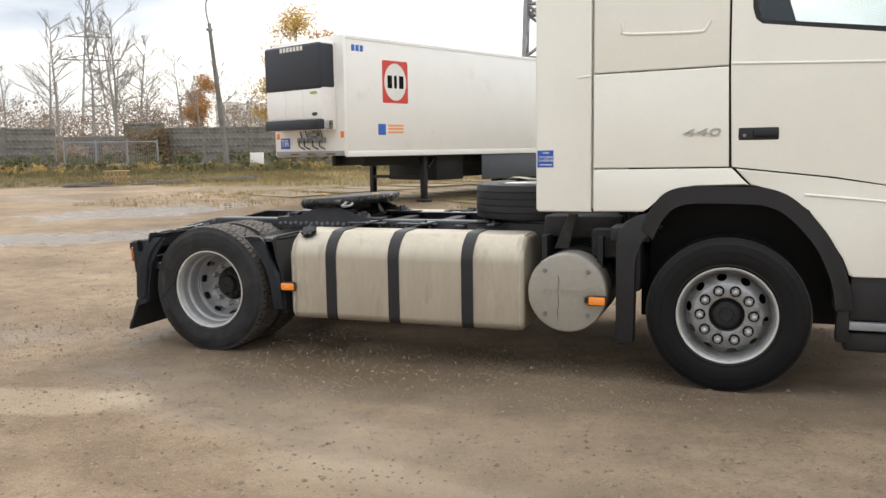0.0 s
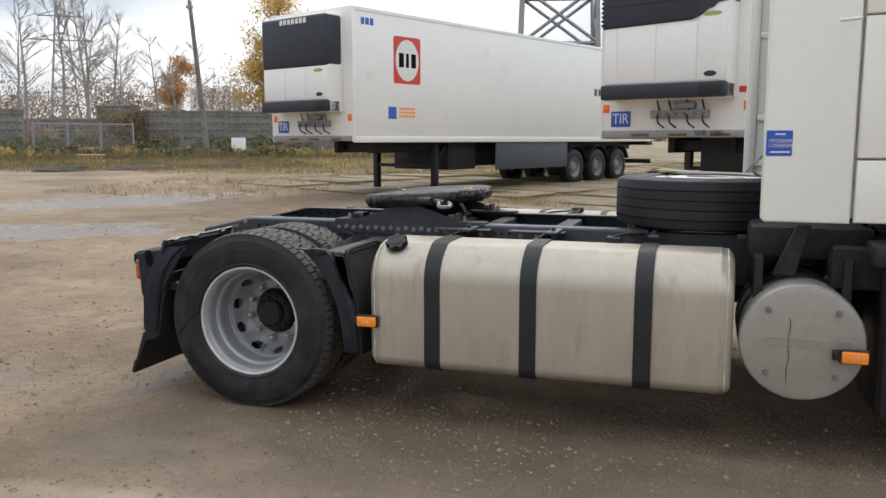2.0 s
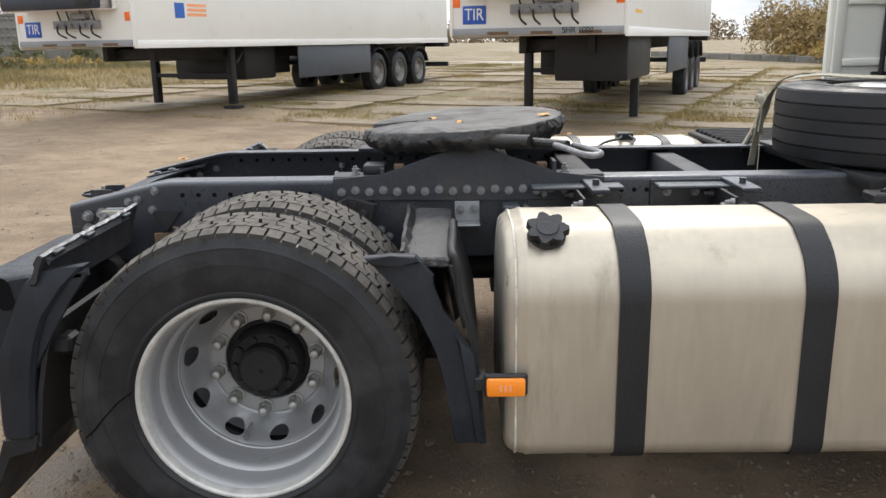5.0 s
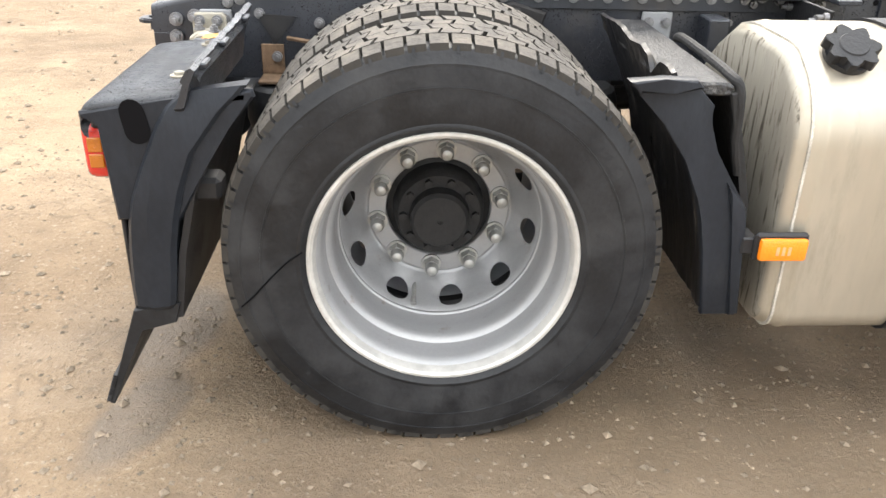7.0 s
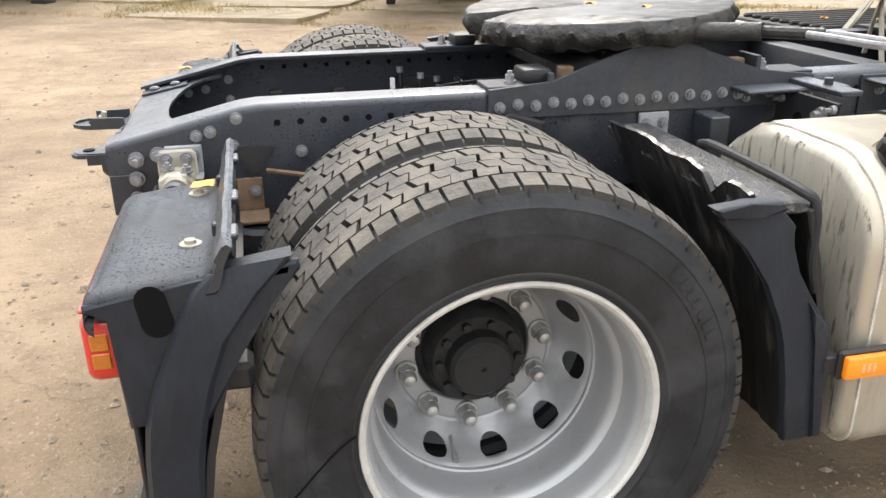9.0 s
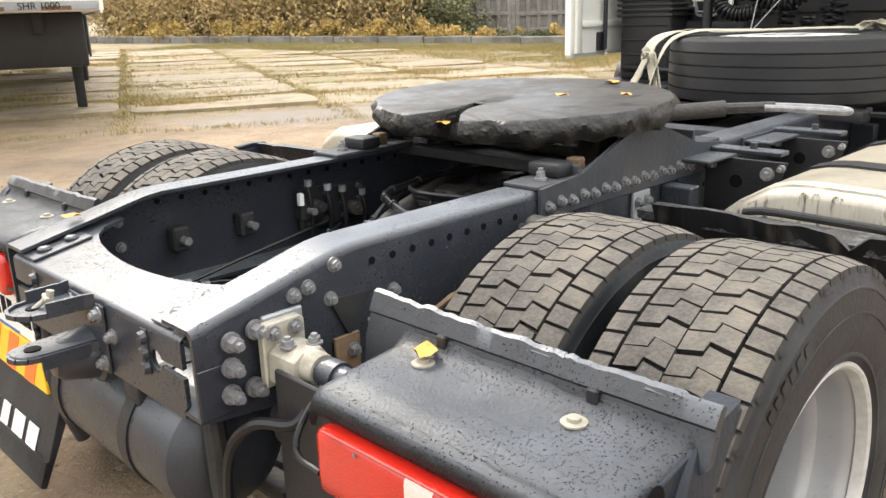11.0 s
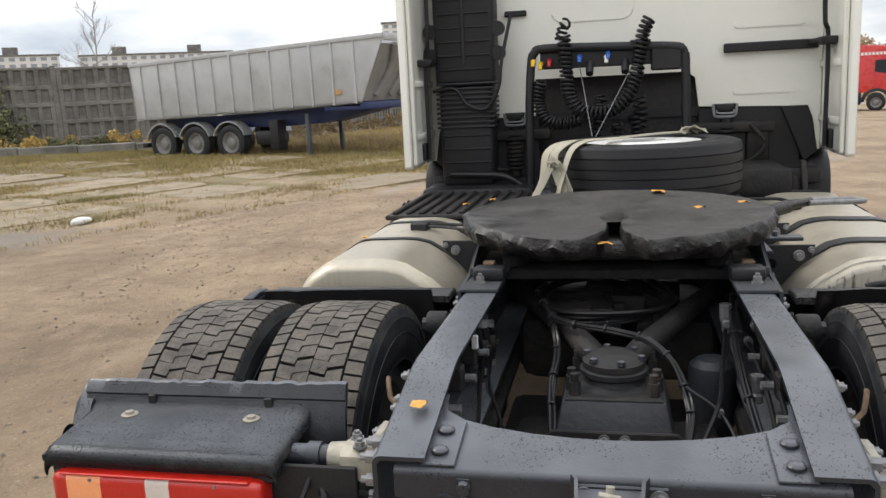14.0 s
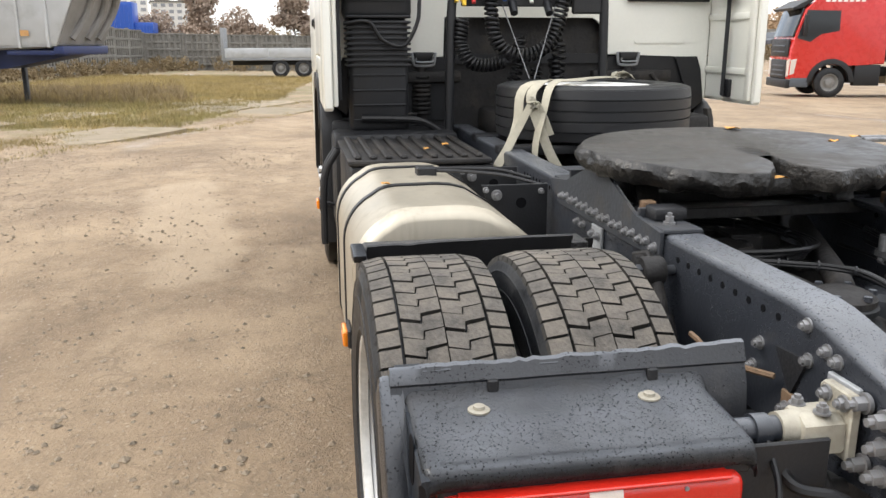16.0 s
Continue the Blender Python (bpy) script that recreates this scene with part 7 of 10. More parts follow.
cab_panel("sleeper_skirt", [(2.999, 1.132), (3.318, 1.132), (3.345, 1.155), (3.420, 1.238), (3.500, 1.285), (3.62, 1.300), (3.940, 1.300), (3.836, 1.405), (2.999, 1.401)])
cab_panel("locker_door", [(2.999, 1.409), (3.822, 1.413), (3.808, 2.013), (2.999, 2.000)])
cab_panel("sleeper_side", [(2.999, 2.007), (3.808, 2.020), (3.800, 3.60), (3.35, 3.66), (2.999, 3.50)])
cab_panel("door_lower", [(3.837, 1.415), (3.848, 1.412), (4.40, 1.352), (4.90, 1.262), (5.30, 1.262), (5.30, 2.115), (4.64, 2.165), (3.985, 2.242), (3.945, 2.275), (3.925, 2.34), (3.925, 3.05), (3.815, 3.05), (3.820, 2.02)])
cab_panel("door_frame", [(3.815, 3.055), (5.22, 3.055), (5.15, 3.30), (4.95, 3.66), (3.81, 3.62)])
cab_panel("front_skirt", [(3.955, 1.298), (4.06, 1.288), (4.17, 1.245), (4.28, 1.150), (4.390, 1.020), (4.470, 0.870), (4.505, 0.770), (4.53, 0.760), (5.33, 0.760), (5.33, 1.252), (4.90, 1.252), (4.40, 1.342), (3.860, 1.402)])
# pressed swage lines
for s in (-1, 1):
    for line, r, k in (([(3.172, 2.31), (3.178, 2.265), (3.215, 2.238), (3.62, 2.226), (3.672, 2.245), (3.70, 2.29)], 0.009, 4), ([(3.825, 2.030), (4.20, 2.016), (5.20, 1.985)], 0.008, 2),
                       ([(2.90, 1.985), (2.985, 1.992)], 0.006, 2), ([(4.25, 1.245), (4.60, 1.215), (5.10, 1.16)], 0.008, 2)):
        part("swage_line", tube(new_bm(), [(x, s * YS, z) for x, z in line], r, 8, k, curved=len(line) > 2), M_WHITE, cab)
    # window
    bm = new_bm()
    prism(bm, [(3.928, 2.340), (3.948, 2.276), (3.988, 2.244), (4.64, 2.168), (5.20, 2.12), (5.20, 2.148), (4.64, 2.196), (3.998, 2.272), (3.972, 2.292), (3.956, 2.345), (3.956, 3.05), (3.928, 3.05)], s * (YS - 0.048), s * (YS - 0.004), "y", 0.003, 1)
    part("window_seal", bm, M_BLACK, cab, "black rubber window seal")
    bm = new_bm()
    bx(bm, 3.94, 5.20, s * (YS - 0.034), s * (YS - 0.028), 2.10, 3.06)
    g = part("door_glass", bm, M_GLASS, cab, "clear side window", smooth=False)
    g.visible_shadow = False
    # handle
    bm = new_bm()
    bx(bm, 3.866, 4.105, s * (YS - 0.02), s * (YS + 0.004), 1.566, 1.652, 0.016, 3)
    h = part("door_handle", bm, M_BLACK, cab, "black recessed door handle")
    bm = new_bm()
    bx(bm, 3.955, 4.095, s * (YS + 0.002), s * (YS + 0.016), 1.590, 1.640, 0.010, 2)
    part("grip", bm, M_BLACK, h)
    bm = new_bm()
    cyl(bm, (3.905, s * YS, 1.600), (3.905, s * (YS + 0.008), 1.600), 0.010, seg=16)
    part("key_lock", bm, M_STEEL, h)
    # wheel arch
    bm = new_bm()
    outer = [(3.305, 1.02), (3.345, 1.125), (3.420, 1.230), (3.500, 1.277), (3.62, 1.294), (3.95, 1.290), (4.06, 1.280), (4.17, 1.236), (4.275, 1.145), (4.382, 1.015), (4.462, 0.865), (4.515, 0.700), (4.53, 0.56)]
    outer = [(p.x, p.z) for p in smooth_path([(x, 0, z) for x, z in outer], 4)]
    inner_o = [(x + (3.85 - x) * 0.135, 0.52 + (z - 0.52) * 0.865) for x, z in outer]
    prism(bm, outer + inner_o[::-1], s * (YS - 0.16), s * (YS + 0.012), "y", 0.010, 2)
    arch_ob = part("wheel_arch", bm, M_BLACK, cab, "black plastic wheel arch")
    leg = [(3.150, 0.28), (3.148, 0.92), (3.165, 1.00), (3.205, 1.065), (3.265, 1.105), (3.345, 1.128), (3.43, 1.03), (3.36, 1.005), (3.31, 0.96), (3.282, 0.90), (3.270, 0.82), (3.262, 0.28)]
    part("arch_leg", prism(new_bm(), leg, s * (YS - 0.13), s * (YS + 0.004), "y", 0.010, 2), M_BLACK, arch_ob)
    bm = new_bm()
    bx(bm, 3.10, 3.36, s * (YS - 0.45), s * (YS - 0.06), 0.93, 1.03, 0.02)
    bx(bm, 3.16, 3.19, s * (YS - 0.60), s * (YS - 0.10), 0.24, 0.95, 0.006)
    part("arch_flap", bm, M_BLACK, cab)
    bm = new_bm()
    bx(bm, 4.52, 5.30, s * (YS - 0.30), s * (YS - 0.03), 0.50, 0.76, 0.01)
    bx(bm, 4.45, 4.52, s * (YS - 0.10), s * (YS - 0.01), 0.36, 0.72, 0.012)
    bx(bm, 4.50, 5.20, s * (YS - 0.30), s * (YS - 0.06), 0.30, 0.42, 0.02)
    part("entry_step", bm, M_BLACK, cab)
    bm = new_bm()
    bx(bm, 4.52, 5.20, s * (YS - 0.16), s * (YS - 0.012), 0.440, 0.488, 0.006)
    part("step_tread", bm, M_GALV, cab)
# sticker, model number
for s in (-1,):
    bm = new_bm()
    bx(bm, 2.634, 2.740, -YS - 0.002, -YS, 1.418, 1.528)
    stk = part("sticker", bm, M_BLUE, cab, "blue square dealer sticker with white writing", smooth=False)
    up = Matrix.Rotation(radians(90), 4, "X")
    words("writing", "ГРУЗОВИКИ", 0.0165, M_WPAINT, stk, Matrix.Translation((2.691, -YS - 0.003, 1.482)) @ up @ Matrix.Diagonal((0.92, 1.25, 1, 1)))
    words("writing", "С ПРОБЕГОМ", 0.0165, M_WPAINT, stk, Matrix.Translation((2.691, -YS - 0.003, 1.461)) @ up @ Matrix.Diagonal((0.88, 1.25, 1, 1)))
    for z, w, h in ((1.512, 0.042, 0.006), (1.435, 0.080, 0.006)):
        bm = new_bm()
        bx(bm, 2.691 - w / 2, 2.691 + w / 2, -YS - 0.0035, -YS - 0.002, z - h / 2, z + h / 2)
        part("bar", bm, M_WPAINT, stk, smooth=False)
    sh = Matrix(((1, 0.32, 0, 0), (0, 1, 0, 0), (0, 0, 1, 0), (0, 0, 0, 1)))
    words("model_number", "440", 0.085, M_NUT, cab, Matrix.Translation((3.664, -YS - 0.004, 1.622)) @ up @ sh @ Matrix.Diagonal((1.75, 0.80, 1, 1)), "slanted grey metal model number", 0.006)

# back of the cab ---------------------------------------------------------------
bm = new_bm()
wall = [(1.212, 1.13), (1.195, 1.13), (1.165, 1.32), (1.135, 1.400), (0.52, 1.400), (0.52, 1.640), (-0.43, 1.640), (-0.48, 1.60), (-0.495, 1.415), (-1.135, 1.400), (-1.165, 1.32), (-1.195, 1.13), (-1.212, 1.13), (-1.212, 3.55), (1.212, 3.55)]
prism(bm, wall, 3.195, 3.215, "x", 0.004, 1)
backw = part("back_wall", bm, M_WHITE, cab, "cream pressed cab rear wall")
for y0, y1, z0, z1, r in ((-1.10, -0.70, 1.878, 1.918, 0.019), (-1.045, -0.70, 1.482, 1.518, 0.017), (-0.10, 0.40, 1.98, 2.60, 0.06), (-1.10, -0.70, 2.15, 2.7, 0.06)):
    ring = []
    for cy, cz, a0 in ((y1 - r, z1 - r, 0), (y0 + r, z1 - r, 90), (y0 + r, z0 + r, 180), (y1 - r, z0 + r, 270)):
        ring += arc(cy, cz, r, a0, a0 + 90, 5)
    bm = new_bm()
    prism(bm, ring, 3.188, 3.198, "x", 0.003, 1)
    part("pressing", bm, M_WHITE, backw, angle=20)
bm = new_bm()
bx(bm, 3.15, 3.19, -1.18, -0.64, 1.735, 1.79, 0.006, 1)
for y in (-0.70, -0.85, -1.0, -1.12):
    cyl(bm, (3.15, y, 1.762), (3.144, y, 1.762), 0.010, seg=8)
part("stay_bar", bm, M_BLACK, backw, "black bar bolted to the rear wall")
bm = new_bm()
bx(bm, 3.165, 3.195, 0.56, 0.70, 2.035, 2.07, 0.006, 1)
part("catch", bm, M_BLACK, backw)
for s in (-1, 1):
    # inner face and struts of the side deflectors
    bm = new_bm()
    bx(bm, 2.66, 3.19, s * (YS - 0.060), s * (YS - 0.052), 1.15, 3.3, 0.002, 1)
    liner = part("deflector_liner", bm, M_WHITE, cab)
    for z in (1.30, 1.62, 2.2):
        part("strut", bx(new_bm(), 2.70, 3.19, s * (YS - 0.078), s * (YS - 0.058), z, z + 0.04, 0.008, 2), M_WHITE, cab)
    part("liner_edge", bx(new_bm(), 2.645, 2.70, s * (YS - 0.078), s * (YS - 0.052), 1.15, 3.2, 0.01, 2), M_WHITE, cab)
    bm = new_bm()
    tube(bm, [(2.86, s * 1.14, 2.9), (2.86, s * 1.14, 1.95), (2.90, s * 1.172, 1.78), (2.90, s * 1.172, 1.17)], 0.013, 10, 4)
    bx(bm, 2.86, 2.94, s * (YS - 0.085), s * (YS - 0.060), 1.16, 1.27, 0.008)
    bx(bm, 2.84, 2.98, s * 1.13, s * (YS - 0.060), 1.745, 1.79, 0.008)
    bx(bm, 2.84, 3.18, s * 1.12, s * 1.15, 1.76, 1.785, 0.004)
    part("deflector_stay", bm, M_BLACK, cab, "black rod stay of the deflector")
    # bent bar catch under the rear wall
    bm = new_bm()
    tube(bm, [(3.15, s * 0.65 + y, z) for y, z in ((-0.070, 1.428), (-0.064, 1.372), (-0.046, 1.352), (0.046, 1.352), (0.064, 1.372), (0.070, 1.428))], 0.009, 8, 4)
    tube(bm, [(3.13, s * 0.65 + y, z) for y, z in ((-0.050, 1.395), (-0.044, 1.374), (0.044, 1.374), (0.050, 1.395))], 0.006, 8, 4)
    foot = part("cab_catch", bm, M_GALV, cab, "galvanised bent bar cab catch")
    part("catch_hook", prism(new_bm(), [(s * 0.65 + y, z) for y, z in ((-0.062, 1.430), (-0.050, 1.392), (-0.026, 1.380), (0.026, 1.380), (0.050, 1.392), (0.062, 1.430))], 3.135, 3.19, "x", 0.008, 2), M_BLACK, foot)
    bm = new_bm()
    cyl(bm, (3.18, s * 0.66, 1.02), (3.18, s * 0.66, 1.34), 0.035, seg=16)
    for k in range(9):
        lathe(bm, [(0.05, 1.06 + 0.027 * k), (0.058, 1.066 + 0.027 * k), (0.058, 1.074 + 0.027 * k), (0.05, 1.08 + 0.027 * k)], 20, pose(3.18, s * 0.66, 0, 90))
    bx(bm, 3.14, 3.22, s * 0.42, s * 0.95, 1.25, 1.32, 0.02)
    bx(bm, 3.16, 3.24, s * 0.78, s * 0.92, 1.05, 1.30, 0.03)
    tube(bm, [(3.13, s * 0.80, 1.30), (3.10, s * 0.88, 1.18), (3.12, s * 0.80, 1.08), (3.14, s * 0.70, 1.06)], 0.013, 8)
    part("cab_suspension", bm, M_DARK, cab, "black cab spring strut")
    # dark hanging arch liners
    bm = new_bm()
    prism(bm, [(3.20, 1.40), (3.20, 1.02), (3.25, 1.02), (3.29, 1.21), (4.35, 1.21), (4.35, 1.36)], s * 0.50, s * 1.10, "y", 0.01)
    prism(bm, [(s * 0.98, 1.40), (s * 1.135, 1.40), (s * 1.165, 1.32), (s * 1.195, 1.12), (s * 1.12, 1.06)], 3.18, 3.20, "x", 0.004, 1)
    bx(bm, 3.22, 3.30, s * 0.48, s * 1.18, 0.60, 1.05, 0.03)
    part("arch_liner", bm, M_BLACK, cab)
# dark engine bay behind the opening
bm = new_bm()
bx(bm, 3.26, 3.32, -0.60, 0.60, 0.55, 1.66, 0.02)
bx(bm, 2.90, 3.30, -0.40, 0.40, 0.62, 0.95, 0.06)
bx(bm, 2.75, 3.25, -0.33, 0.30, 0.95, 1.10, 0.04)
part("gearbox", bm, M_DARK, truck, "dark gearbox and engine bay behind the cab")

# air intake duct
bm = new_bm()
bx(bm, 2.98, 3.19, 0.745, 1.135, 1.62, 3.3, 0.035, 3)
bx(bm, 2.96, 3.18, 0.770, 1.110, 0.98, 1.62, 0.03, 3)
duct = part("air_intake", bm, M_BLACK, truck, "tall ribbed black air intake duct")
for k in range(10):
    z = 1.36 + 0.030 * k
    part("bellow_fold", bx(new_bm(), 2.945, 3.19, 0.755, 1.125, z - 0.008, z + 0.008, 0.006, 2), M_BLACK, duct)
bm = new_bm()
for k in range(8):
    z = 1.72 + 0.085 * k
    bx(bm, 2.970, 2.984, 0.775, 1.105, z - 0.006, z + 0.006, 0.004, 1)
for k in range(4):
    z = 1.05 + 0.085 * k
    bx(bm, 2.952, 2.964, 0.785, 1.095, z - 0.006, z + 0.006, 0.004, 1)
bx(bm, 2.968, 2.982, 0.93, 0.955, 1.75, 3.2, 0.005, 1)
for z in (1.81, 1.96):
    for y in (0.725, 1.155):
        cyl(bm, (2.99, y, z), (3.04, y, z), 0.045, seg=16)
part("ribs", bm, M_BLACK, duct)
bm = new_bm()
tube(bm, [(2.94, 1.14, 1.59), (2.93, 1.00, 1.60), (2.92, 0.92, 1.50), (2.92, 0.80, 1.47), (2.93, 0.72, 1.60), (2.95, 0.70, 1.75), (3.0, 0.64, 2.03)], 0.011, 8)
part("hose", bm, M_HOSE, duct)
bm = new_bm()
tube(bm, [(2.93, 1.05, 1.06), (2.92, 0.85, 1.055), (2.92, 0.70, 1.04), (2.93, 0.58, 0.97)], 0.022, 10)
part("hose", bm, M_HOSE, duct)

# hoop with air and electric couplings
bm = new_bm()
tube(bm, [(2.93, 0.535, 0.90), (2.93, 0.530, 1.45), (2.95, 0.515, 1.72), (2.95, 0.495, 1.790), (2.95, 0.43, 1.815), (2.95, 0.05, 1.805), (2.95, -0.33, 1.785), (2.95, -0.385, 1.755), (2.95, -0.40, 1.69), (2.94, -0.405, 1.30), (2.94, -0.405, 1.00)], 0.027, 12, 5)
hoop = part("coupling_hoop", bm, M_BLACK, truck, "black bent tube hoop carrying coiled lines")
bm = new_bm()
bx(bm, 2.955, 2.975, -0.30, 0.46, 1.690, 1.790, 0.006, 1)
bx(bm, 2.93, 2.96, -0.38, -0.20, 1.650, 1.80, 0.01, 1)
bx(bm, 2.925, 2.96, -0.20, -0.08, 1.80, 1.835, 0.004, 1)
bx(bm, 2.925, 2.96, 0.24, 0.33, 1.795, 1.825, 0.004, 1)
part("coupling_panel", bm, M_BLACK, hoop)
for y, z, m in ((0.50, 1.745, M_YEL), (0.455, 1.725, M_YEL), (0.40, 1.74, M_REDP), (0.22, 1.755, M_BLUEP), (0.06, 1.745, M_PLATE), (0.05, 1.765, M_BLUEP)):
    bm = new_bm()
    cyl(bm, (2.95, y, z), (2.90, y, z - 0.01), 0.017, 0.013, seg=12)
    cyl(bm, (2.905, y, z - 0.005), (2.895, y, z - 0.035), 0.012, seg=10)
    part("coupling_head", bm, m, hoop)
for y in (0.16, 0.30, -0.05):
    bm = new_bm()
    cyl(bm, (2.96, y, 1.715), (2.90, y, 1.650), 0.026, 0.022, seg=14)
    part("socket", bm, M_BLACK, hoop)


def helix(path, r, turns, wire, n_per=14, seg=6):
    """A coiled line along a path."""
    pts = smooth_path(path, 10)
    ln = [0.0]
    for a, b in zip(pts, pts[1:]):
        ln.append(ln[-1] + (b - a).length)
    total = int(turns * n_per)
    out = []
    for i in range(total + 1):
        d = ln[-1] * i / total
        k = 0
        while k < len(ln) - 2 and ln[k + 1] < d:
            k += 1
        f = (d - ln[k]) / max(1e-6, ln[k + 1] - ln[k])
        p = pts[k].lerp(pts[k + 1], f)
        t = (pts[min(k + 1, len(pts) - 1)] - pts[max(k - 1, 0)]).normalized()
        s = t.cross(Vector((1, 0.15, 0.1))).normalized()
        u = s.cross(t)
        a = 2 * math.pi * i / n_per
        out.append(p + (s * math.cos(a) + u * math.sin(a)) * r)
    bm = new_bm()
    tube(bm, out, wire, seg, curved=False)
    return bm


X0 = 2.90
part("coiled_line", helix([(X0, 0.31, 1.88), (X0, 0.30, 1.70), (X0 - 0.02, 0.28, 1.52), (X0 - 0.03, 0.20, 1.43), (X0 - 0.03, 0.06, 1.42), (X0 - 0.02, -0.06, 1.50), (X0, -0.12, 1.66), (X0, -0.15, 1.85), (X0, -0.19, 1.95)], 0.034, 46, 0.0095), M_HOSE, hoop, "black coiled air line")
part("coiled_line", helix([(X0 + 0.02, 0.46, 1.62), (X0 + 0.02, 0.47, 1.48), (X0, 0.42, 1.38), (X0, 0.32, 1.36), (X0 - 0.01, 0.22, 1.38)], 0.033, 20, 0.0095), M_HOSE, hoop, "black coiled air line")
part("coiled_line", helix([(X0 + 0.05, -0.10, 1.40), (X0 + 0.05, -0.12, 1.22), (X0 + 0.05, -0.05, 1.10), (X0 + 0.04, 0.05, 1.12)], 0.030, 14, 0.009), M_HOSE, hoop, "black coiled electric line")
part("coiled_line", helix([(X0 + 0.06, 0.0, 1.34), (X0 + 0.06, 0.02, 1.15), (X0 + 0.05, 0.10, 1.06), (X0 + 0.05, 0.25, 1.10)], 0.030, 16, 0.009), M_HOSE, hoop, "black coiled electric line")
part("coiled_line", helix([(X0, 0.33, 1.86), (X0 - 0.02, 0.31, 1.93), (X0, 0.29, 1.96)], 0.028, 4, 0.0085), M_HOSE, hoop, "black coiled air line")
part("coiled_line", helix([(X0 + 0.08, 0.10, 1.52), (X0 + 0.08, 0.11, 1.36), (X0 + 0.08, 0.16, 1.22), (X0 + 0.07, 0.24, 1.16)], 0.034, 12, 0.008), M_HOSE, hoop, "black coiled electric line")
part("coiled_line", helix([(X0 + 0.07, -0.13, 1.50), (X0 + 0.07, -0.14, 1.36), (X0 + 0.07, -0.10, 1.22), (X0 + 0.06, -0.02, 1.16)], 0.036, 11, 0.008), M_HOSE, hoop, "black coiled electric line")
for a, b, r in (((X0 + 0.05, 0.22, 1.70), (2.62, 0.14, 1.29), 0.0032), ((X0 + 0.05, -0.10, 1.70), (2.60, 0.12, 1.29), 0.0032)):
    bm = new_bm()
    tube(bm, [a, Vector(a).lerp(Vector(b), 0.5), b], r, 6, curved=False)
    part("tether", bm, M_STEEL, hoop, "thin grey tether")

# wheel chassis behind the cab: bridge that carries the spare wheel
bm = new_bm()
bx(bm, 2.00, 2.10, -0.62, 0.46, 0.955, 0.998, 0.006)
bx(bm, 2.55, 2.65, -0.62, 0.46, 0.955, 0.998, 0.006)
part("wheel_carrier", bm, M_BLACK, truck)

# spare wheel lying on the frame -------------------------------------------------
spare = thing("spare_wheel", pose(2.39, -0.140, 0.998) @ Matrix.Diagonal((1.03, 1.03, 1.0, 1)), "spare truck wheel lying flat on the frame behind the cab", "wheel")
half = 0.140
bm = tyre_body(new_bm(), half, False)
t = part("tyre", bm, M_RUBBER, spare, "worn black tyre")
t.matrix_basis = pose(0, 0, half * 1.02, -90)
t2 = part("tread", rib_tread(half), M_BLACK, spare, "worn dark tread ribs")
t2.matrix_basis = pose(0, 0, half * 1.02, -90)
bm = new_bm()
lathe(bm, [(0.303, 0.255), (0.296, 0.262), (0.285, 0.256), (0.270, 0.235), (0.262, 0.215), (0.235, 0.235), (0.20, 0.262), (0.19, 0.268), (0.115, 0.268), (0.112, 0.20)], 64, pose(0, 0, 0.01, 90))
part("rim", bm, M_TRAILER_DOOR, spare, "white painted rim")
bm = new_bm()
for i in range(6):
    a = 2 * math.pi * i / 6 + 0.4
    tube(bm, [(0.10 * math.cos(a), 0.10 * math.sin(a), 0.02), (0.25 * math.cos(a), 0.25 * math.sin(a), 0.02)], 0.012, 6, curved=False)
part("rim_back", bm, M_DARK, spare)


def ribbon(bm, pts, w, across, th=0.003, n=6):
    """A flat woven band along a path."""
    p = smooth_path(pts, n)
    rows = []
    for i, q in enumerate(p):
        d = (p[min(i + 1, len(p) - 1)] - p[max(i - 1, 0)]).normalized()
        side = Vector(across(i / (len(p) - 1)))
        side = (side - d * side.dot(d)).normalized() * (w / 2)
        up = d.cross(side).normalized() * (th / 2)
        rows.append([bm.verts.new(q + v) for v in (-side - up, side - up, side + up, -side + up)])
    for a, b in zip(rows, rows[1:]):
        for j in range(4):
            bm.faces.new((a[j], a[(j + 1) % 4], b[(j + 1) % 4], b[j]))
    bm.faces.new(rows[0])
    bm.faces.new(rows[-1][::-1])


bm = new_bm()
ribbon(bm, [(1.92, 0.505, 0.895), (1.96, 0.420, 1.015), (2.00, 0.374, 1.118), (2.03, 0.352, 1.250), (2.10, 0.267, 1.298), (2.26, 0.08, 1.296), (2.44, -0.10, 1.298), (2.58, -0.26, 1.300), (2.68, -0.40, 1.296)], 0.046, lambda t: (0.6, 0.8 - 0.3 * t, 0.1))
ribbon(bm, [(1.93, 0.306, 0.905), (1.94, 0.296, 1.030), (1.95, 0.262, 1.162), (2.00, 0.222, 1.268), (2.10, 0.150, 1.304), (2.22, 0.04, 1.302), (2.30, -0.06, 1.300)], 0.040, lambda t: (0.9 - 0.6 * t, 0.4 + 0.4 * t, 0.15))
ribbon(bm, [(1.90, 0.150, 0.830), (1.93, 0.223, 0.961), (1.95, 0.278, 1.096), (1.975, 0.312, 1.200), (2.01, 0.300, 1.262), (2.08, 0.220, 1.306), (2.18, 0.14, 1.300)], 0.046, lambda t: (0.35, 0.9, 0.3 - 0.5 * t))
ribbon(bm, [(1.92, 0.490, 0.915), (1.96, 0.385, 1.08), (1.965, 0.335, 1.17), (1.975, 0.300, 1.21), (1.95, 0.262, 1.15), (1.93, 0.226, 1.057)], 0.036, lambda t: (0.2 + 0.6 * t, 0.8, 0.3))
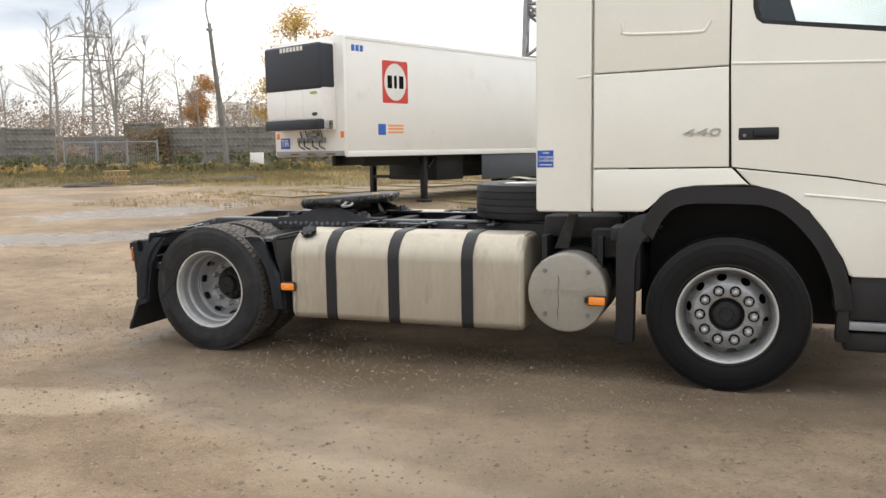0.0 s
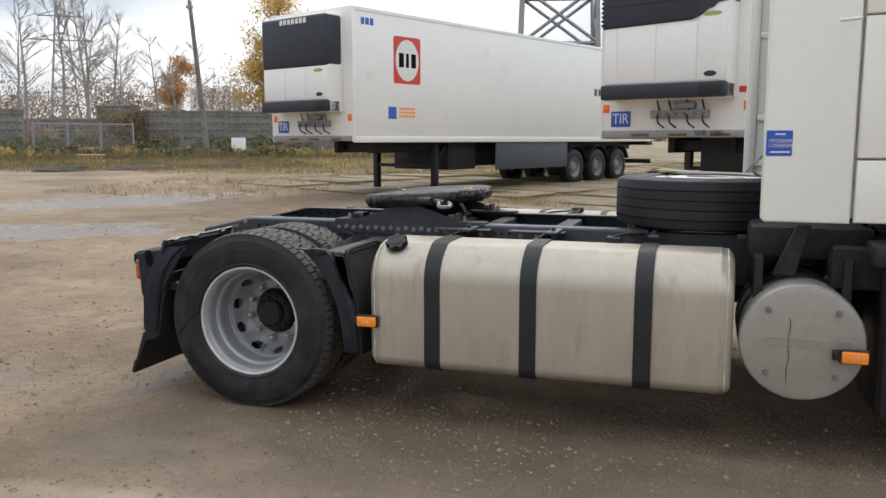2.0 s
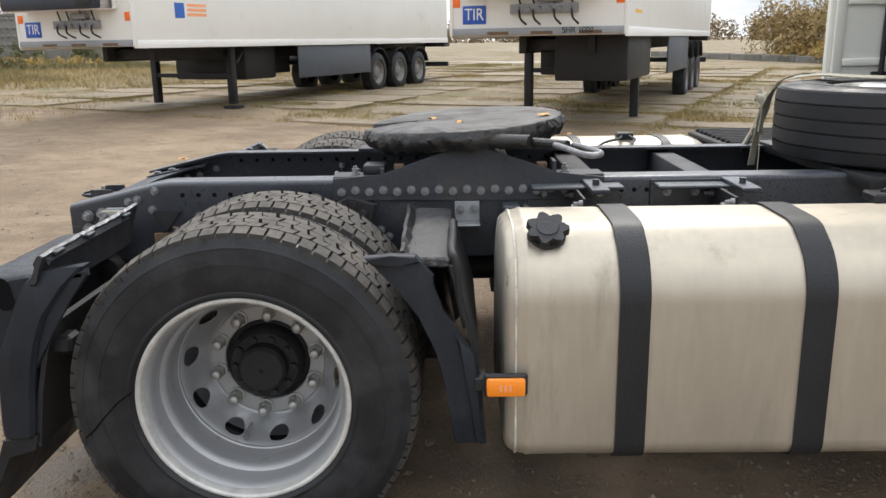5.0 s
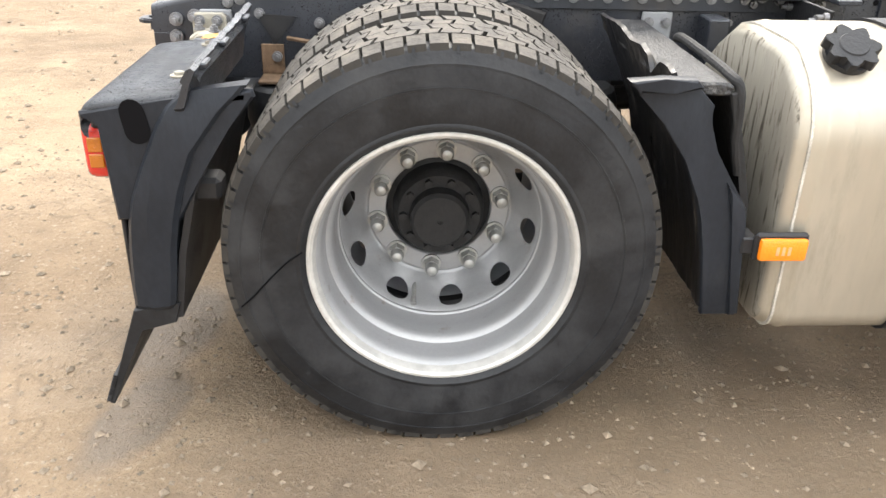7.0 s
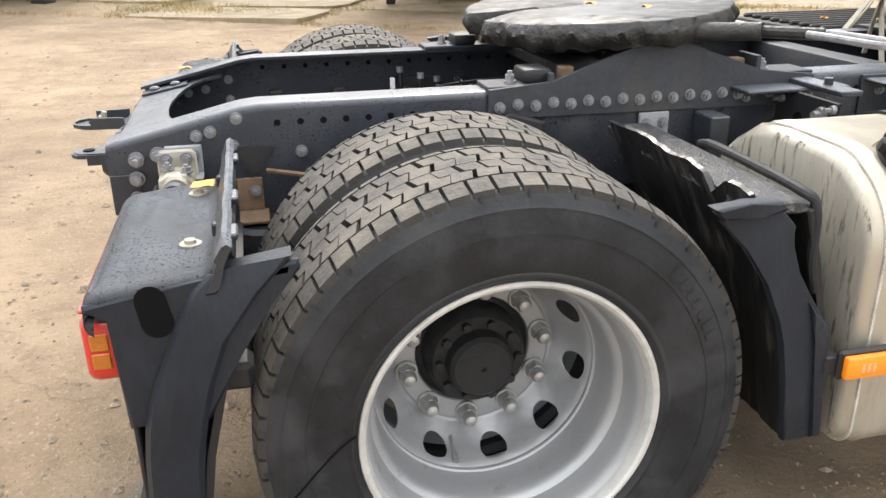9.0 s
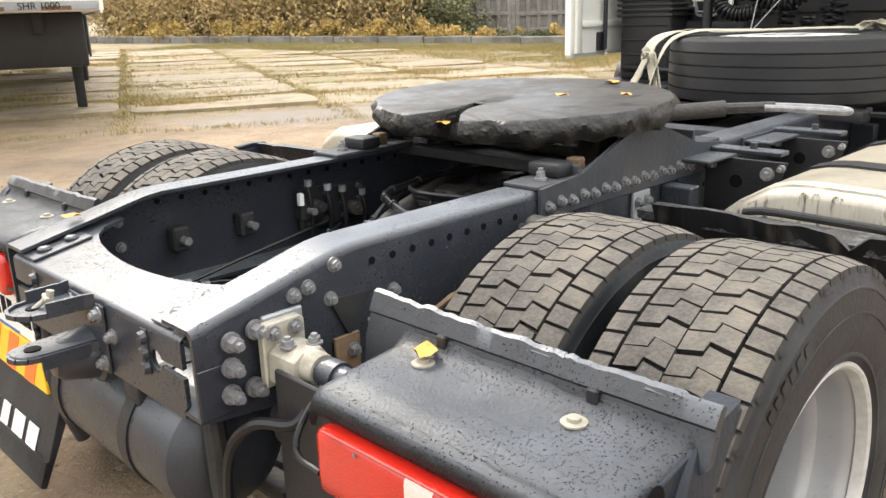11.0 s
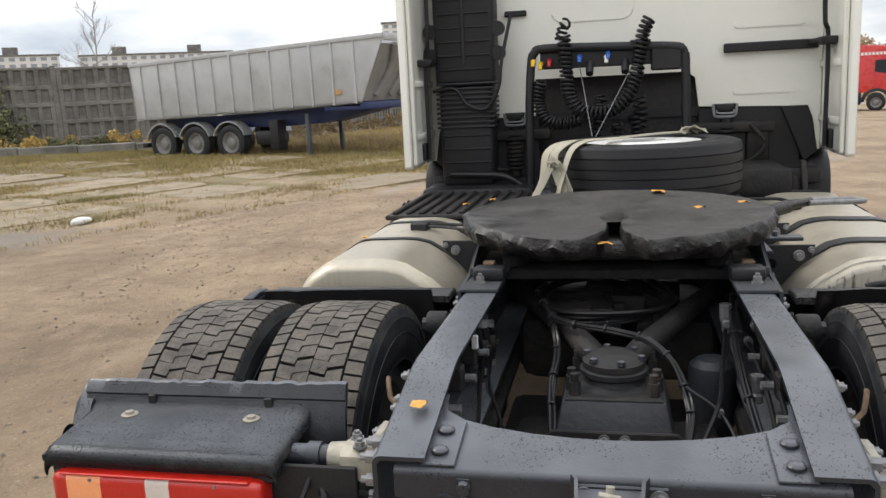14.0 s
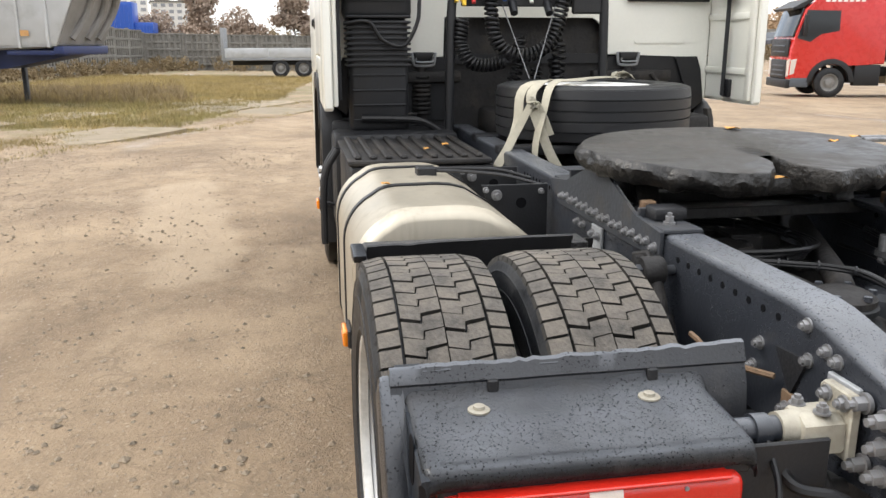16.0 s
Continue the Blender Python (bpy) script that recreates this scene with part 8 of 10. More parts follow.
for k in range(5):
    a = 1.25 * k
    ribbon(bm, [(1.955, 0.335 - 0.012 * k, 1.235 - 0.016 * k), (1.945 + 0.010 * math.cos(a), 0.312 + 0.022 * math.sin(a), 1.205 + 0.012 * math.cos(a)), (1.965, 0.290 + 0.006 * k, 1.165 + 0.014 * k)], 0.030, lambda t, a=a: (math.sin(a), math.cos(a), 0.6 - t))
for k in range(3):
    a = 1.4 * k
    ribbon(bm, [(2.62 + 0.02 * k, -0.36, 1.296), (2.66 + 0.03 * math.cos(a), -0.41 + 0.03 * math.sin(a), 1.322), (2.70, -0.46 - 0.02 * k, 1.296)], 0.038, lambda t, a=a: (math.sin(a), math.cos(a), 0.5 - t))
solo("lashing_strap", bm, M_WEB, "grey woven lashing strap knotted over the spare wheel", "strap")

# fallen leaves on the lorry
def leaf(x, y, z, turn, size=0.03):
    bm = new_bm()
    k = 9
    pts = []
    for i in range(k):
        a = 2 * math.pi * i / k
        r = size * (0.75 + 0.35 * ((i * 7) % 4) / 3)
        pts.append(bm.verts.new((r * math.cos(a), r * math.sin(a) * 0.8, 0.004 * math.sin(3 * a) + 0.005)))
    bm.faces.new(pts)
    bmesh.ops.solidify(bm, geom=list(bm.faces), thickness=0.001)
    ob = solo("fallen_leaf", bm, M_LEAF, "dry orange autumn leaf", "leaf", "leaves on the lorry")
    ob.matrix_basis = pose(x, y, z, 4, 3, turn)


leaf(0.95, -0.16, 1.179, 20, 0.032)
leaf(0.52, -0.27, 1.180, 80, 0.022)
leaf(0.62, -0.42, 1.180, 50, 0.02)
leaf(-0.557, -0.79, 0.884, 10, 0.03)
leaf(-0.655, 0.395, 0.951, 130, 0.026)
leaf(1.226, 1.10, 0.964, 30, 0.02)
leaf(2.10, 0.80, 0.982, 60, 0.022)
leaf(2.27, 0.68, 0.982, 160, 0.025)
leaf(0.33, 0.03, 1.10, 40, 0.03)
# ---- parked trailers ----
def far_wheel(parent, x, y, z, s, r=0.50, w=0.32, name="wheel"):
    """A trailer wheel; s is the side to which its disc looks."""
    bm = new_bm()
    lathe(bm, [(r * 0.58, -w * 0.42), (r * 0.68, -w * 0.5), (r * 0.90, -w * 0.47), (r * 0.985, -w * 0.40), (r, -w * 0.3), (r, w * 0.3), (r * 0.985, w * 0.4), (r * 0.58, w * 0.5)], 32)
    wh = part(name, bm, M_RUBBER, parent, "dusty black trailer wheel")
    wh.matrix_basis = pose(x, y, z, 0, 0, 0 if s < 0 else 180)
    bm = new_bm()
    lathe(bm, [(r * 0.60, -w * 0.43), (r * 0.57, -w * 0.44), (r * 0.52, -w * 0.30), (r * 0.44, -w * 0.12), (r * 0.30, -w * 0.16), (r * 0.26, -w * 0.30), (r * 0.14, -w * 0.36), (0.0001, -w * 0.36)], 28)
    part("rim", bm, M_RIM_T, wh, "dusty grey rim")
    return wh


def lattice_strip(bm, a, b, w=0.06):
    a, b = Vector(a), Vector(b)
    cyl(bm, a, b, w, seg=4)


def bars(parent, m, n, w, h, gap, material, label="", name="bar"):
    """A row of plain bars that stands for a maker's name."""
    for k in range(n):
        bm = new_bm()
        y = (k - (n - 1) / 2) * (w + gap)
        bx(bm, -0.004, 0.004, y - w / 2, y + w / 2, -h / 2, h / 2)
        ob = part(name, bm, material, parent, label, smooth=False)
        ob.matrix_basis = m


def reefer(m, label, variant, drop=0.0):
    """Refrigerated semi-trailer: front face at x = 0, body towards -x; drop lengthens what stands on the ground."""
    tr = thing("reefer_trailer", m, label, "trailer", "refrigerated trailers")
    L, W, Z0, Z1 = 13.5, 1.28, 1.25, 3.97
    bm = new_bm()
    bx(bm, -L, 0, -W, W, Z0, Z1, 0.03, 2)
    box = part("body", bm, M_TRAILER, tr, "white insulated box body")
    bm = new_bm()
    for y in (-W, W):
        bx(bm, -0.06, 0.012, y - 0.03, y + 0.03, Z0, Z1 - 0.03, 0.01)
        bx(bm, -L, 0, y - 0.012, y + 0.012, Z0 - 0.03, Z0 + 0.10, 0.005)
        bx(bm, -L, 0, y - 0.012, y + 0.012, Z1 - 0.09, Z1 - 0.01, 0.005)
    part("edge_trim", bm, M_TRAILER_DOOR, box)
    # cooling unit
    bm = new_bm()
    bx(bm, 0.0, 0.42, -1.05, 1.02, 1.84, 3.82, 0.04)
    unit = part("cooling_unit", bm, M_TRAILER_DOOR, tr, "white cooling unit on the front wall")
    zd = 2.76 if variant == "round" else 2.98
    bm = new_bm()
    if variant == "lined":
        prism(bm, [(-1.06, zd), (0.42, zd + 0.03)] + [(p.x, p.y) for p in smooth_path([(0.42, zd + 0.03, 0), (0.62, zd + 0.10, 0), (0.78, zd + 0.24, 0), (1.03, zd + 0.28, 0)], 4)][1:] + [(1.03, 3.80), (-1.06, 3.80)], 0.02, 0.455, "x", 0.04, 3)
    else:
        bx(bm, 0.02, 0.455, -1.06, 1.03, zd, 3.80, 0.07, 3)
    grille = part("grille", bm, M_NAVY, unit, "dark blue grille")
    if variant == "lined":
        for k in range(5):
            bm = new_bm()
            z = 3.32 + 0.11 * k
            bx(bm, 0.452, 0.462, -0.95, 0.92, z, z + 0.02, 0.003, 1)
            part("louvre", bm, M_BLACK, grille)
        for k in range(11):
            bm = new_bm()
            bx(bm, 0.36, 0.47, -1.075, -1.05, 3.02 + 0.07 * k, 3.06 + 0.07 * k, 0.004, 1)
            part("fin", bm, M_BLACK, grille)
    else:
        bars(grille, pose(0.458, 0.0, 3.70), 7, 0.085, 0.10, 0.04, M_PLATE)
    ys = (-1.03, -0.80, -0.13, 0.54, 1.00) if variant == "lined" else (-1.03, -0.32, 0.34, 1.00)
    for a, b in zip(ys, ys[1:]):
        bm = new_bm()
        bx(bm, 0.40, 0.435, a + 0.006, b - 0.006, 2.10, (zd + 0.27 if variant == "lined" and a > 0.5 else zd) - 0.005, 0.012, 2)
        part("panel_door", bm, M_TRAILER_DOOR, unit)
    bm = new_bm()
    bx(bm, 0.10, 0.50, -1.05, 1.02, 1.85, 2.085, 0.03, 2)
    part("bumper_strip", bm, M_NAVY, unit, "dark lower strip")
    bm = new_bm()
    bx(bm, 0.50, 0.512, 0.62, 0.95, 1.90, 2.05, 0.006)
    part("control_panel", bm, M_BLACK, unit)
    bm = new_bm()
    prism(bm, [(0.76 + 0.10 * math.cos(2 * math.pi * k / 24), 2.20 + 0.042 * math.sin(2 * math.pi * k / 24)) for k in range(24)], 0.434, 0.440, "x")
    part("badge", bm, M_NAVY, unit)
    bm = new_bm()
    prism(bm, [(0.76 + 0.15 * math.cos(2 * math.pi * k / 24), zd + 0.10 + 0.035 * math.sin(2 * math.pi * k / 24)) for k in range(24)] if variant == "lined" else [(0.74 + 0.14 * math.cos(2 * math.pi * k / 24), zd - 0.08 + 0.035 * math.sin(2 * math.pi * k / 24)) for k in range(24)], 0.434, 0.440, "x")
    part("badge", bm, M_BADGE, unit, "small olive green oval badge")
    # couplings below
    bm = new_bm()
    bx(bm, 0.0, 0.10, -0.35, 0.62, 1.55, 1.68, 0.01)
    for k in range(6):
        y = -0.22 + 0.15 * k
        cyl(bm, (0.10, y, 1.62), (0.16, y, 1.60), 0.032, seg=10)
    bx(bm, 0.0, 0.12, 0.05, 0.40, 1.70, 1.80, 0.02)
    part("coupling_panel", bm, M_GALV, tr, "grey panel of line couplings")
    for y in (-0.20, 0.0, 0.30, 0.55):
        bm = new_bm()
        tube(bm, [(0.15, y, 1.60), (0.17, y + 0.03, 1.48), (0.05, y + 0.08, 1.40)], 0.016, 6)
        part("hose", bm, M_HOSE, tr)
        bm = new_bm()
        tube(bm, [(0.06, y, 1.66), (0.08, y - 0.04, 1.84)], 0.014, 6)
        part("hose", bm, M_HOSE, tr)
    bm = new_bm()
    bx(bm, 0.0, 0.03, -W + 0.02, W - 0.02, 1.26, 1.36, 0.006)
    part("rub_rail", bm, M_GALV, tr, "rust-stained rub rail")
    for y in (-0.55, 0.1, 0.8):
        part("rust_stain", bx(new_bm(), 0.03, 0.032, y - 0.16, y + 0.16, 1.26, 1.31), M_RUST, tr)
    # TIR plate
    bm = new_bm()
    bx(bm, 0.0, 0.012, -1.10, -0.74, 1.42, 1.68, 0.006)
    tir = part("customs_plate", bm, M_BLUE, tr, "blue customs plate with white letters")
    words("writing", "TIR", 0.24, M_WPAINT, tir, Matrix.Translation((0.014, -0.92, 1.55)) @ Matrix.Rotation(radians(90), 4, "Z") @ Matrix.Rotation(radians(90), 4, "X") @ Matrix.Diagonal((0.85, 1, 1, 1)))
    for y in (-1.2, 1.2):
        bm = new_bm()
        bx(bm, 0.0, 0.01, y - 0.06, y + 0.06, 1.66, 1.80, 0.005)
        part("reflector", bm, M_CHEV_O, tr)
    # side graphics on y > 0
    if variant == "lined":
        words("writing", "SHR 1000", 0.11, M_INK, tr, Matrix.Translation((0.036, 0.62, 1.31)) @ Matrix.Rotation(radians(90), 4, "Z") @ Matrix.Rotation(radians(90), 4, "X"))
        bm = new_bm()
        bx(bm, -1.75, -0.28, W, W + 0.004, 2.10, 2.42)
        g = part("side_band", bm, M_SKIRT, tr, "grey band with white bars", smooth=False)
        for k in range(11):
            bm = new_bm()
            bx(bm, -1.64 + 0.115 * k, -1.57 + 0.115 * k, W + 0.004, W + 0.006, 2.19, 2.33)
            part("bar", bm, M_WPAINT, g, smooth=False)
        bm = new_bm()
        prism(bm, [(-0.30, 3.9), (-0.95, 3.9), (-0.25, 3.25)], W, W + 0.004, "y")
        part("red_flash", bm, M_LOGO_RED, tr, smooth=False)
        bm = new_bm()
        bx(bm, 0.0, 0.012, 1.06, 1.24, 1.93, 2.02)
        part("red_tag", bm, M_LOGO_RED, tr, smooth=False)
        bm = new_bm()
        bx(bm, -1.30, -0.75, W, W + 0.004, 1.55, 1.60)
        part("reflector", bm, M_CHEV_Y, tr, smooth=False)
    else:
        bm = new_bm()
        prism(bm, arc(-1.27, 3.43, 0.05, 0, 90, 4) + arc(-2.03, 3.43, 0.05, 90, 180, 4) + arc(-2.03, 2.53, 0.05, 180, 270, 4) + arc(-1.27, 2.53, 0.05, 270, 360, 4), W, W + 0.004, "y")
        lg = part("logo_field", bm, M_LOGO_RED, tr, "red square with white oval", smooth=False)
        bm = new_bm()
        prism(bm, [(-1.65 + 0.37 * math.cos(2 * math.pi * k / 32), 2.98 + 0.44 * math.sin(2 * math.pi * k / 32)) for k in range(32)], W + 0.004, W + 0.008, "y")
        part("oval", bm, M_PLATE, lg, smooth=False)
        for c, w in ((-1.85, 0.15), (-1.65, 0.09), (-1.46, 0.15)):
            bm = new_bm()
            bx(bm, c - w / 2, c + w / 2, W + 0.008, W + 0.011, 2.83, 3.13)
            part("bar", bm, M_INK, lg, smooth=False)
        bm = new_bm()
        bx(bm, -1.30, -1.05, W, W + 0.004, 1.72, 1.98)
        part("label_blue", bm, M_BLUEP, tr, smooth=False)
        for z in (1.76, 1.84, 1.92):
            bm = new_bm()
            bx(bm, -1.90, -1.38, W, W + 0.004, z, z + 0.05)
            part("label_bar", bm, M_AMBER, tr, smooth=False)
        for k in range(8):
            bm = new_bm()
            bx(bm, -11.6 + 0.24 * k, -11.44 + 0.24 * k, W, W + 0.004, 2.55, 2.75)
            part("label_bar", bm, M_SKIRT, tr, smooth=False)
        for k in range(3):
            bm = new_bm()
            bx(bm, -0.62 + 0.13 * k, -0.52 + 0.13 * k, W, W + 0.004, 3.62, 3.76)
            part("label_bar", bm, M_BLUEP, tr, smooth=False)
    # chassis below
    bm = new_bm()
    for y in (-0.55, 0.55):
        bx(bm, -L + 0.2, -1.2, y - 0.06, y + 0.06, 0.98, 1.25, 0.01)
    bx(bm, -3.4, -1.4, -0.62, 0.62, 1.02, 1.20, 0.02)
    part("frame", bm, M_BLACK, tr, "black trailer frame")
    for y in (-0.95, 0.95):
        bm = new_bm()
        bx(bm, -3.02, -2.88, y - 0.07, y + 0.07, 0.10 - drop, 1.2, 0.01)
        bx(bm, -3.10, -2.80, y - 0.14, y + 0.14, -drop, 0.07 - drop, 0.01)
        part("landing_leg", bm, M_BLACK, tr, "black landing leg")
    bm = new_bm()
    bx(bm, -2.95, -2.90, -0.9, 0.9, 0.62, 0.70)
    tube(bm, [(-3.0, 1.05, 0.9), (-3.4, 0.9, 1.1)], 0.03, 6, curved=False)
    part("leg_brace", bm, M_BLACK, tr)
    if variant == "lined":
        part("locker", bx(new_bm(), -3.6, -1.3, -0.05, 1.10, 0.55, 1.245, 0.03), M_BLACK, tr, "black locker under the body")
    for y in (-1.22, 1.22):
        bm = new_bm()
        bx(bm, -8.4, -5.0, y - 0.02, y + 0.02, 0.52, 1.22, 0.02)
        part("side_skirt", bm, M_SKIRT, tr, "slate grey side skirt")
    bm = new_bm()
    bx(bm, -4.6, -3.5, -0.9, 0.9, 0.55, 1.2, 0.04)
    part("pallet_box", bm, M_BLACK, tr)
    for x in (-8.9, -10.2, -11.5):
        for s in (-1, 1):
            far_wheel(tr, x, s * 1.05, 0.5 - drop, s)
            bm = new_bm()
            prism(bm, arc(x, 0.5, 0.62, 20, 160, 10) + arc(x, 0.5, 0.60, 160, 20, 10), s * 0.88, s * 1.24, "y")
            part("mudguard", bm, M_BLACK, tr)
    bm = new_bm()
    bx(bm, -L - 0.25, -L - 0.15, -1.2, 1.2, 0.50, 0.64, 0.01)
    bx(bm, -L - 0.25, -L + 0.2, -1.24, 1.24, 1.10, 1.22, 0.01)
    part("rear_bumper", bm, M_BLACK, tr)
    return tr


reefer(yard(-5.816, 10.875, -111.9), "white refrigerated trailer with red square logo, on landing legs", "round")
reefer(yard(1.763, 8.715, -111.4, 0.234), "white refrigerated trailer with louvred dark unit and grey side band", "lined", 0.234)


def tipper():
    tr = thing("tipper_trailer", yard(21.4, 6.05, -104, -0.06), "grey ribbed aluminium tipper trailer on blue frame, on the grass", "trailer")
    bm = new_bm()
    W = 1.24
    prism(bm, [(-9.58, 1.34), (-9.68, 3.12), (-0.02, 3.42), (-0.85, 1.62), (-4.0, 1.50)], -W, -W + 0.06, "y", 0.01)
    prism(bm, [(-9.58, 1.34), (-9.68, 3.12), (-0.02, 3.42), (-0.85, 1.62), (-4.0, 1.50)], W - 0.06, W, "y", 0.01)
    prism(bm, [(-9.58, 1.34), (-9.53, 1.40), (-4.0, 1.56), (-0.90, 1.68), (-0.85, 1.62), (-4.0, 1.50)], -W, W, "y")
    prism(bm, [(-9.68, 3.12), (-9.58, 1.34), (-9.53, 1.34), (-9.63, 3.12)], -W, W, "y")
    tub = part("tub", bm, M_TIPPER, tr, "dented grey aluminium tub")
    bm = new_bm()
    prism(bm, [(-0.80, 1.64), (-0.10, 3.20), (-0.20, 3.20), (-0.90, 1.64)], -W + 0.03, W - 0.03, "y")
    for y in (-0.6, 0.2, 0.8):
        tube(bm, [(-0.02, y, 3.2), (-0.35, y + 0.2, 2.5), (-0.70, y - 0.1, 1.8)], 0.10, 8)
    part("front_sheet", bm, M_TARP, tr, "crumpled grey tarpaulin front")
    bm = new_bm()
    prism(bm, [(-9.69, 3.06), (-0.04, 3.36), (-0.02, 3.48), (-9.69, 3.18)], -W - 0.04, -W + 0.02, "y", 0.01)
    prism(bm, [(-9.69, 3.06), (-0.04, 3.36), (-0.02, 3.48), (-9.69, 3.18)], W - 0.02, W + 0.04, "y", 0.01)
    bx(bm, -0.12, 0.05, -W, W, 3.28, 3.48, 0.02)
    part("top_rail", bm, M_TIPPER, tub)
    for k in range(12):
        x = -9.18 + 0.742 * k
        z0 = 1.36 + 0.026 * (x + 9.58)
        z1 = 3.10 + 0.029 * (x + 9.58)
        if x > -0.7:
            continue
        for y in (-W, W):
            bm = new_bm()
            bx(bm, x - 0.035, x + 0.035, y - 0.05, y + 0.05, z0, z1, 0.012, 1)
            part("rib", bm, M_TIPPER, tub)
    bm = new_bm()
    bx(bm, -1.70, -1.48, -W - 0.056, -W - 0.05, 1.86, 2.0)
    part("orange_tag", bm, M_AUTUMN, tub, smooth=False)
    bm = new_bm()
    prism(bm, [(-9.0, 1.00), (-9.0, 1.32), (-4.0, 1.46), (-0.75, 1.60), (-0.75, 1.42), (-1.2, 1.32), (-2.6, 1.05), (-4.0, 0.98)], -0.55, 0.55, "y", 0.01)
    bx(bm, -2.2, -0.70, -1.15, 1.15, 1.40, 1.52, 0.02)
    bx(bm, -0.95, -0.68, -1.2, 1.2, 1.42, 1.62, 0.03)
    part("frame", bm, M_BLUEFRAME, tr, "dark blue trailer frame")
    for y in (-0.9, 0.9):
        bm = new_bm()
        bx(bm, -3.05, -2.93, y - 0.06, y + 0.06, 0.0, 1.35, 0.01)
        part("landing_leg", bm, M_SKIRT, tr)
        bm = new_bm()
        prism(bm, [(-3.15, 1.28), (-2.9, 1.52), (-2.6, 1.30)], y * 0.555, y * 0.575, "y")
        part("warning_triangle", bm, M_AUTUMN, tr)
    bm = new_bm()
    bx(bm, -4.25, -3.95, -1.15, -0.7, 0.30, 1.20, 0.02)
    bx(bm, -4.9, -3.9, -1.10, -0.7, 0.45, 0.90, 0.12)
    part("side_locker", bm, M_BLACK, tr)
    for x in (-8.62, -7.22, -5.80):
        for s in (-1, 1):
            far_wheel(tr, x, s * 1.02, 0.55, s, 0.55)
            bm = new_bm()
            prism(bm, arc(x, 0.55, 0.68, 20, 160, 12) + arc(x, 0.55, 0.63, 160, 20, 12), s * 0.80, s * 1.22, "y")
            part("mudguard", bm, M_GALV, tr)
    bm = new_bm()
    bx(bm, -9.5, -9.3, -1.2, 1.2, 0.45, 0.60, 0.01)
    part("rear_bumper", bm, M_BLACK, tr)


tipper()


def red_truck(m, end, label, stripe):
    tr = thing("red_truck", m, label, "truck", "red trucks across the yard")
    bm = new_bm()
    side = [(0.0, 0.62), (-0.01, 1.6), (-0.10, 2.05), (-0.36, 2.95), (-0.75, 3.25), (-1.0, 3.65), (-2.9, 3.80), (-3.08, 3.75), (-3.10, 1.12), (-2.20, 1.12)] + [(-1.38 - 0.72 * math.cos(radians(a)), 0.52 + 0.68 * math.sin(radians(a))) for a in range(50, 171, 12)] + [(-0.64, 0.62)]
    prism(bm, side, -1.22, 1.22, "y", 0.04)
    cabr = part("cab", bm, M_REDCAB, tr, "glossy red cab")
    for s in (-1, 1):
        bm = new_bm()
        prism(bm, [(-0.16, 1.98), (-0.42, 2.90), (-1.50, 2.88), (-1.52, 2.22), (-0.95, 2.12), (-0.60, 1.86)], s * 1.222, s * 1.232, "y", 0.002, 1)
        part("side_window", bm, M_WINDOW, cabr, smooth=False)
        bm = new_bm()
        bx(bm, -0.42, -0.30, s * 1.28, s * 1.45, 2.05, 2.75, 0.03)
        part("mirror", bm, M_BLACK, cabr)
        for k in range(7):
            bm = new_bm()
            bx(bm, -2.25 + 0.19 * k, -2.11 + 0.19 * k, s * 1.222, s * 1.228, 3.16, 3.32)
            part("bar", bm, M_WPAINT, cabr, smooth=False)
        bm = new_bm()
        bx(bm, -3.0, -2.16, s * 0.9, s * 1.2, 0.4, 1.10, 0.02)
        part("mudguard", bm, M_BLACK, tr)
        part("step", bx(new_bm(), -0.66, -0.06, s * 1.16, s * 1.235, 0.34, 0.66, 0.03), M_SKIRT, cabr)
        crease = [(-0.66, 1.14), (-2.40, 1.60), (-2.40, 1.63), (-0.66, 1.18)]
        part("side_crease", prism(new_bm(), crease, s * 1.219, s * 1.226, "y"), M_REDCAB, cabr)
        bm = new_bm()
        prism(bm, arc(-1.38, 0.52, 0.78, 0, 180, 14) + arc(-1.38, 0.52, 0.62, 180, 0, 14), s * 1.10, s * 1.25, "y", 0.01)
        part("wheel_arch", bm, M_BLACK, cabr)
        far_wheel(tr, -1.38, s * 1.05, 0.5, s)
        far_wheel(tr, -5.4, s * 1.0, 0.5, s)
        bm = new_bm()
        prism(bm, [(s * 0.96, 0.66), (s * 1.16, 0.72), (s * 1.20, 1.30), (s * 0.92, 1.24)], -0.04, 0.03, "x", 0.01, 1)
        part("headlamp", bm, M_CLEAR, cabr)
        part("corner_lamp", prism(new_bm(), [(-0.02, 0.74), (-0.16, 0.80), (-0.22, 1.30), (-0.02, 1.26)], s * 1.2215, s * 1.23, "y", 0.003, 1), M_CLEAR, cabr)
        bm = new_bm()
        bx(bm, -4.7, -3.4, s * 0.6, s * 1.2, 0.4, 1.0, 0.08)
        part("fuel_tank", bm, M_ALU, tr)
    bm = new_bm()
    prism(bm, [(-0.07, 2.02), (-0.35, 2.95), (-0.30, 2.97), (-0.02, 2.04)], -1.12, 1.12, "y", 0.01)
    part("windscreen", bm, M_WINDOW, cabr)
    bm = new_bm()
    bx(bm, -0.02, 0.05, -1.0, 1.0, 1.36, 1.96, 0.02)
    bx(bm, -0.02, 0.05, -0.88, 0.88, 0.62, 1.26, 0.03)
    bx(bm, -0.10, 0.08, -1.2, 1.2, 0.30, 0.60, 0.04)
    gr = part("grille", bm, M_BLACK, cabr)
    for z in (0.70, 0.86, 1.02, 1.50, 1.70):
        bm = new_bm()
        bx(bm, 0.045, 0.07, -0.70, 0.70, z, z + 0.05, 0.01)
        part("grille_bar", bm, M_SKIRT, gr)
    bm = new_bm()
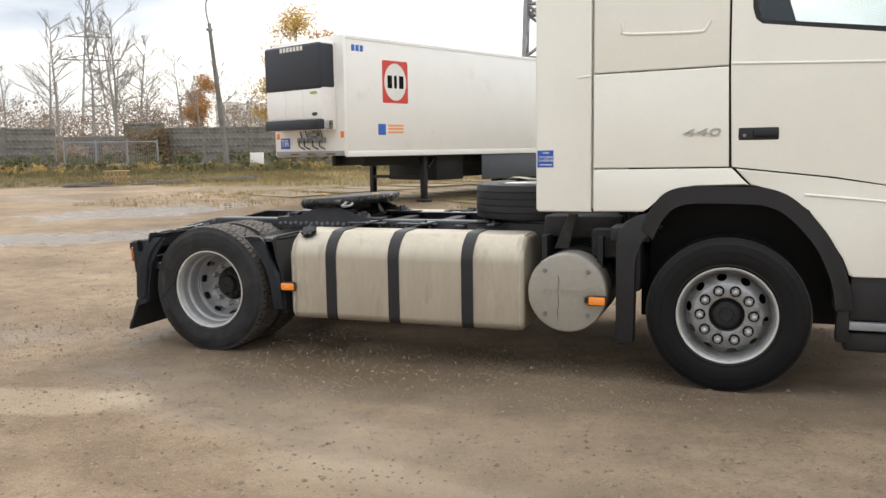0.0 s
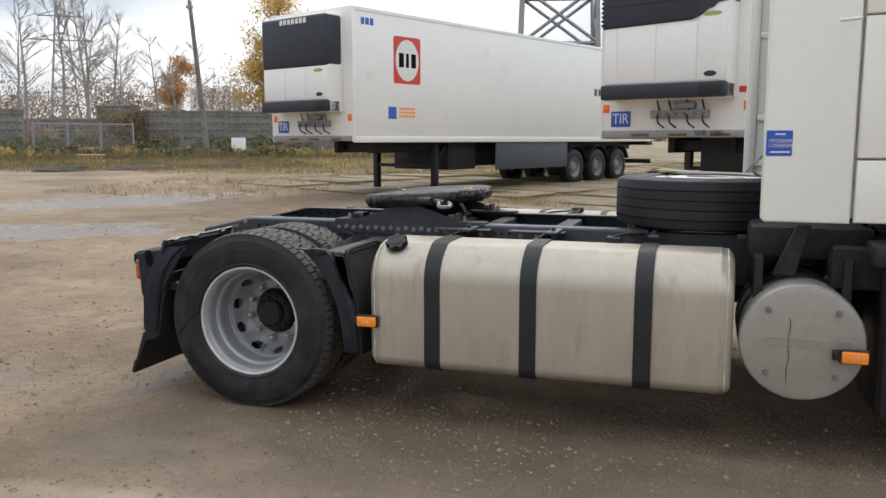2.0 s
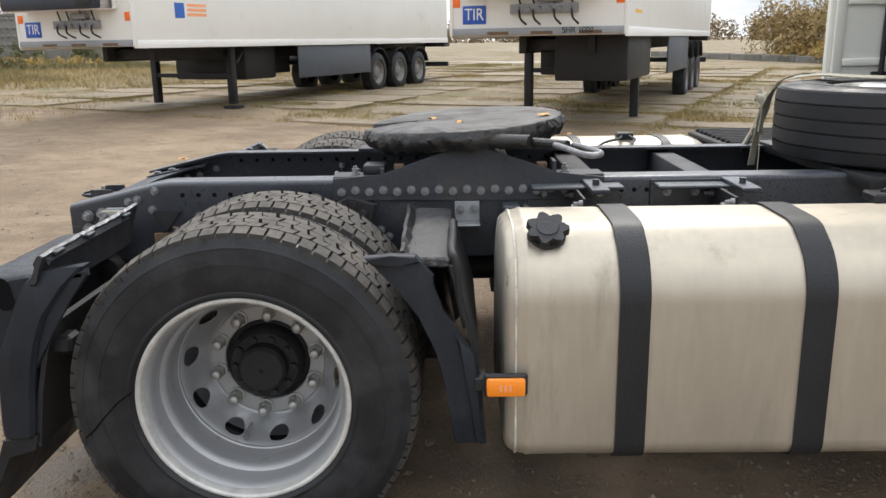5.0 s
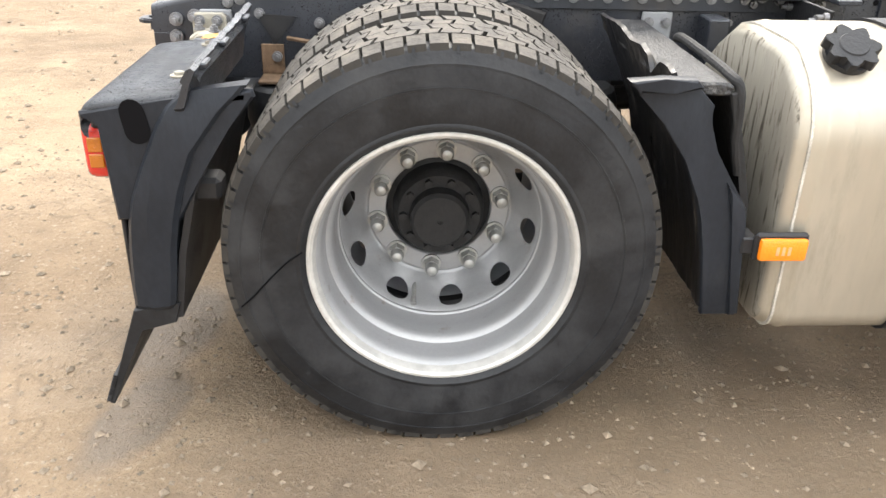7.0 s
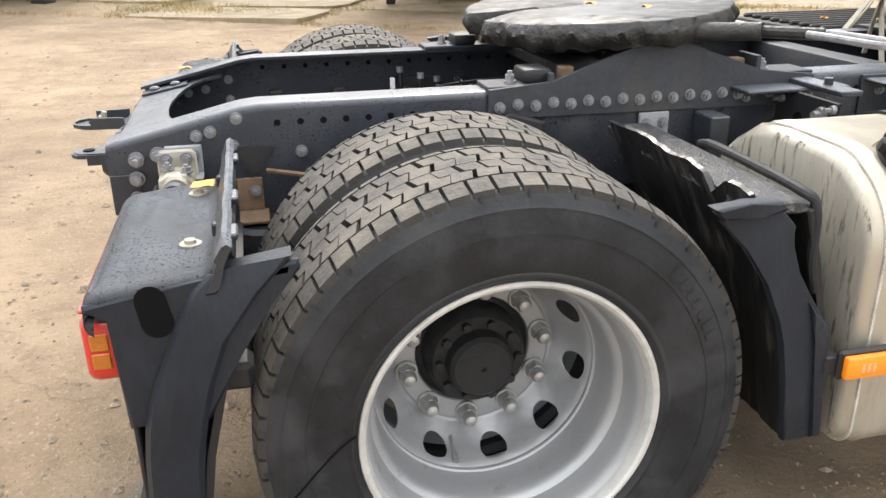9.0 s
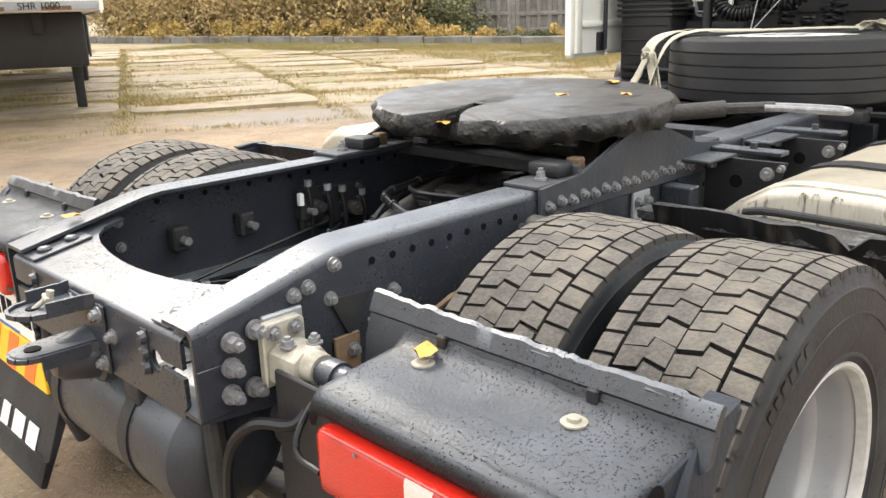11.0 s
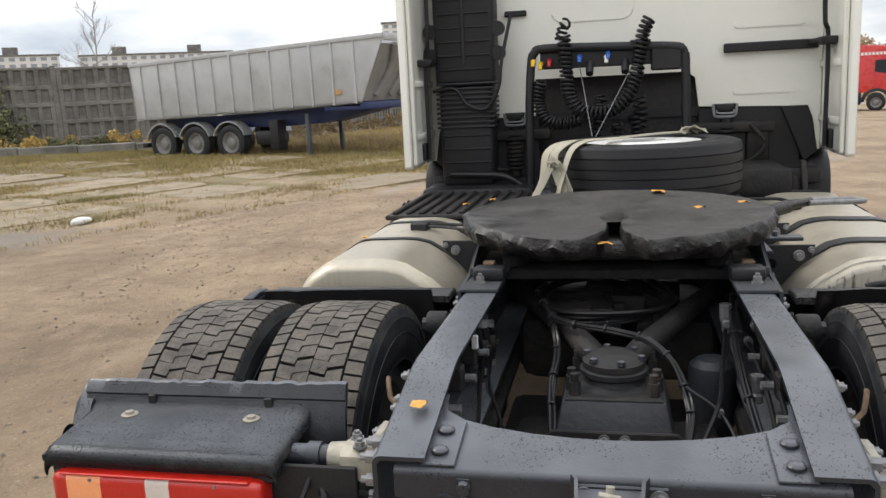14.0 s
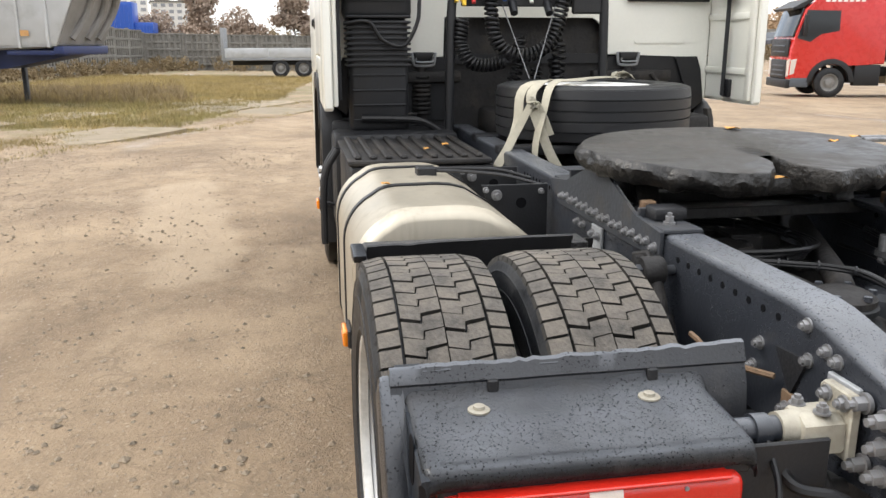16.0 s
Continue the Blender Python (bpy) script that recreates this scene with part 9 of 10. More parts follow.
    prism(bm, [(-0.30, 2.98), (0.02, 2.90), (0.06, 2.98), (-0.50, 3.28), (-0.62, 3.22)], -1.15, 1.15, "y", 0.02, 1)
    part("sun_visor", bm, M_BLACK, cabr)
    bm = new_bm()
    bx(bm, -6.6, -3.0, -0.45, 0.45, 0.70, 1.0, 0.02)
    part("frame", bm, M_BLACK, tr)
    bm = new_bm()
    bx(bm, end, -3.30, -1.27, 1.27, 1.20, 4.0, 0.03)
    part("trailer_box", bm, M_TIPPER, tr, "grey box trailer")
    bm = new_bm()
    bx(bm, end + 1.0, -8.0, -0.5, 0.5, 0.75, 1.20, 0.02)
    part("trailer_frame", bm, M_BLACK, tr)
    for x in (end + 5.0, end + 3.7, end + 2.4):
        for s in (-1, 1):
            far_wheel(tr, x, s * 1.05, 0.5, s)
    if stripe:
        part("side_stripe", prism(new_bm(), [(end + 0.6, 3.05), (end + 0.6, 3.25), (-4.2, 2.72), (-4.2, 2.66)], -1.276, -1.270, "y"), M_REDCAB, tr, "slanting red stripe", smooth=False)


red_truck(yard(28.3, -17.4, 74, 0.0) @ Matrix.Scale(1.1, 4), -16.5, "bright red tractor truck with grey trailer, parked across the yard", False)
red_truck(yard(50.36, -15.91, -105, 0.0), -12.6, "red tractor truck with grey red-striped trailer, far across the yard", True)


def flatbed():
    tr = thing("flatbed_trailer", yard(48.2, 5.3, 90, 0.0), "grey dropside flatbed trailer parked by the wall", "trailer")
    bm = new_bm()
    bx(bm, -13.0, 0.0, -1.25, 1.25, 0.95, 1.12, 0.02)
    part("bed", bm, M_GALV, tr)
    for k in range(5):
        for s in (-1, 1):
            bm = new_bm()
            bx(bm, -2.55 * (k + 1), -2.55 * k - 0.05, s * 1.23, s * 1.27, 1.12, 1.62, 0.01)
            part("dropside", bm, M_TIPPER, tr)
    for x, y in ((-0.05, 1.2), (-0.05, -1.2), (-0.05, 0.4), (-0.05, -0.4)):
        bm = new_bm()
        bx(bm, x - 0.09, x + 0.09, y - 0.10, y + 0.10, 0.95, 2.75, 0.01)
        part("post", bm, M_GALV, tr)
    for x in (-3.2, -4.5, -5.8):
        for s in (-1, 1):
            far_wheel(tr, x, s * 1.02, 0.5, s)
    bm = new_bm()
    bx(bm, -12.5, -0.5, -0.5, 0.5, 0.68, 0.95, 0.02)
    part("frame", bm, M_BLACK, tr)


flatbed()


# ---- fences, kerb, poles ----
def fence(name, p0, p1, h, pattern, label, panel=3.0, sink=0.2):
    """Concrete panel fence between two points on the plan."""
    a, b = Vector((*p0, 0)), Vector((*p1, 0))
    d = b - a
    n = max(1, round(d.length / panel))
    ang = math.degrees(math.atan2(d.y, d.x))
    f = thing(name, Matrix(), label, "fence", "concrete fences")
    bm = new_bm()
    L = d.length / n
    bx(bm, 0.04, L - 0.04, -0.05, 0.05, -sink, h, 0.01, 1)
    if pattern == "grid":
        for r in range(4):
            z = 0.45 + r * (h - 0.55) / 4
            bx(bm, 0.10, L - 0.10, -0.15, 0.15, z - 0.10, z + 0.08, 0.03, 1)
            for c in range(7):
                x = 0.2 + (L - 0.4) * c / 6
                bx(bm, x - 0.10, x + 0.10, -0.14, 0.14, z, min(h, z + (h - 0.55) / 4), 0.03, 1)
        bx(bm, 0.04, L - 0.04, -0.14, 0.14, h - 0.12, h, 0.02, 1)
    else:
        k = 9
        for c in range(k):
            for r in range(4):
                x, z = 0.25 + (L - 0.5) * c / (k - 1), 0.75 + (h - 1.05) * r / 3
                bmesh.ops.create_cone(bm, cap_ends=True, segments=4, radius1=0.17, radius2=0.03, depth=0.07, matrix=pose(x, -0.08, z, 90))
                bmesh.ops.create_cone(bm, cap_ends=True, segments=4, radius1=0.17, radius2=0.03, depth=0.07, matrix=pose(x, 0.08, z, -90))
        bx(bm, 0.02, L - 0.02, -0.09, 0.09, h - 0.16, h, 0.02, 1)
        bx(bm, 0.02, L - 0.02, -0.11, 0.11, -sink, 0.5, 0.02, 1)
    me = finish("fence_panel", bm, M_CONCRETE)
    pm = new_bm()
    bx(pm, -0.10, 0.10, -0.13, 0.13, -sink, h + 0.08, 0.02, 1)
    post = finish("fence_post", pm, M_CONCRETE)
    rnd = random.Random(int(abs(p0[0] * 7 + p1[1])))
    for i in range(n):
        q = a + d * (i / n)
        m = pose(q.x, q.y, rise(q.x, q.y), rnd.uniform(-1.5, 1.5), rnd.uniform(-0.6, 0.6), ang)
        piece("fence_panel", me, f, m)
        piece("fence_post", post, f, m)
    return f


fence("concrete_fence", (-70, 12), (-37.4, 34.7), 2.45, "diamond", "weathered grey concrete panel fence with diamond relief")
fence("concrete_fence", (-33.6, 40.2), (-6, 50.0), 2.45, "diamond", "weathered grey concrete panel fence with diamond relief")
fence("concrete_fence", (-46, 42), (-38.3, 42.2), 1.9, "plain", "low plain grey concrete wall behind the gate")
fence("concrete_fence", (-38.3, 42.2), (-35.0, 42.4), 2.8, "plain", "tall plain grey concrete wall behind the gate")
fence("concrete_fence", (22.0, 30.0), (31.2, 17.2), 3.3, "grid", "stained concrete fence with deep square recesses")
fence("concrete_fence", (31.4, 16.9), (64, 12.5), 2.9, "grid", "stained concrete fence with deep square recesses")
fence("concrete_fence", (64, 12.3), (67.7, -10), 2.7, "grid", "stained concrete fence with deep square recesses")

bm = new_bm()
a, b = Vector((12.0, 45.0, 0)), Vector((26.6, 16.0, 0))
n = 16
prev = None
for i in range(n):
    p, q = a.lerp(b, i / n), a.lerp(b, (i + 1) / n)
    ang = math.degrees(math.atan2((q - p).y, (q - p).x))
    z = rise(p.x, p.y)
    bx(bm, 0.0, (q - p).length - 0.03, -0.20, 0.20, -0.3, 0.30, 0.03, 1, pose(p.x, p.y, z, 0, 0, ang))
solo("kerb_wall", bm, M_CONCRETE, "low grey concrete kerb at the edge of the slabs", "kerb", kind="structure")

# gate of steel mesh between the left fences
gate = thing("mesh_gate", Matrix(), "rusty grey steel frame fence with thin bars", "gate")
p, q = Vector((-31.2, 29.0, 0)), Vector((-27.6, 32.3, 0))
for i in range(4):
    r = p.lerp(q, i / 3)
    bm = new_bm()
    cyl(bm, (r.x, r.y, rise(r.x, r.y) - 0.1), (r.x, r.y, rise(r.x, r.y) + 1.65), 0.05, seg=6)
    part("post", bm, M_GALV, gate)
for z in (0.25, 1.55):
    bm = new_bm()
    cyl(bm, (p.x, p.y, rise(p.x, p.y) + z), (q.x, q.y, rise(q.x, q.y) + z), 0.03, seg=6)
    part("rail", bm, M_GALV, gate)
for i in range(40):
    r = p.lerp(q, i / 39)
    bm = new_bm()
    cyl(bm, (r.x, r.y, rise(r.x, r.y) + 0.25), (r.x, r.y, rise(r.x, r.y) + 1.55), 0.010, seg=4)
    part("bar", bm, M_GALV, gate)

# street lamp pole, leaning
pole = thing("street_lamp", yard(-23.5, 33.0), "leaning grey concrete lamp pole with curved arm", "street lamp")
bm = new_bm()
cyl(bm, (0.1, 0, -0.3), (-0.55, -0.2, 8.0), 0.17, 0.10, seg=10)
part("pole", bm, M_CONCRETE, pole)
bm = new_bm()
tube(bm, [(-0.55, -0.2, 7.9), (-0.68, -0.25, 8.7), (-0.62, -0.2, 9.3), (-0.30, 0.0, 9.65), (0.2, 0.3, 9.75)], 0.04, 6)
part("arm", bm, M_GALV, pole)
bm = new_bm()
bx(bm, -0.70, -0.40, -0.30, -0.10, 7.6, 7.75, 0.01)
part("collar", bm, M_GALV, pole)


def lattice(m, label, name, h, w0, w1, steps, r, cat, arms=()):
    t = thing(name, m, label, cat)
    cs = ((-1, -1), (1, -1), (1, 1), (-1, 1))

    def corner(k, z):
        w = w0 + (w1 - w0) * z / h
        return Vector((cs[k % 4][0] * w / 2, cs[k % 4][1] * w / 2, z))

    for k in range(4):
        bm = new_bm()
        lattice_strip(bm, corner(k, -0.2), corner(k, h), r)
        part("leg", bm, M_GALV, t)
    for i in range(steps):
        z0, z1 = h * i / steps, h * (i + 1) / steps
        for k in range(4):
            for a, b, f in ((corner(k, z0), corner(k + 1, z1), 0.6), (corner(k + 1, z0), corner(k, z1), 0.6), (corner(k, z1), corner(k + 1, z1), 0.75)):
                bm = new_bm()
                lattice_strip(bm, a, b, r * f)
                part("brace", bm, M_GALV, t)
    for z, l in arms:
        bm = new_bm()
        lattice_strip(bm, (-l, 0, z), (l, 0, z), r)
        lattice_strip(bm, (-l, 0, z), (0, 0, z + 1.0), r * 0.7)
        lattice_strip(bm, (l, 0, z), (0, 0, z + 1.0), r * 0.7)
        part("cross_arm", bm, M_GALV, t)
    return t


lattice(yard(-91, 96.4, 40), "far grey lattice power pylon", "power_pylon", 24, 4.6, 0.5, 9, 0.10, "pylon", ((15, 4.5), (18.5, 3.2)))
lattice(yard(-6.2, 41.8, 12), "grey galvanised lattice mast behind the trailers", "lattice_mast", 18, 4.6, 3.4, 6, 0.16, "mast")
silos = thing("silo_group", yard(-91, 134.5), "far pale storage silos", "silo")
for k in range(5):
    bm = new_bm()
    cyl(bm, (-3.6 + 1.8 * k, 0.9 * k, 0), (-3.6 + 1.8 * k, 0.9 * k, 10.2 + 0.5 * (k % 2)), 0.95, seg=14)
    part("silo", bm, M_FAR, silos)


# ---- buildings in the distance ----
def block(name, x, y, turn, w, d, h, floors, cols, label, z=0.0):
    b = thing(name, pose(x, y, z, 0, 0, turn), label, "building")
    bm = new_bm()
    bx(bm, -w / 2, w / 2, -d / 2, d / 2, -3, h)
    wall = part("wall", bm, M_FAR, b, smooth=False)
    bm = new_bm()
    bx(bm, -w / 2 - 0.3, w / 2 + 0.3, -d / 2 - 0.3, d / 2 + 0.3, h, h + 0.5)
    part("roof", bm, M_CONCRETE, b, smooth=False)
    bm = new_bm()
    for f in range(floors):
        for c in range(cols):
            cx = -w / 2 + w * (c + 0.5) / cols
            cz = h * (f + 0.55) / floors
            ww, hh = w / cols * 0.28, h / floors * 0.26
            bx(bm, cx - ww, cx + ww, -d / 2 - 0.12, -d / 2 - 0.02, cz - hh, cz + hh)
    tagged(part("window_band", bm, M_FARWIN, wall, smooth=False), kind="stuff")
    k = max(2, int(w / 22))
    for i in range(k):
        bm = new_bm()
        cx = -w / 2 + w * (i + 0.5) / k
        bx(bm, cx - 2.2, cx + 2.2, -2, 2, h + 0.5, h + 3.0)
        part("stair_head", bm, M_CONCRETE, b, smooth=False)
    return b


block("apartment_block", 221, 199, -49, 54, 12, 18.5, 9, 18, "far pale panel-built apartment block")
block("apartment_block", 256, 153, -59, 48, 12, 18.0, 9, 16, "far pale panel-built apartment block")
block("tower_block", 253, 57, -77, 30, 14, 22.0, 12, 12, "far cream tower block with many windows")
block("tower_block", 275, 37, -80, 14, 14, 13.0, 7, 6, "far cream tower block with many windows")
for x, y, w, h, z in ((68.5, 14.4, 1.9, 2.9, 2.2), (68.8, 12.8, 1.5, 1.4, 2.4)):
    ct = thing("blue_container", pose(x, y, rise(x, y)), "blue steel container behind the wall", "container", "containers behind the wall")
    part("body", bx(new_bm(), -1.2, 1.2, -w / 2, w / 2, 0, h + 2.2, 0.03), M_BLUE, ct)
    for k in range(6):
        part("rib", bx(new_bm(), -1.25, -1.2, -w / 2 + w * k / 6, -w / 2 + w * (k + 0.5) / 6, 0.1, h + 2.0), M_BLUE, ct)
hall = thing("blue_roof_hall", pose(136, -59, -0.6, 0, 0, -25), "far low hall with bright blue roof", "building")
bm = new_bm()
prism(bm, [(-5, 2.0), (-3.2, 4.0), (-1.2, 4.6), (1.2, 4.6), (3.2, 4.0), (5.6, 2.0)], -5, 5, "x")
part("roof", bm, M_BLUEP, hall)
bm = new_bm()
bx(bm, -4.8, 4.8, -9, 5, 0, 2.0)
part("wall", bm, M_CONCRETE, hall)
shop = thing("yellow_front_shop", pose(132, -66.5, -0.6, 0, 0, -25), "far grey shop with yellow front", "building")
bm = new_bm()
bx(bm, -5, 5, -14, 4.0, 0, 4.0)
part("wall", bm, M_CONCRETE, shop)
bm = new_bm()
bx(bm, -5.2, -5.0, -2.5, 1.6, 0.8, 4.2)
part("yellow_front", bm, M_YEL, shop)
bm = new_bm()
for k in range(3):
    bx(bm, -5.2, -5.0, -13 + 3.3 * k, -11 + 3.3 * k, 1.2, 3.6)
part("window", bm, M_FARWIN, shop)

def far_van(m, material, label):
    v = thing("parked_van", m, label, "van", "vans beyond the bank")
    body = [(-2.6, 0.45), (-2.6, 2.3), (-2.3, 2.5), (1.0, 2.45), (1.7, 1.6), (2.6, 1.35), (2.7, 0.45)]
    part("body", prism(new_bm(), body, -0.95, 0.95, "y", 0.05), material, v)
    for x0, x1, zt in ((-2.3, -1.0, 2.2), (-0.85, 0.25, 2.2), (0.35, 1.35, 1.95)):
        part("window", prism(new_bm(), [(x0, 1.5), (x0, zt), (x1 - 0.15, zt), (x1, 1.5)], 0.951, 0.97, "y"), M_WINDOW, v, smooth=False)
    part("sign_board", bx(new_bm(), -1.0, 0.4, 0.97, 1.0, 0.75, 1.25), M_YEL, v, "plain yellow board", smooth=False)
    for x in (-1.6, 1.7):
        for s in (-1, 1):
            part("wheel", cyl(new_bm(), (x, s * 0.75, 0.35), (x, s * 0.98, 0.35), 0.35, seg=16), M_RUBBER, v)


for x, y, tn, m, lb in ((112.0, -58.5, 118, M_SKIRT, "grey van with a yellow board beyond the bank"), (112.6, -63.8, 120, M_REDP, "dark red van with a yellow board beyond the bank"), (114.5, -70.0, 118, M_SKIRT, "grey van with a yellow board beyond the bank")):
    far_van(pose(x, y, 0.35, 0, 0, tn), m, lb)
bm = new_bm()
bx(bm, -4.5, 4.5, -26, 16, -3.0, 0.35, 0.05, 1)
ob = solo("far_terrace", bm, M_SLAB, "raised concrete standing beyond the bank", "terrace", kind="structure")
ob.matrix_basis = pose(114.5, -60, 0, 0, 0, 28)
ldr = thing("green_loader", pose(116.5, -60.5, 0.35, 0, 0, 118), "green loader crane with a level boom", "loader")
part("column", bx(new_bm(), -0.5, 0.5, -0.5, 0.5, 0, 3.2, 0.05), M_LOADER, ldr)
part("boom", bx(new_bm(), -0.3, 5.0, -0.2, 0.2, 2.9, 3.4, 0.05), M_LOADER, ldr)
part("cab", bx(new_bm(), -1.4, 0.6, -0.7, 0.7, 1.8, 3.6, 0.12), M_LOADER, ldr)

# ---- yard clutter ----
pal = thing("timber_pallet", yard(-17.8, 17.8, 40) @ Matrix.Scale(0.62, 4), "pale raw timber pallet leaning on old boards", "pallet")
for k in range(6):
    bm = new_bm()
    bx(bm, -0.6 + 0.22 * k, -0.45 + 0.22 * k, -0.03, 0.0, 0.08, 0.95, 0.005, 1, pose(0, 0, 0, 22))
    part("board", bm, M_WOOD, pal)
for z in (0.15, 0.5, 0.88):
    bm = new_bm()
    bx(bm, -0.65, 0.8, 0.0, 0.08, z - 0.05, z + 0.05, 0.005, 1, pose(0, 0, 0, 22))
    part("bearer", bm, M_WOOD, pal)
for cx, cy, tn, k in ((-18.2, 17.1, 45, 5), (-15.4, 21.5, 42, 6), (-16.4, 18.9, 35, 3)):
    st = thing("timber_stack", yard(cx, cy, tn), "low stack of weathered grey boards", "timber", "stacks of boards")
    rnd = random.Random(k)
    for i in range(k):
        bm = new_bm()
        bx(bm, -1.1 + rnd.uniform(-0.3, 0.3), 1.0 + rnd.uniform(-0.4, 0.4), -0.08, 0.09, 0.0, 0.035, 0.006, 1, pose(0, -0.4 + 0.2 * i, 0.02 + 0.045 * (i % 3), rnd.uniform(-3, 3), rnd.uniform(-3, 3), rnd.uniform(-14, 14)))
        part("board", bm, M_GREYWOOD, st)
bm = new_bm()
bx(bm, -0.35, 0.35, -0.25, 0.25, 0.0, 0.85, 0.02)
ob = solo("white_cabinet", bm, M_TRAILER_DOOR, "small white metal cabinet by the fence", "cabinet")
ob.matrix_basis = yard(-23.0, 35.4, 20)
bm = new_bm()
bmesh.ops.create_icosphere(bm, subdivisions=3, radius=0.2, matrix=Matrix.Diagonal((0.75, 0.45, 0.30, 1)))
for v in bm.verts:
    v.co += v.co.normalized() * 0.05 * noise.noise(v.co * 9)
    v.co.z = max(v.co.z, -0.05)
ob = solo("plastic_sack", bm, M_BAG, "crumpled white plastic sack on the dirt", "sack")
ob.matrix_basis = yard(7.8, 7.4, 150, 0.05)


# ---- plants ----
def leaf_cloud(bm, centre, rad, count, size, rnd, flat=0.8):
    """Many small leaf blades spread through a lobe."""
    for _ in range(count):
        v = Vector((rnd.gauss(0, 1), rnd.gauss(0, 1), rnd.gauss(0, 1)))
        v = v.normalized() * rnd.uniform(0.25, 1.0) ** 0.6
        p = centre + Vector((v.x * rad, v.y * rad, v.z * rad * flat))
        a = Vector((rnd.uniform(-1, 1), rnd.uniform(-1, 1), rnd.uniform(-1, 1))).normalized()
        b = a.cross(Vector((rnd.uniform(-1, 1), rnd.uniform(-1, 1), rnd.uniform(-1, 1)))).normalized()
        s = size * rnd.uniform(0.6, 1.3)
        q = [bm.verts.new(p + a * s), bm.verts.new(p + b * s * 0.55), bm.verts.new(p - a * s), bm.verts.new(p - b * s * 0.55)]
        bm.faces.new(q)


def branches(bm, p, d, length, r, depth, rnd, tips, spread=0.55):
    q = p + d * length
    mid = p.lerp(q, 0.5) + Vector((rnd.uniform(-1, 1), rnd.uniform(-1, 1), 0)) * length * 0.05
    tube(bm, [p, mid, q], r, 5 if depth > 1 else 3, 2, r_end=r * 0.62)
    tips.append(q)
    if depth == 0:
        return
    for _ in range(3 if depth > 1 else 4):
        nd = (d + Vector((rnd.uniform(-1, 1), rnd.uniform(-1, 1), rnd.uniform(-0.15, 0.65))) * spread).normalized()
        s = rnd.uniform(0.35, 1.0)
        branches(bm, p.lerp(q, s), nd, length * rnd.uniform(0.5, 0.72), r * 0.5, depth - 1, rnd, tips, spread)


def tree(x, y, h, seed, material=None, leaves=0, label="", spread=0.55, size=0.16, group=""):
    rnd = random.Random(seed)
    t = thing("tree", yard(x, y, rnd.uniform(0, 360)), label, "tree", group)
    bm = new_bm()
    tips = []
    p, d = Vector((0, 0, -0.1)), Vector((rnd.uniform(-0.06, 0.06), rnd.uniform(-0.06, 0.06), 1)).normalized()
    segs = 4
    for i in range(segs):
        q = p + d * h / segs * 0.98
        tube(bm, [p, p.lerp(q, 0.5), q], h * 0.014 * (1 - i / (segs + 0.6)), 7, 1, r_end=h * 0.014 * (1 - (i + 1) / (segs + 0.6)))
        if i:
            for _ in range(6):
                nd = (Vector((rnd.uniform(-1, 1), rnd.uniform(-1, 1), rnd.uniform(0.35, 1.0)))).normalized()
                branches(bm, p.lerp(q, rnd.random()), nd, h * rnd.uniform(0.13, 0.27) * (1.15 - 0.22 * i), h * (0.0034 if leaves == 0 else 0.0045), 4 if leaves == 0 else 2, rnd, tips, spread)
        d = (d + Vector((rnd.uniform(-0.1, 0.1), rnd.uniform(-0.1, 0.1), 0))).normalized()
        p = q
    part("trunk", bm, M_BARK if leaves else M_TWIG, t, "trunk with limbs and twigs")
    if leaves:
        bm = new_bm()
        for tip in tips:
            leaf_cloud(bm, tip, h * 0.11, max(3, leaves // len(tips)), size, rnd)
        part("crown", bm, material, t, "loose crown of small leaves", smooth=False)
    return t


bare = [tree(x, y, h, 20 + i, label="bare grey autumn tree behind the fence", group="bare trees", spread=0.5) for i, (x, y, h) in enumerate(((-49, 46.5, 11.2), (-47.2, 48.6, 12.4), (-45.6, 49.8, 11.6)))]
for i, (x, y, k) in enumerate(((-50.4, 47.0, 0.92), (-46.4, 50.4, 0.98), (-44.6, 51.0, 0.90), (-41.6, 53.2, 0.80), (-40.5, 53.8, 0.62), (-52.6, 45, 0.66), (-47.9, 52.0, 0.88), (-43.2, 50.5, 0.60), (-38.8, 55.2, 0.72))):
    copy_thing(bare[i % 3], yard(x, y, 70 * i + 20) @ Matrix.Scale(k, 4))
tree(-43.6, 57.8, 6.6, 51, M_AUTUMN, 12000, "orange-leaved autumn tree behind the fence", size=0.075, group="autumn trees")
tree(-26.2, 45.8, 9.9, 52, M_GOLD, 9000, "golden birch behind the fence", size=0.075, group="autumn trees")
tree(-27.6, 46.6, 6.4, 53, M_GOLD, 9000, "golden birch behind the fence", size=0.075, group="autumn trees")
tree(-25.2, 48.2, 8.4, 54, M_AUTUMN, 5000, "orange-leaved autumn tree behind the fence", size=0.12, group="autumn trees")
copy_thing(bare[1], yard(33.0, 24.0, 140) @ Matrix.Scale(0.5, 4))
tree(58, 20.5, 5.5, 56, M_BROWNBUSH, 900, "brown autumn tree behind the wall", group="autumn trees")
tree(77, 9.0, 6.8, 57, M_HAZEBUSH, 7000, "grey-brown autumn tree behind the wall", group="autumn trees")
tree(77, 1.0, 6.6, 58, M_HAZEBUSH, 7000, "grey-brown autumn tree behind the wall", group="autumn trees")


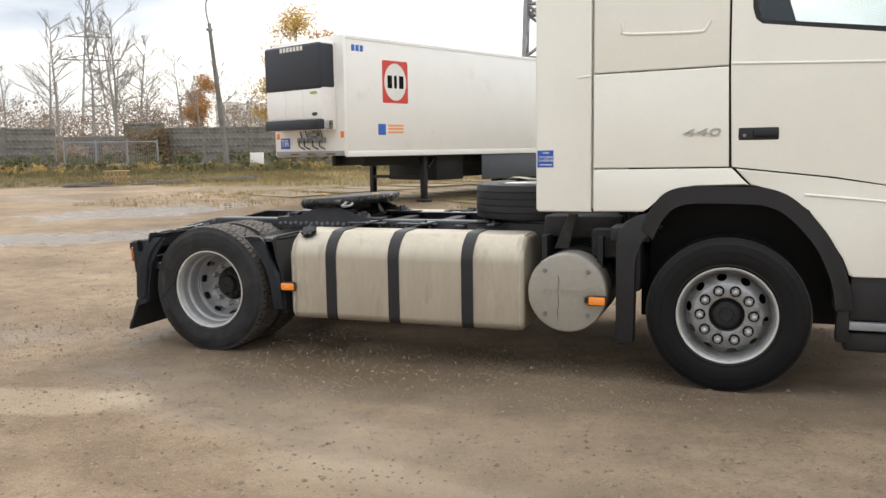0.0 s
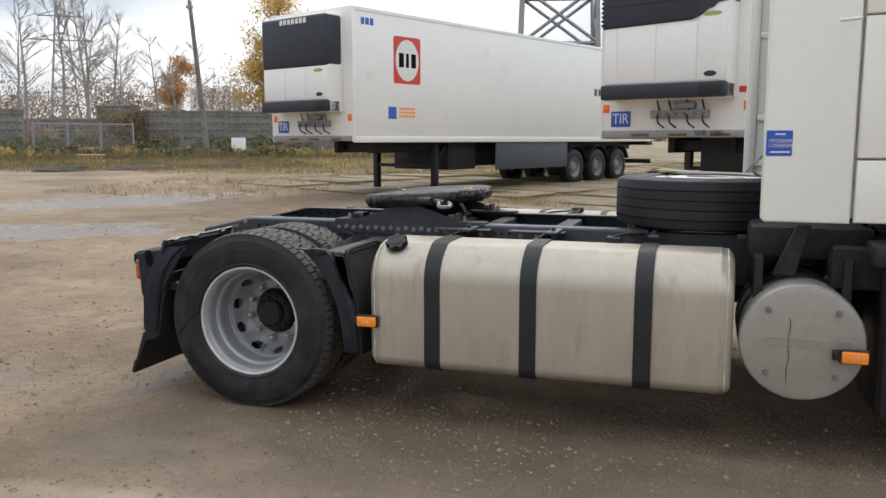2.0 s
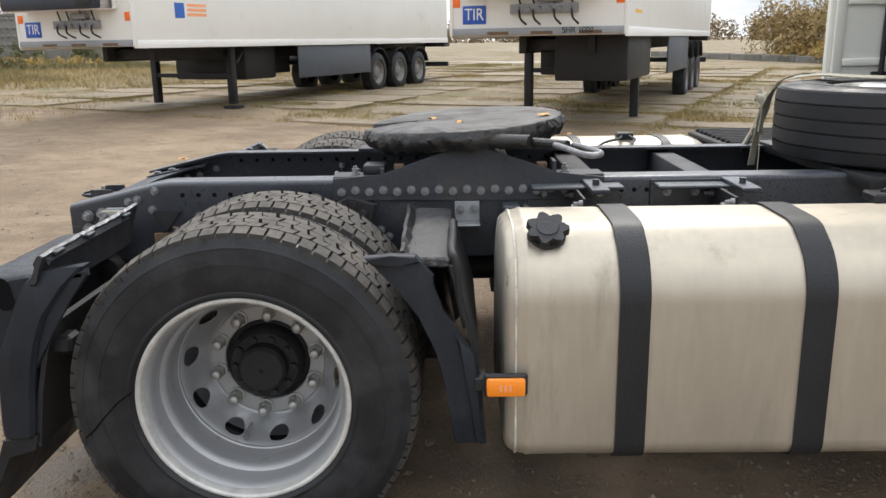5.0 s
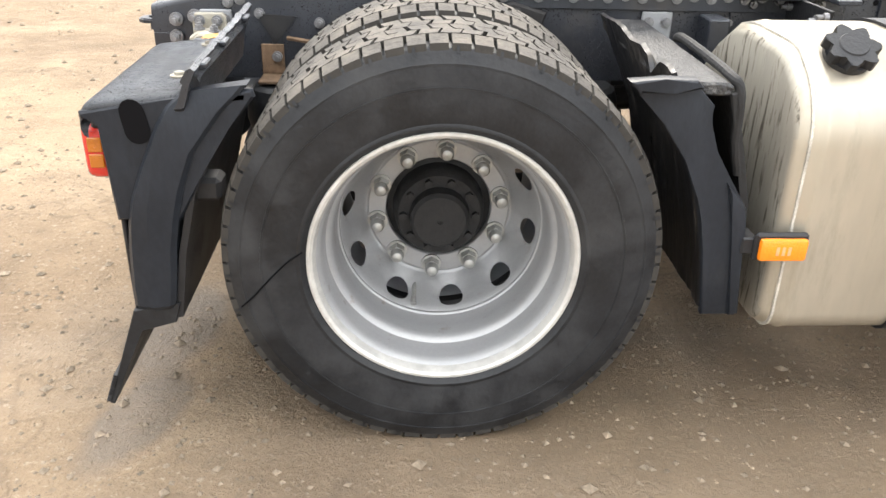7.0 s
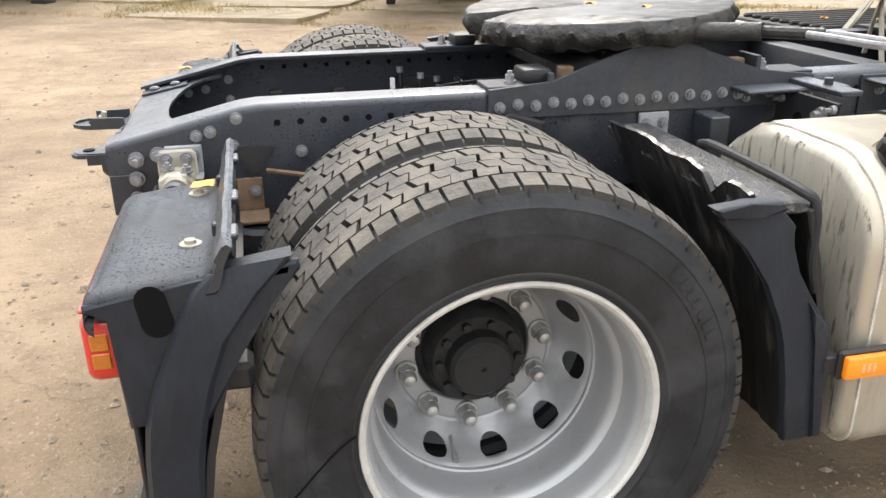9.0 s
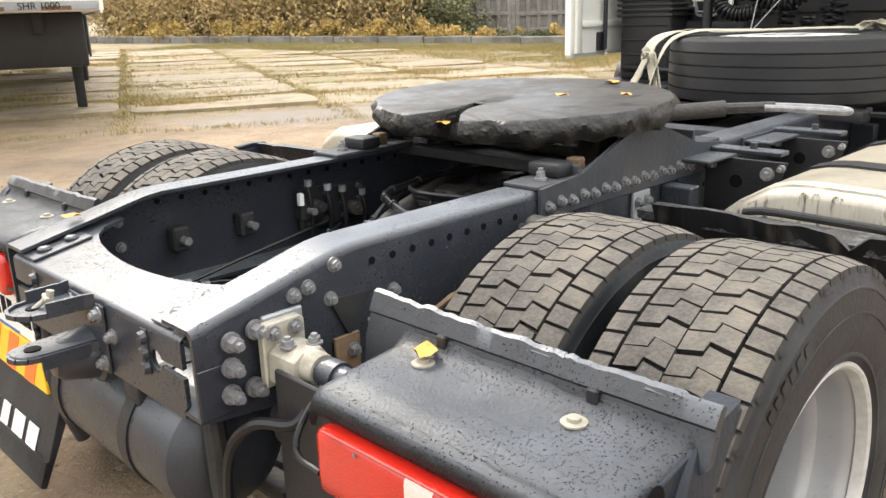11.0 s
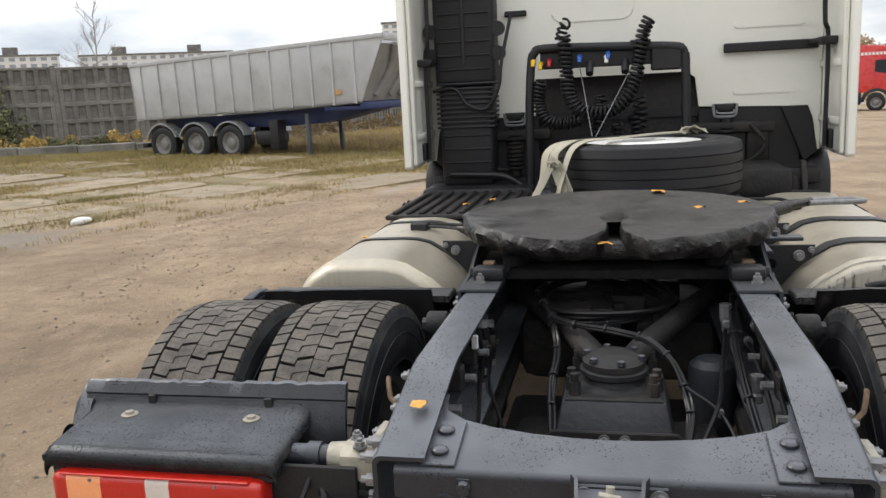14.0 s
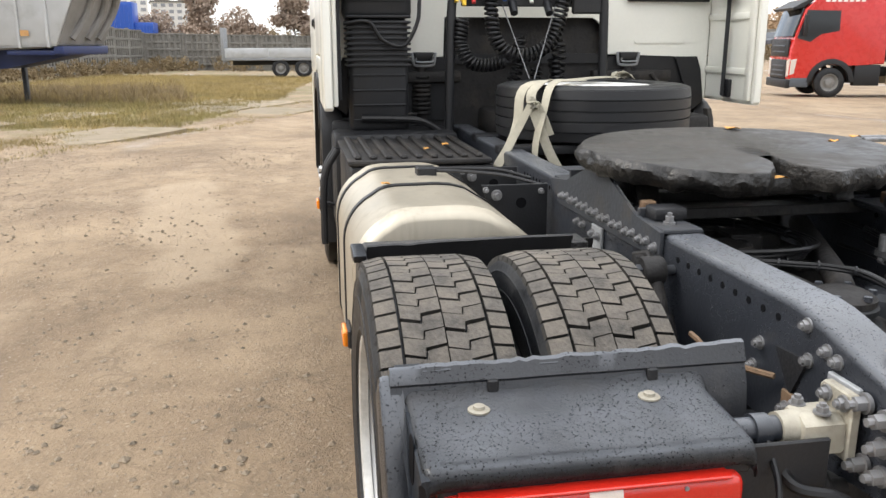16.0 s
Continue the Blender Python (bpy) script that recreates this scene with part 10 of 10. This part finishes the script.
def scrub(name, p0, p1, width, h, count, size, material, seed, label, step=1.1):
    """A band of bushes as one mass of leaves and stems."""
    rnd = random.Random(seed)
    a, b = Vector((*p0, 0)), Vector((*p1, 0))
    side = (b - a).normalized().cross(Vector((0, 0, 1)))
    bm = new_bm()
    lumps = max(6, int((b - a).length / step))
    for i in range(lumps):
        q = a.lerp(b, rnd.random()) + side * rnd.uniform(-width, width) * 0.5
        hh = h * rnd.uniform(0.6, 1.12)
        z = rise(q.x, q.y)
        for k in range(3):
            c = Vector((q.x + rnd.uniform(-0.5, 0.5), q.y + rnd.uniform(-0.5, 0.5), z + hh * (0.25 + 0.25 * k)))
            leaf_cloud(bm, c, hh * (0.42 - 0.07 * k), count // (lumps * 3), size, rnd, 0.9)
        for k in range(5):
            v = Vector((rnd.uniform(-0.5, 0.5), rnd.uniform(-0.5, 0.5), 1)).normalized()
            tube(bm, [Vector((q.x, q.y, z)), Vector((q.x, q.y, z)) + v * hh], 0.012, 3, curved=False)
    return solo(name, bm, material, label, "bushes", kind="stuff", smooth=False)


scrub("golden_scrub", (16.8, 37.0), (24.6, 22.4), 1.6, 1.0, 16000, 0.07, M_DRYBUSH, 1, "dry yellow weeds behind the kerb", 0.3)
scrub("olive_scrub", (24.4, 26.2), (25.6, 23.8), 1.8, 2.9, 14000, 0.08, M_OLIVE, 2, "dark olive bushes by the fence", 0.25)
scrub("brown_scrub", (17.2, 40.0), (24.8, 25.2), 2.8, 3.2, 52000, 0.09, M_GREYSCRUB, 3, "tall grey-brown dry scrub", 0.2)
scrub("weeds", (23.0, 23.5), (30.0, 15.2), 1.2, 0.75, 9000, 0.06, M_DRYBUSH, 4, "yellow weeds at the foot of the fence", 0.4)
scrub("weeds", (23.0, 23.0), (30.0, 15.0), 1.2, 0.6, 5000, 0.06, M_OLIVE, 25, "green weeds at the foot of the fence", 0.5)
scrub("weeds", (31, 15.0), (62, 10.6), 2.2, 0.9, 9000, 0.07, M_BROWNBUSH, 5, "brown weeds at the foot of the wall", 0.5)
scrub("weeds", (61.5, 11), (67, -22), 2.2, 1.1, 9000, 0.08, M_BROWNBUSH, 21, "brown weeds at the foot of the far wall", 0.5)
scrub("brown_scrub", (68, 22), (78, -12), 5.0, 4.6, 60000, 0.15, M_HAZEBUSH, 6, "brown bushes behind the wall")
scrub("weeds", (-60, 17), (-30, 39), 2.6, 0.9, 9000, 0.08, M_OLIVE, 7, "tangled weeds along the fence", 0.45)
scrub("weeds", (-31, 36.5), (-8, 46.5), 2.6, 1.0, 7000, 0.08, M_OLIVE, 8, "yellowing weeds along the fence")
scrub("brown_scrub", (-70, 48), (-22, 66), 8.0, 6.2, 42000, 0.11, M_HAZEBUSH, 9, "grey-brown scrub behind the fence", 0.5)
scrub("brown_scrub", (-44.5, 35.0), (-37.0, 40.5), 3.0, 2.0, 9000, 0.06, M_HAZEBUSH, 24, "grey-brown bushes behind the mesh gate", 0.4)
scrub("brown_scrub", (-34.5, 38.6), (-32.0, 41.2), 1.5, 2.4, 5000, 0.09, M_BROWNBUSH, 10, "bare brown bushes at the gap in the fence")
scrub("bank_scrub", (78, -28), (84, -50), 5.0, 1.0, 2600, 0.14, M_OLIVE, 11, "low olive scrub on a far bank")
scrub("bank_scrub", (104, -38), (98, -72), 5.0, 2.7, 14000, 0.16, M_BROWNBUSH, 23, "brown scrub on a far bank", 0.6)


def far_woods():
    """Belt of autumn woods round the horizon."""
    rnd = random.Random(12)
    mats = ((M_FARWOOD, -75, -5, "orange"), (M_BROWNBUSH, -5, 140, "brown"), (M_BROWNBUSH, 140, 285, "brown"))
    for material, a0, a1, nm in mats:
        bm = new_bm()
        n = int((a1 - a0) * 3.4)
        for i in range(n):
            a = radians(a0 + (a1 - a0) * rnd.random())
            r = rnd.uniform(215, 290)
            hh = rnd.uniform(9.0, 14.0) if nm == "orange" else rnd.uniform(5, 9)
            c = Vector((r * math.cos(a), r * math.sin(a), rise(r * math.cos(a), r * math.sin(a)) - 1))
            for k in range(3):
                leaf_cloud(bm, c + Vector((0, 0, hh * (0.2 + 0.27 * k))), hh * (0.42 - 0.08 * k), 260 if nm == "orange" else 40, 0.46 if nm == "orange" else 0.5, rnd, 1.0)
        solo("far_woods", bm, material, "far belt of " + nm + " autumn woods", "woods", kind="stuff", smooth=False)


far_woods()


def grass(name, place, count, h0, h1, blades, material, seed, label):
    """Tufts of blades where place(rnd) puts them."""
    rnd = random.Random(seed)
    vs, fs = [], []
    for _ in range(count):
        x, y = place(rnd)
        z = rise(x, y)
        hh = rnd.uniform(h0, h1)
        for _ in range(blades):
            a = rnd.uniform(0, 2 * math.pi)
            l = hh * rnd.uniform(0.5, 1.1)
            bxp, byp = x + rnd.gauss(0, 0.06), y + rnd.gauss(0, 0.06)
            w = 0.004 + 0.010 * hh
            tx, ty = bxp + math.cos(a) * l * 0.45, byp + math.sin(a) * l * 0.45
            k = len(vs)
            vs += [(bxp - math.sin(a) * w, byp + math.cos(a) * w, z - 0.01), (bxp + math.sin(a) * w, byp - math.cos(a) * w, z - 0.01), (tx, ty, z + l * 0.85)]
            fs.append((k, k + 1, k + 2))
    me = bpy.data.meshes.new(name)
    me.from_pydata(vs, [], fs)
    me.materials.append(material)
    return tagged(new(name, me), label, "grass", kind="stuff")


UA, VA = Vector((0.907, -0.422)), Vector((0.422, 0.907))


def uv_place(u, v):
    return UA.x * u + VA.x * v, UA.y * u + VA.y * v


SU, SV, U0, V0 = 3.05, 1.85, -16.0, 8.9


def joint_place(rnd):
    """A spot near a joint of the slab field."""
    if rnd.random() < 0.6:
        u, v = U0 + rnd.uniform(0, 36), V0 + SV * rnd.randint(0, 13) + rnd.gauss(0, 0.10)
    else:
        u, v = U0 + SU * rnd.randint(0, 12) + rnd.gauss(0, 0.10), V0 + rnd.uniform(0, 24)
    return uv_place(u, v)


def patch(cx, cy, sx, sy, turn=0.0):
    c, s = math.cos(radians(turn)), math.sin(radians(turn))

    def f(rnd):
        a, b = rnd.uniform(-sx, sx), rnd.uniform(-sy, sy)
        return cx + a * c - b * s, cy + a * s + b * c
    return f


grass("joint_grass", joint_place, 9000, 0.03, 0.12, 8, M_GRASS, 1, "yellow grass growing in the slab joints")
grass("joint_grass", joint_place, 9000, 0.03, 0.10, 8, M_GRASS_G, 2, "green grass growing in the slab joints")
grass("field_grass", patch(24, 10.5, 8.5, 8.0, -10), 9000, 0.05, 0.20, 7, M_GRASS, 3, "rough yellow grass round the tipper trailer")
grass("field_grass", patch(22, 9.5, 6.0, 7.0, -10), 9000, 0.05, 0.16, 7, M_GRASS_G, 4, "rough green grass round the tipper trailer")
grass("field_grass", patch(36, 7, 13, 6, -5), 16000, 0.08, 0.26, 6, M_GRASS, 5, "dry yellow grass before the wall")
grass("field_grass", patch(27, 9, 5, 4, 10), 1500, 0.2, 0.5, 7, M_BROWNBUSH, 22, "taller brown weeds in the grass")
grass("field_grass", patch(20.2, 22.5, 2.6, 9.0, 26), 9000, 0.05, 0.18, 7, M_GRASS_G, 6, "yellow grass along the kerb")
grass("field_grass", patch(-30, 27.5, 16, 3.0, 33), 5200, 0.10, 0.36, 5, M_GRASS, 7, "dry grass along the fence")
grass("field_grass", patch(-28, 31.0, 14, 3.0, 33), 3200, 0.10, 0.30, 5, M_GRASS_G, 8, "green weeds along the fence")
grass("field_grass", patch(-28, 26.5, 17, 5.5, 37), 15000, 0.10, 0.42, 6, M_STALK, 14, "dark olive weeds before the fence")
grass("field_grass", patch(-26, 24.5, 17, 6.0, 37), 5000, 0.08, 0.30, 6, M_GRASS, 15, "dry brown grass before the fence")
scrub("weeds", (-34, 22), (-17, 33), 7.0, 0.55, 7000, 0.06, M_STALK, 15, "low dark weeds before the fence", 0.35)
scrub("weeds", (-30, 24), (-15, 35), 6.0, 0.5, 2600, 0.06, M_DRYBUSH, 16, "dry yellow-brown weeds before the fence", 0.5)
grass("field_grass", patch(-23, 21, 10, 6.0, 40), 9000, 0.05, 0.26, 6, M_STALK, 17, "dark olive weeds on the dirt")
grass("field_grass", patch(-22, 21, 10, 6.0, 40), 5000, 0.05, 0.22, 6, M_GRASS, 18, "dry brown grass on the dirt")
grass("field_grass", patch(-11, 25, 7, 6, 20), 4200, 0.08, 0.30, 5, M_GRASS, 9, "dry grass beyond the trailers")
grass("field_grass", patch(-9.5, 13, 3, 3, 0), 500, 0.06, 0.2, 6, M_GRASS, 10, "sparse yellow grass by the trailer")
grass("field_grass", patch(82, -36, 3, 12, 20), 2500, 0.3, 0.7, 5, M_GRASS, 11, "yellow grass on a far bank")



def clumps(seed, n, spread):
    """Spots gathered round a few centres on the slab field."""
    r0 = random.Random(seed)
    cs = [(U0 + r0.uniform(2, 34), V0 + r0.uniform(1.0, 23) ** 1.0, r0.uniform(0.4, 1.0) * spread) for _ in range(n)]

    def f(rnd):
        u, v, s = cs[rnd.randrange(n)]
        return uv_place(u + rnd.gauss(0, s * 1.5), v + rnd.gauss(0, s * 0.5))
    return f


grass("field_grass", clumps(5, 46, 0.7), 9000, 0.03, 0.11, 9, M_GRASS_G, 12, "green turf creeping over the slabs")
grass("field_grass", clumps(6, 40, 0.7), 8000, 0.03, 0.13, 9, M_GRASS, 13, "yellow turf creeping over the slabs")

# gravel on the dirt near the lorry
def gravel(name, place, count, s0, s1, seed):
    rnd = random.Random(seed)
    vs, fs = [], []
    base = [(1, 0, 0), (-1, 0, 0), (0, 1, 0), (0, -1, 0), (0, 0, 1), (0, 0, -0.6)]
    tri = [(0, 2, 4), (2, 1, 4), (1, 3, 4), (3, 0, 4), (2, 0, 5), (1, 2, 5), (3, 1, 5), (0, 3, 5)]
    for _ in range(count):
        x, y = place(rnd)
        s = s0 + (s1 - s0) * rnd.random() ** 3
        k = len(vs)
        a = rnd.uniform(0, 6.28)
        c, sn = math.cos(a), math.sin(a)
        z = rise(x, y)
        for px, py, pz in base:
            q = rnd.uniform(0.7, 1.2)
            vs.append((x + (px * c - py * sn) * s * q, y + (px * sn + py * c) * s * q, z + pz * s * q * 0.55 + s * 0.15))
        fs += [tuple(k + i for i in t) for t in tri]
    me = bpy.data.meshes.new(name)
    me.from_pydata(vs, [], fs)
    me.materials.append(M_STONE)
    return tagged(new(name, me), "loose pale gravel and grit on the dirt", "gravel", kind="stuff")


gravel("gravel", patch(1.0, -2.6, 3.6, 2.2), 12000, 0.003, 0.013, 1)
gravel("gravel", patch(1.0, -3.0, 6.5, 4.0), 7000, 0.004, 0.022, 2)
gravel("gravel", patch(-0.5, 0.0, 2.2, 2.6), 5000, 0.003, 0.012, 3)
gravel("gravel", patch(5.0, 3.6, 6.0, 2.3), 6000, 0.004, 0.022, 4)
gravel("gravel", patch(-3.0, 4.0, 4.5, 5.0), 2200, 0.004, 0.03, 5)

# ---- concrete slabs of the yard, last ----
slabs = thing("slab_paving", Matrix(), "old cracked concrete yard slabs with grass in the joints", "paving", kind="structure")
shapes = []
for v in range(5):
    rnd = random.Random(70 + v)
    bm = new_bm()
    hu, hv = SU / 2 - 0.05, SV / 2 - 0.05
    pts = []
    for (x0, y0), (x1, y1) in (((-hu, -hv), (hu, -hv)), ((hu, -hv), (hu, hv)), ((hu, hv), (-hu, hv)), ((-hu, hv), (-hu, -hv))):
        for k in range(4):
            t = k / 4
            j = 0.0 if k == 0 else rnd.uniform(-0.05, 0.02)
            px, py = x0 + (x1 - x0) * t, y0 + (y1 - y0) * t
            cut = rnd.uniform(0.88, 0.99) if k == 0 else 1.0
            pts.append((px * cut * (1 + j * 0.3), py * cut * (1 + j * 0.3)))
    prism(bm, pts, -0.14, 0.022, "z", 0.012, 2)
    shapes.append(finish("slab", bm, M_SLAB, smooth=False))
rnd = random.Random(9)
for i in range(12):
    for j in range(13):
        u, v = U0 + SU * (i + 0.5), V0 + SV * (j + 0.5)
        x, y = uv_place(u, v)
        if rnd.random() < (0.10 if j < 4 else 0.45) or (x > 15 and y > 5 and rnd.random() < 0.75) or (j == 0 and (rnd.random() < 0.35 or -5 < u < 3.4)):
            continue
        piece("slab", shapes[rnd.randrange(5)], slabs, pose(x, y, rise(x, y) + rnd.uniform(-0.018, 0.006), rnd.uniform(-0.7, 0.7), rnd.uniform(-0.5, 0.5), -24.9 + rnd.uniform(-0.8, 0.8) + (180 if rnd.random() < 0.5 else 0)))
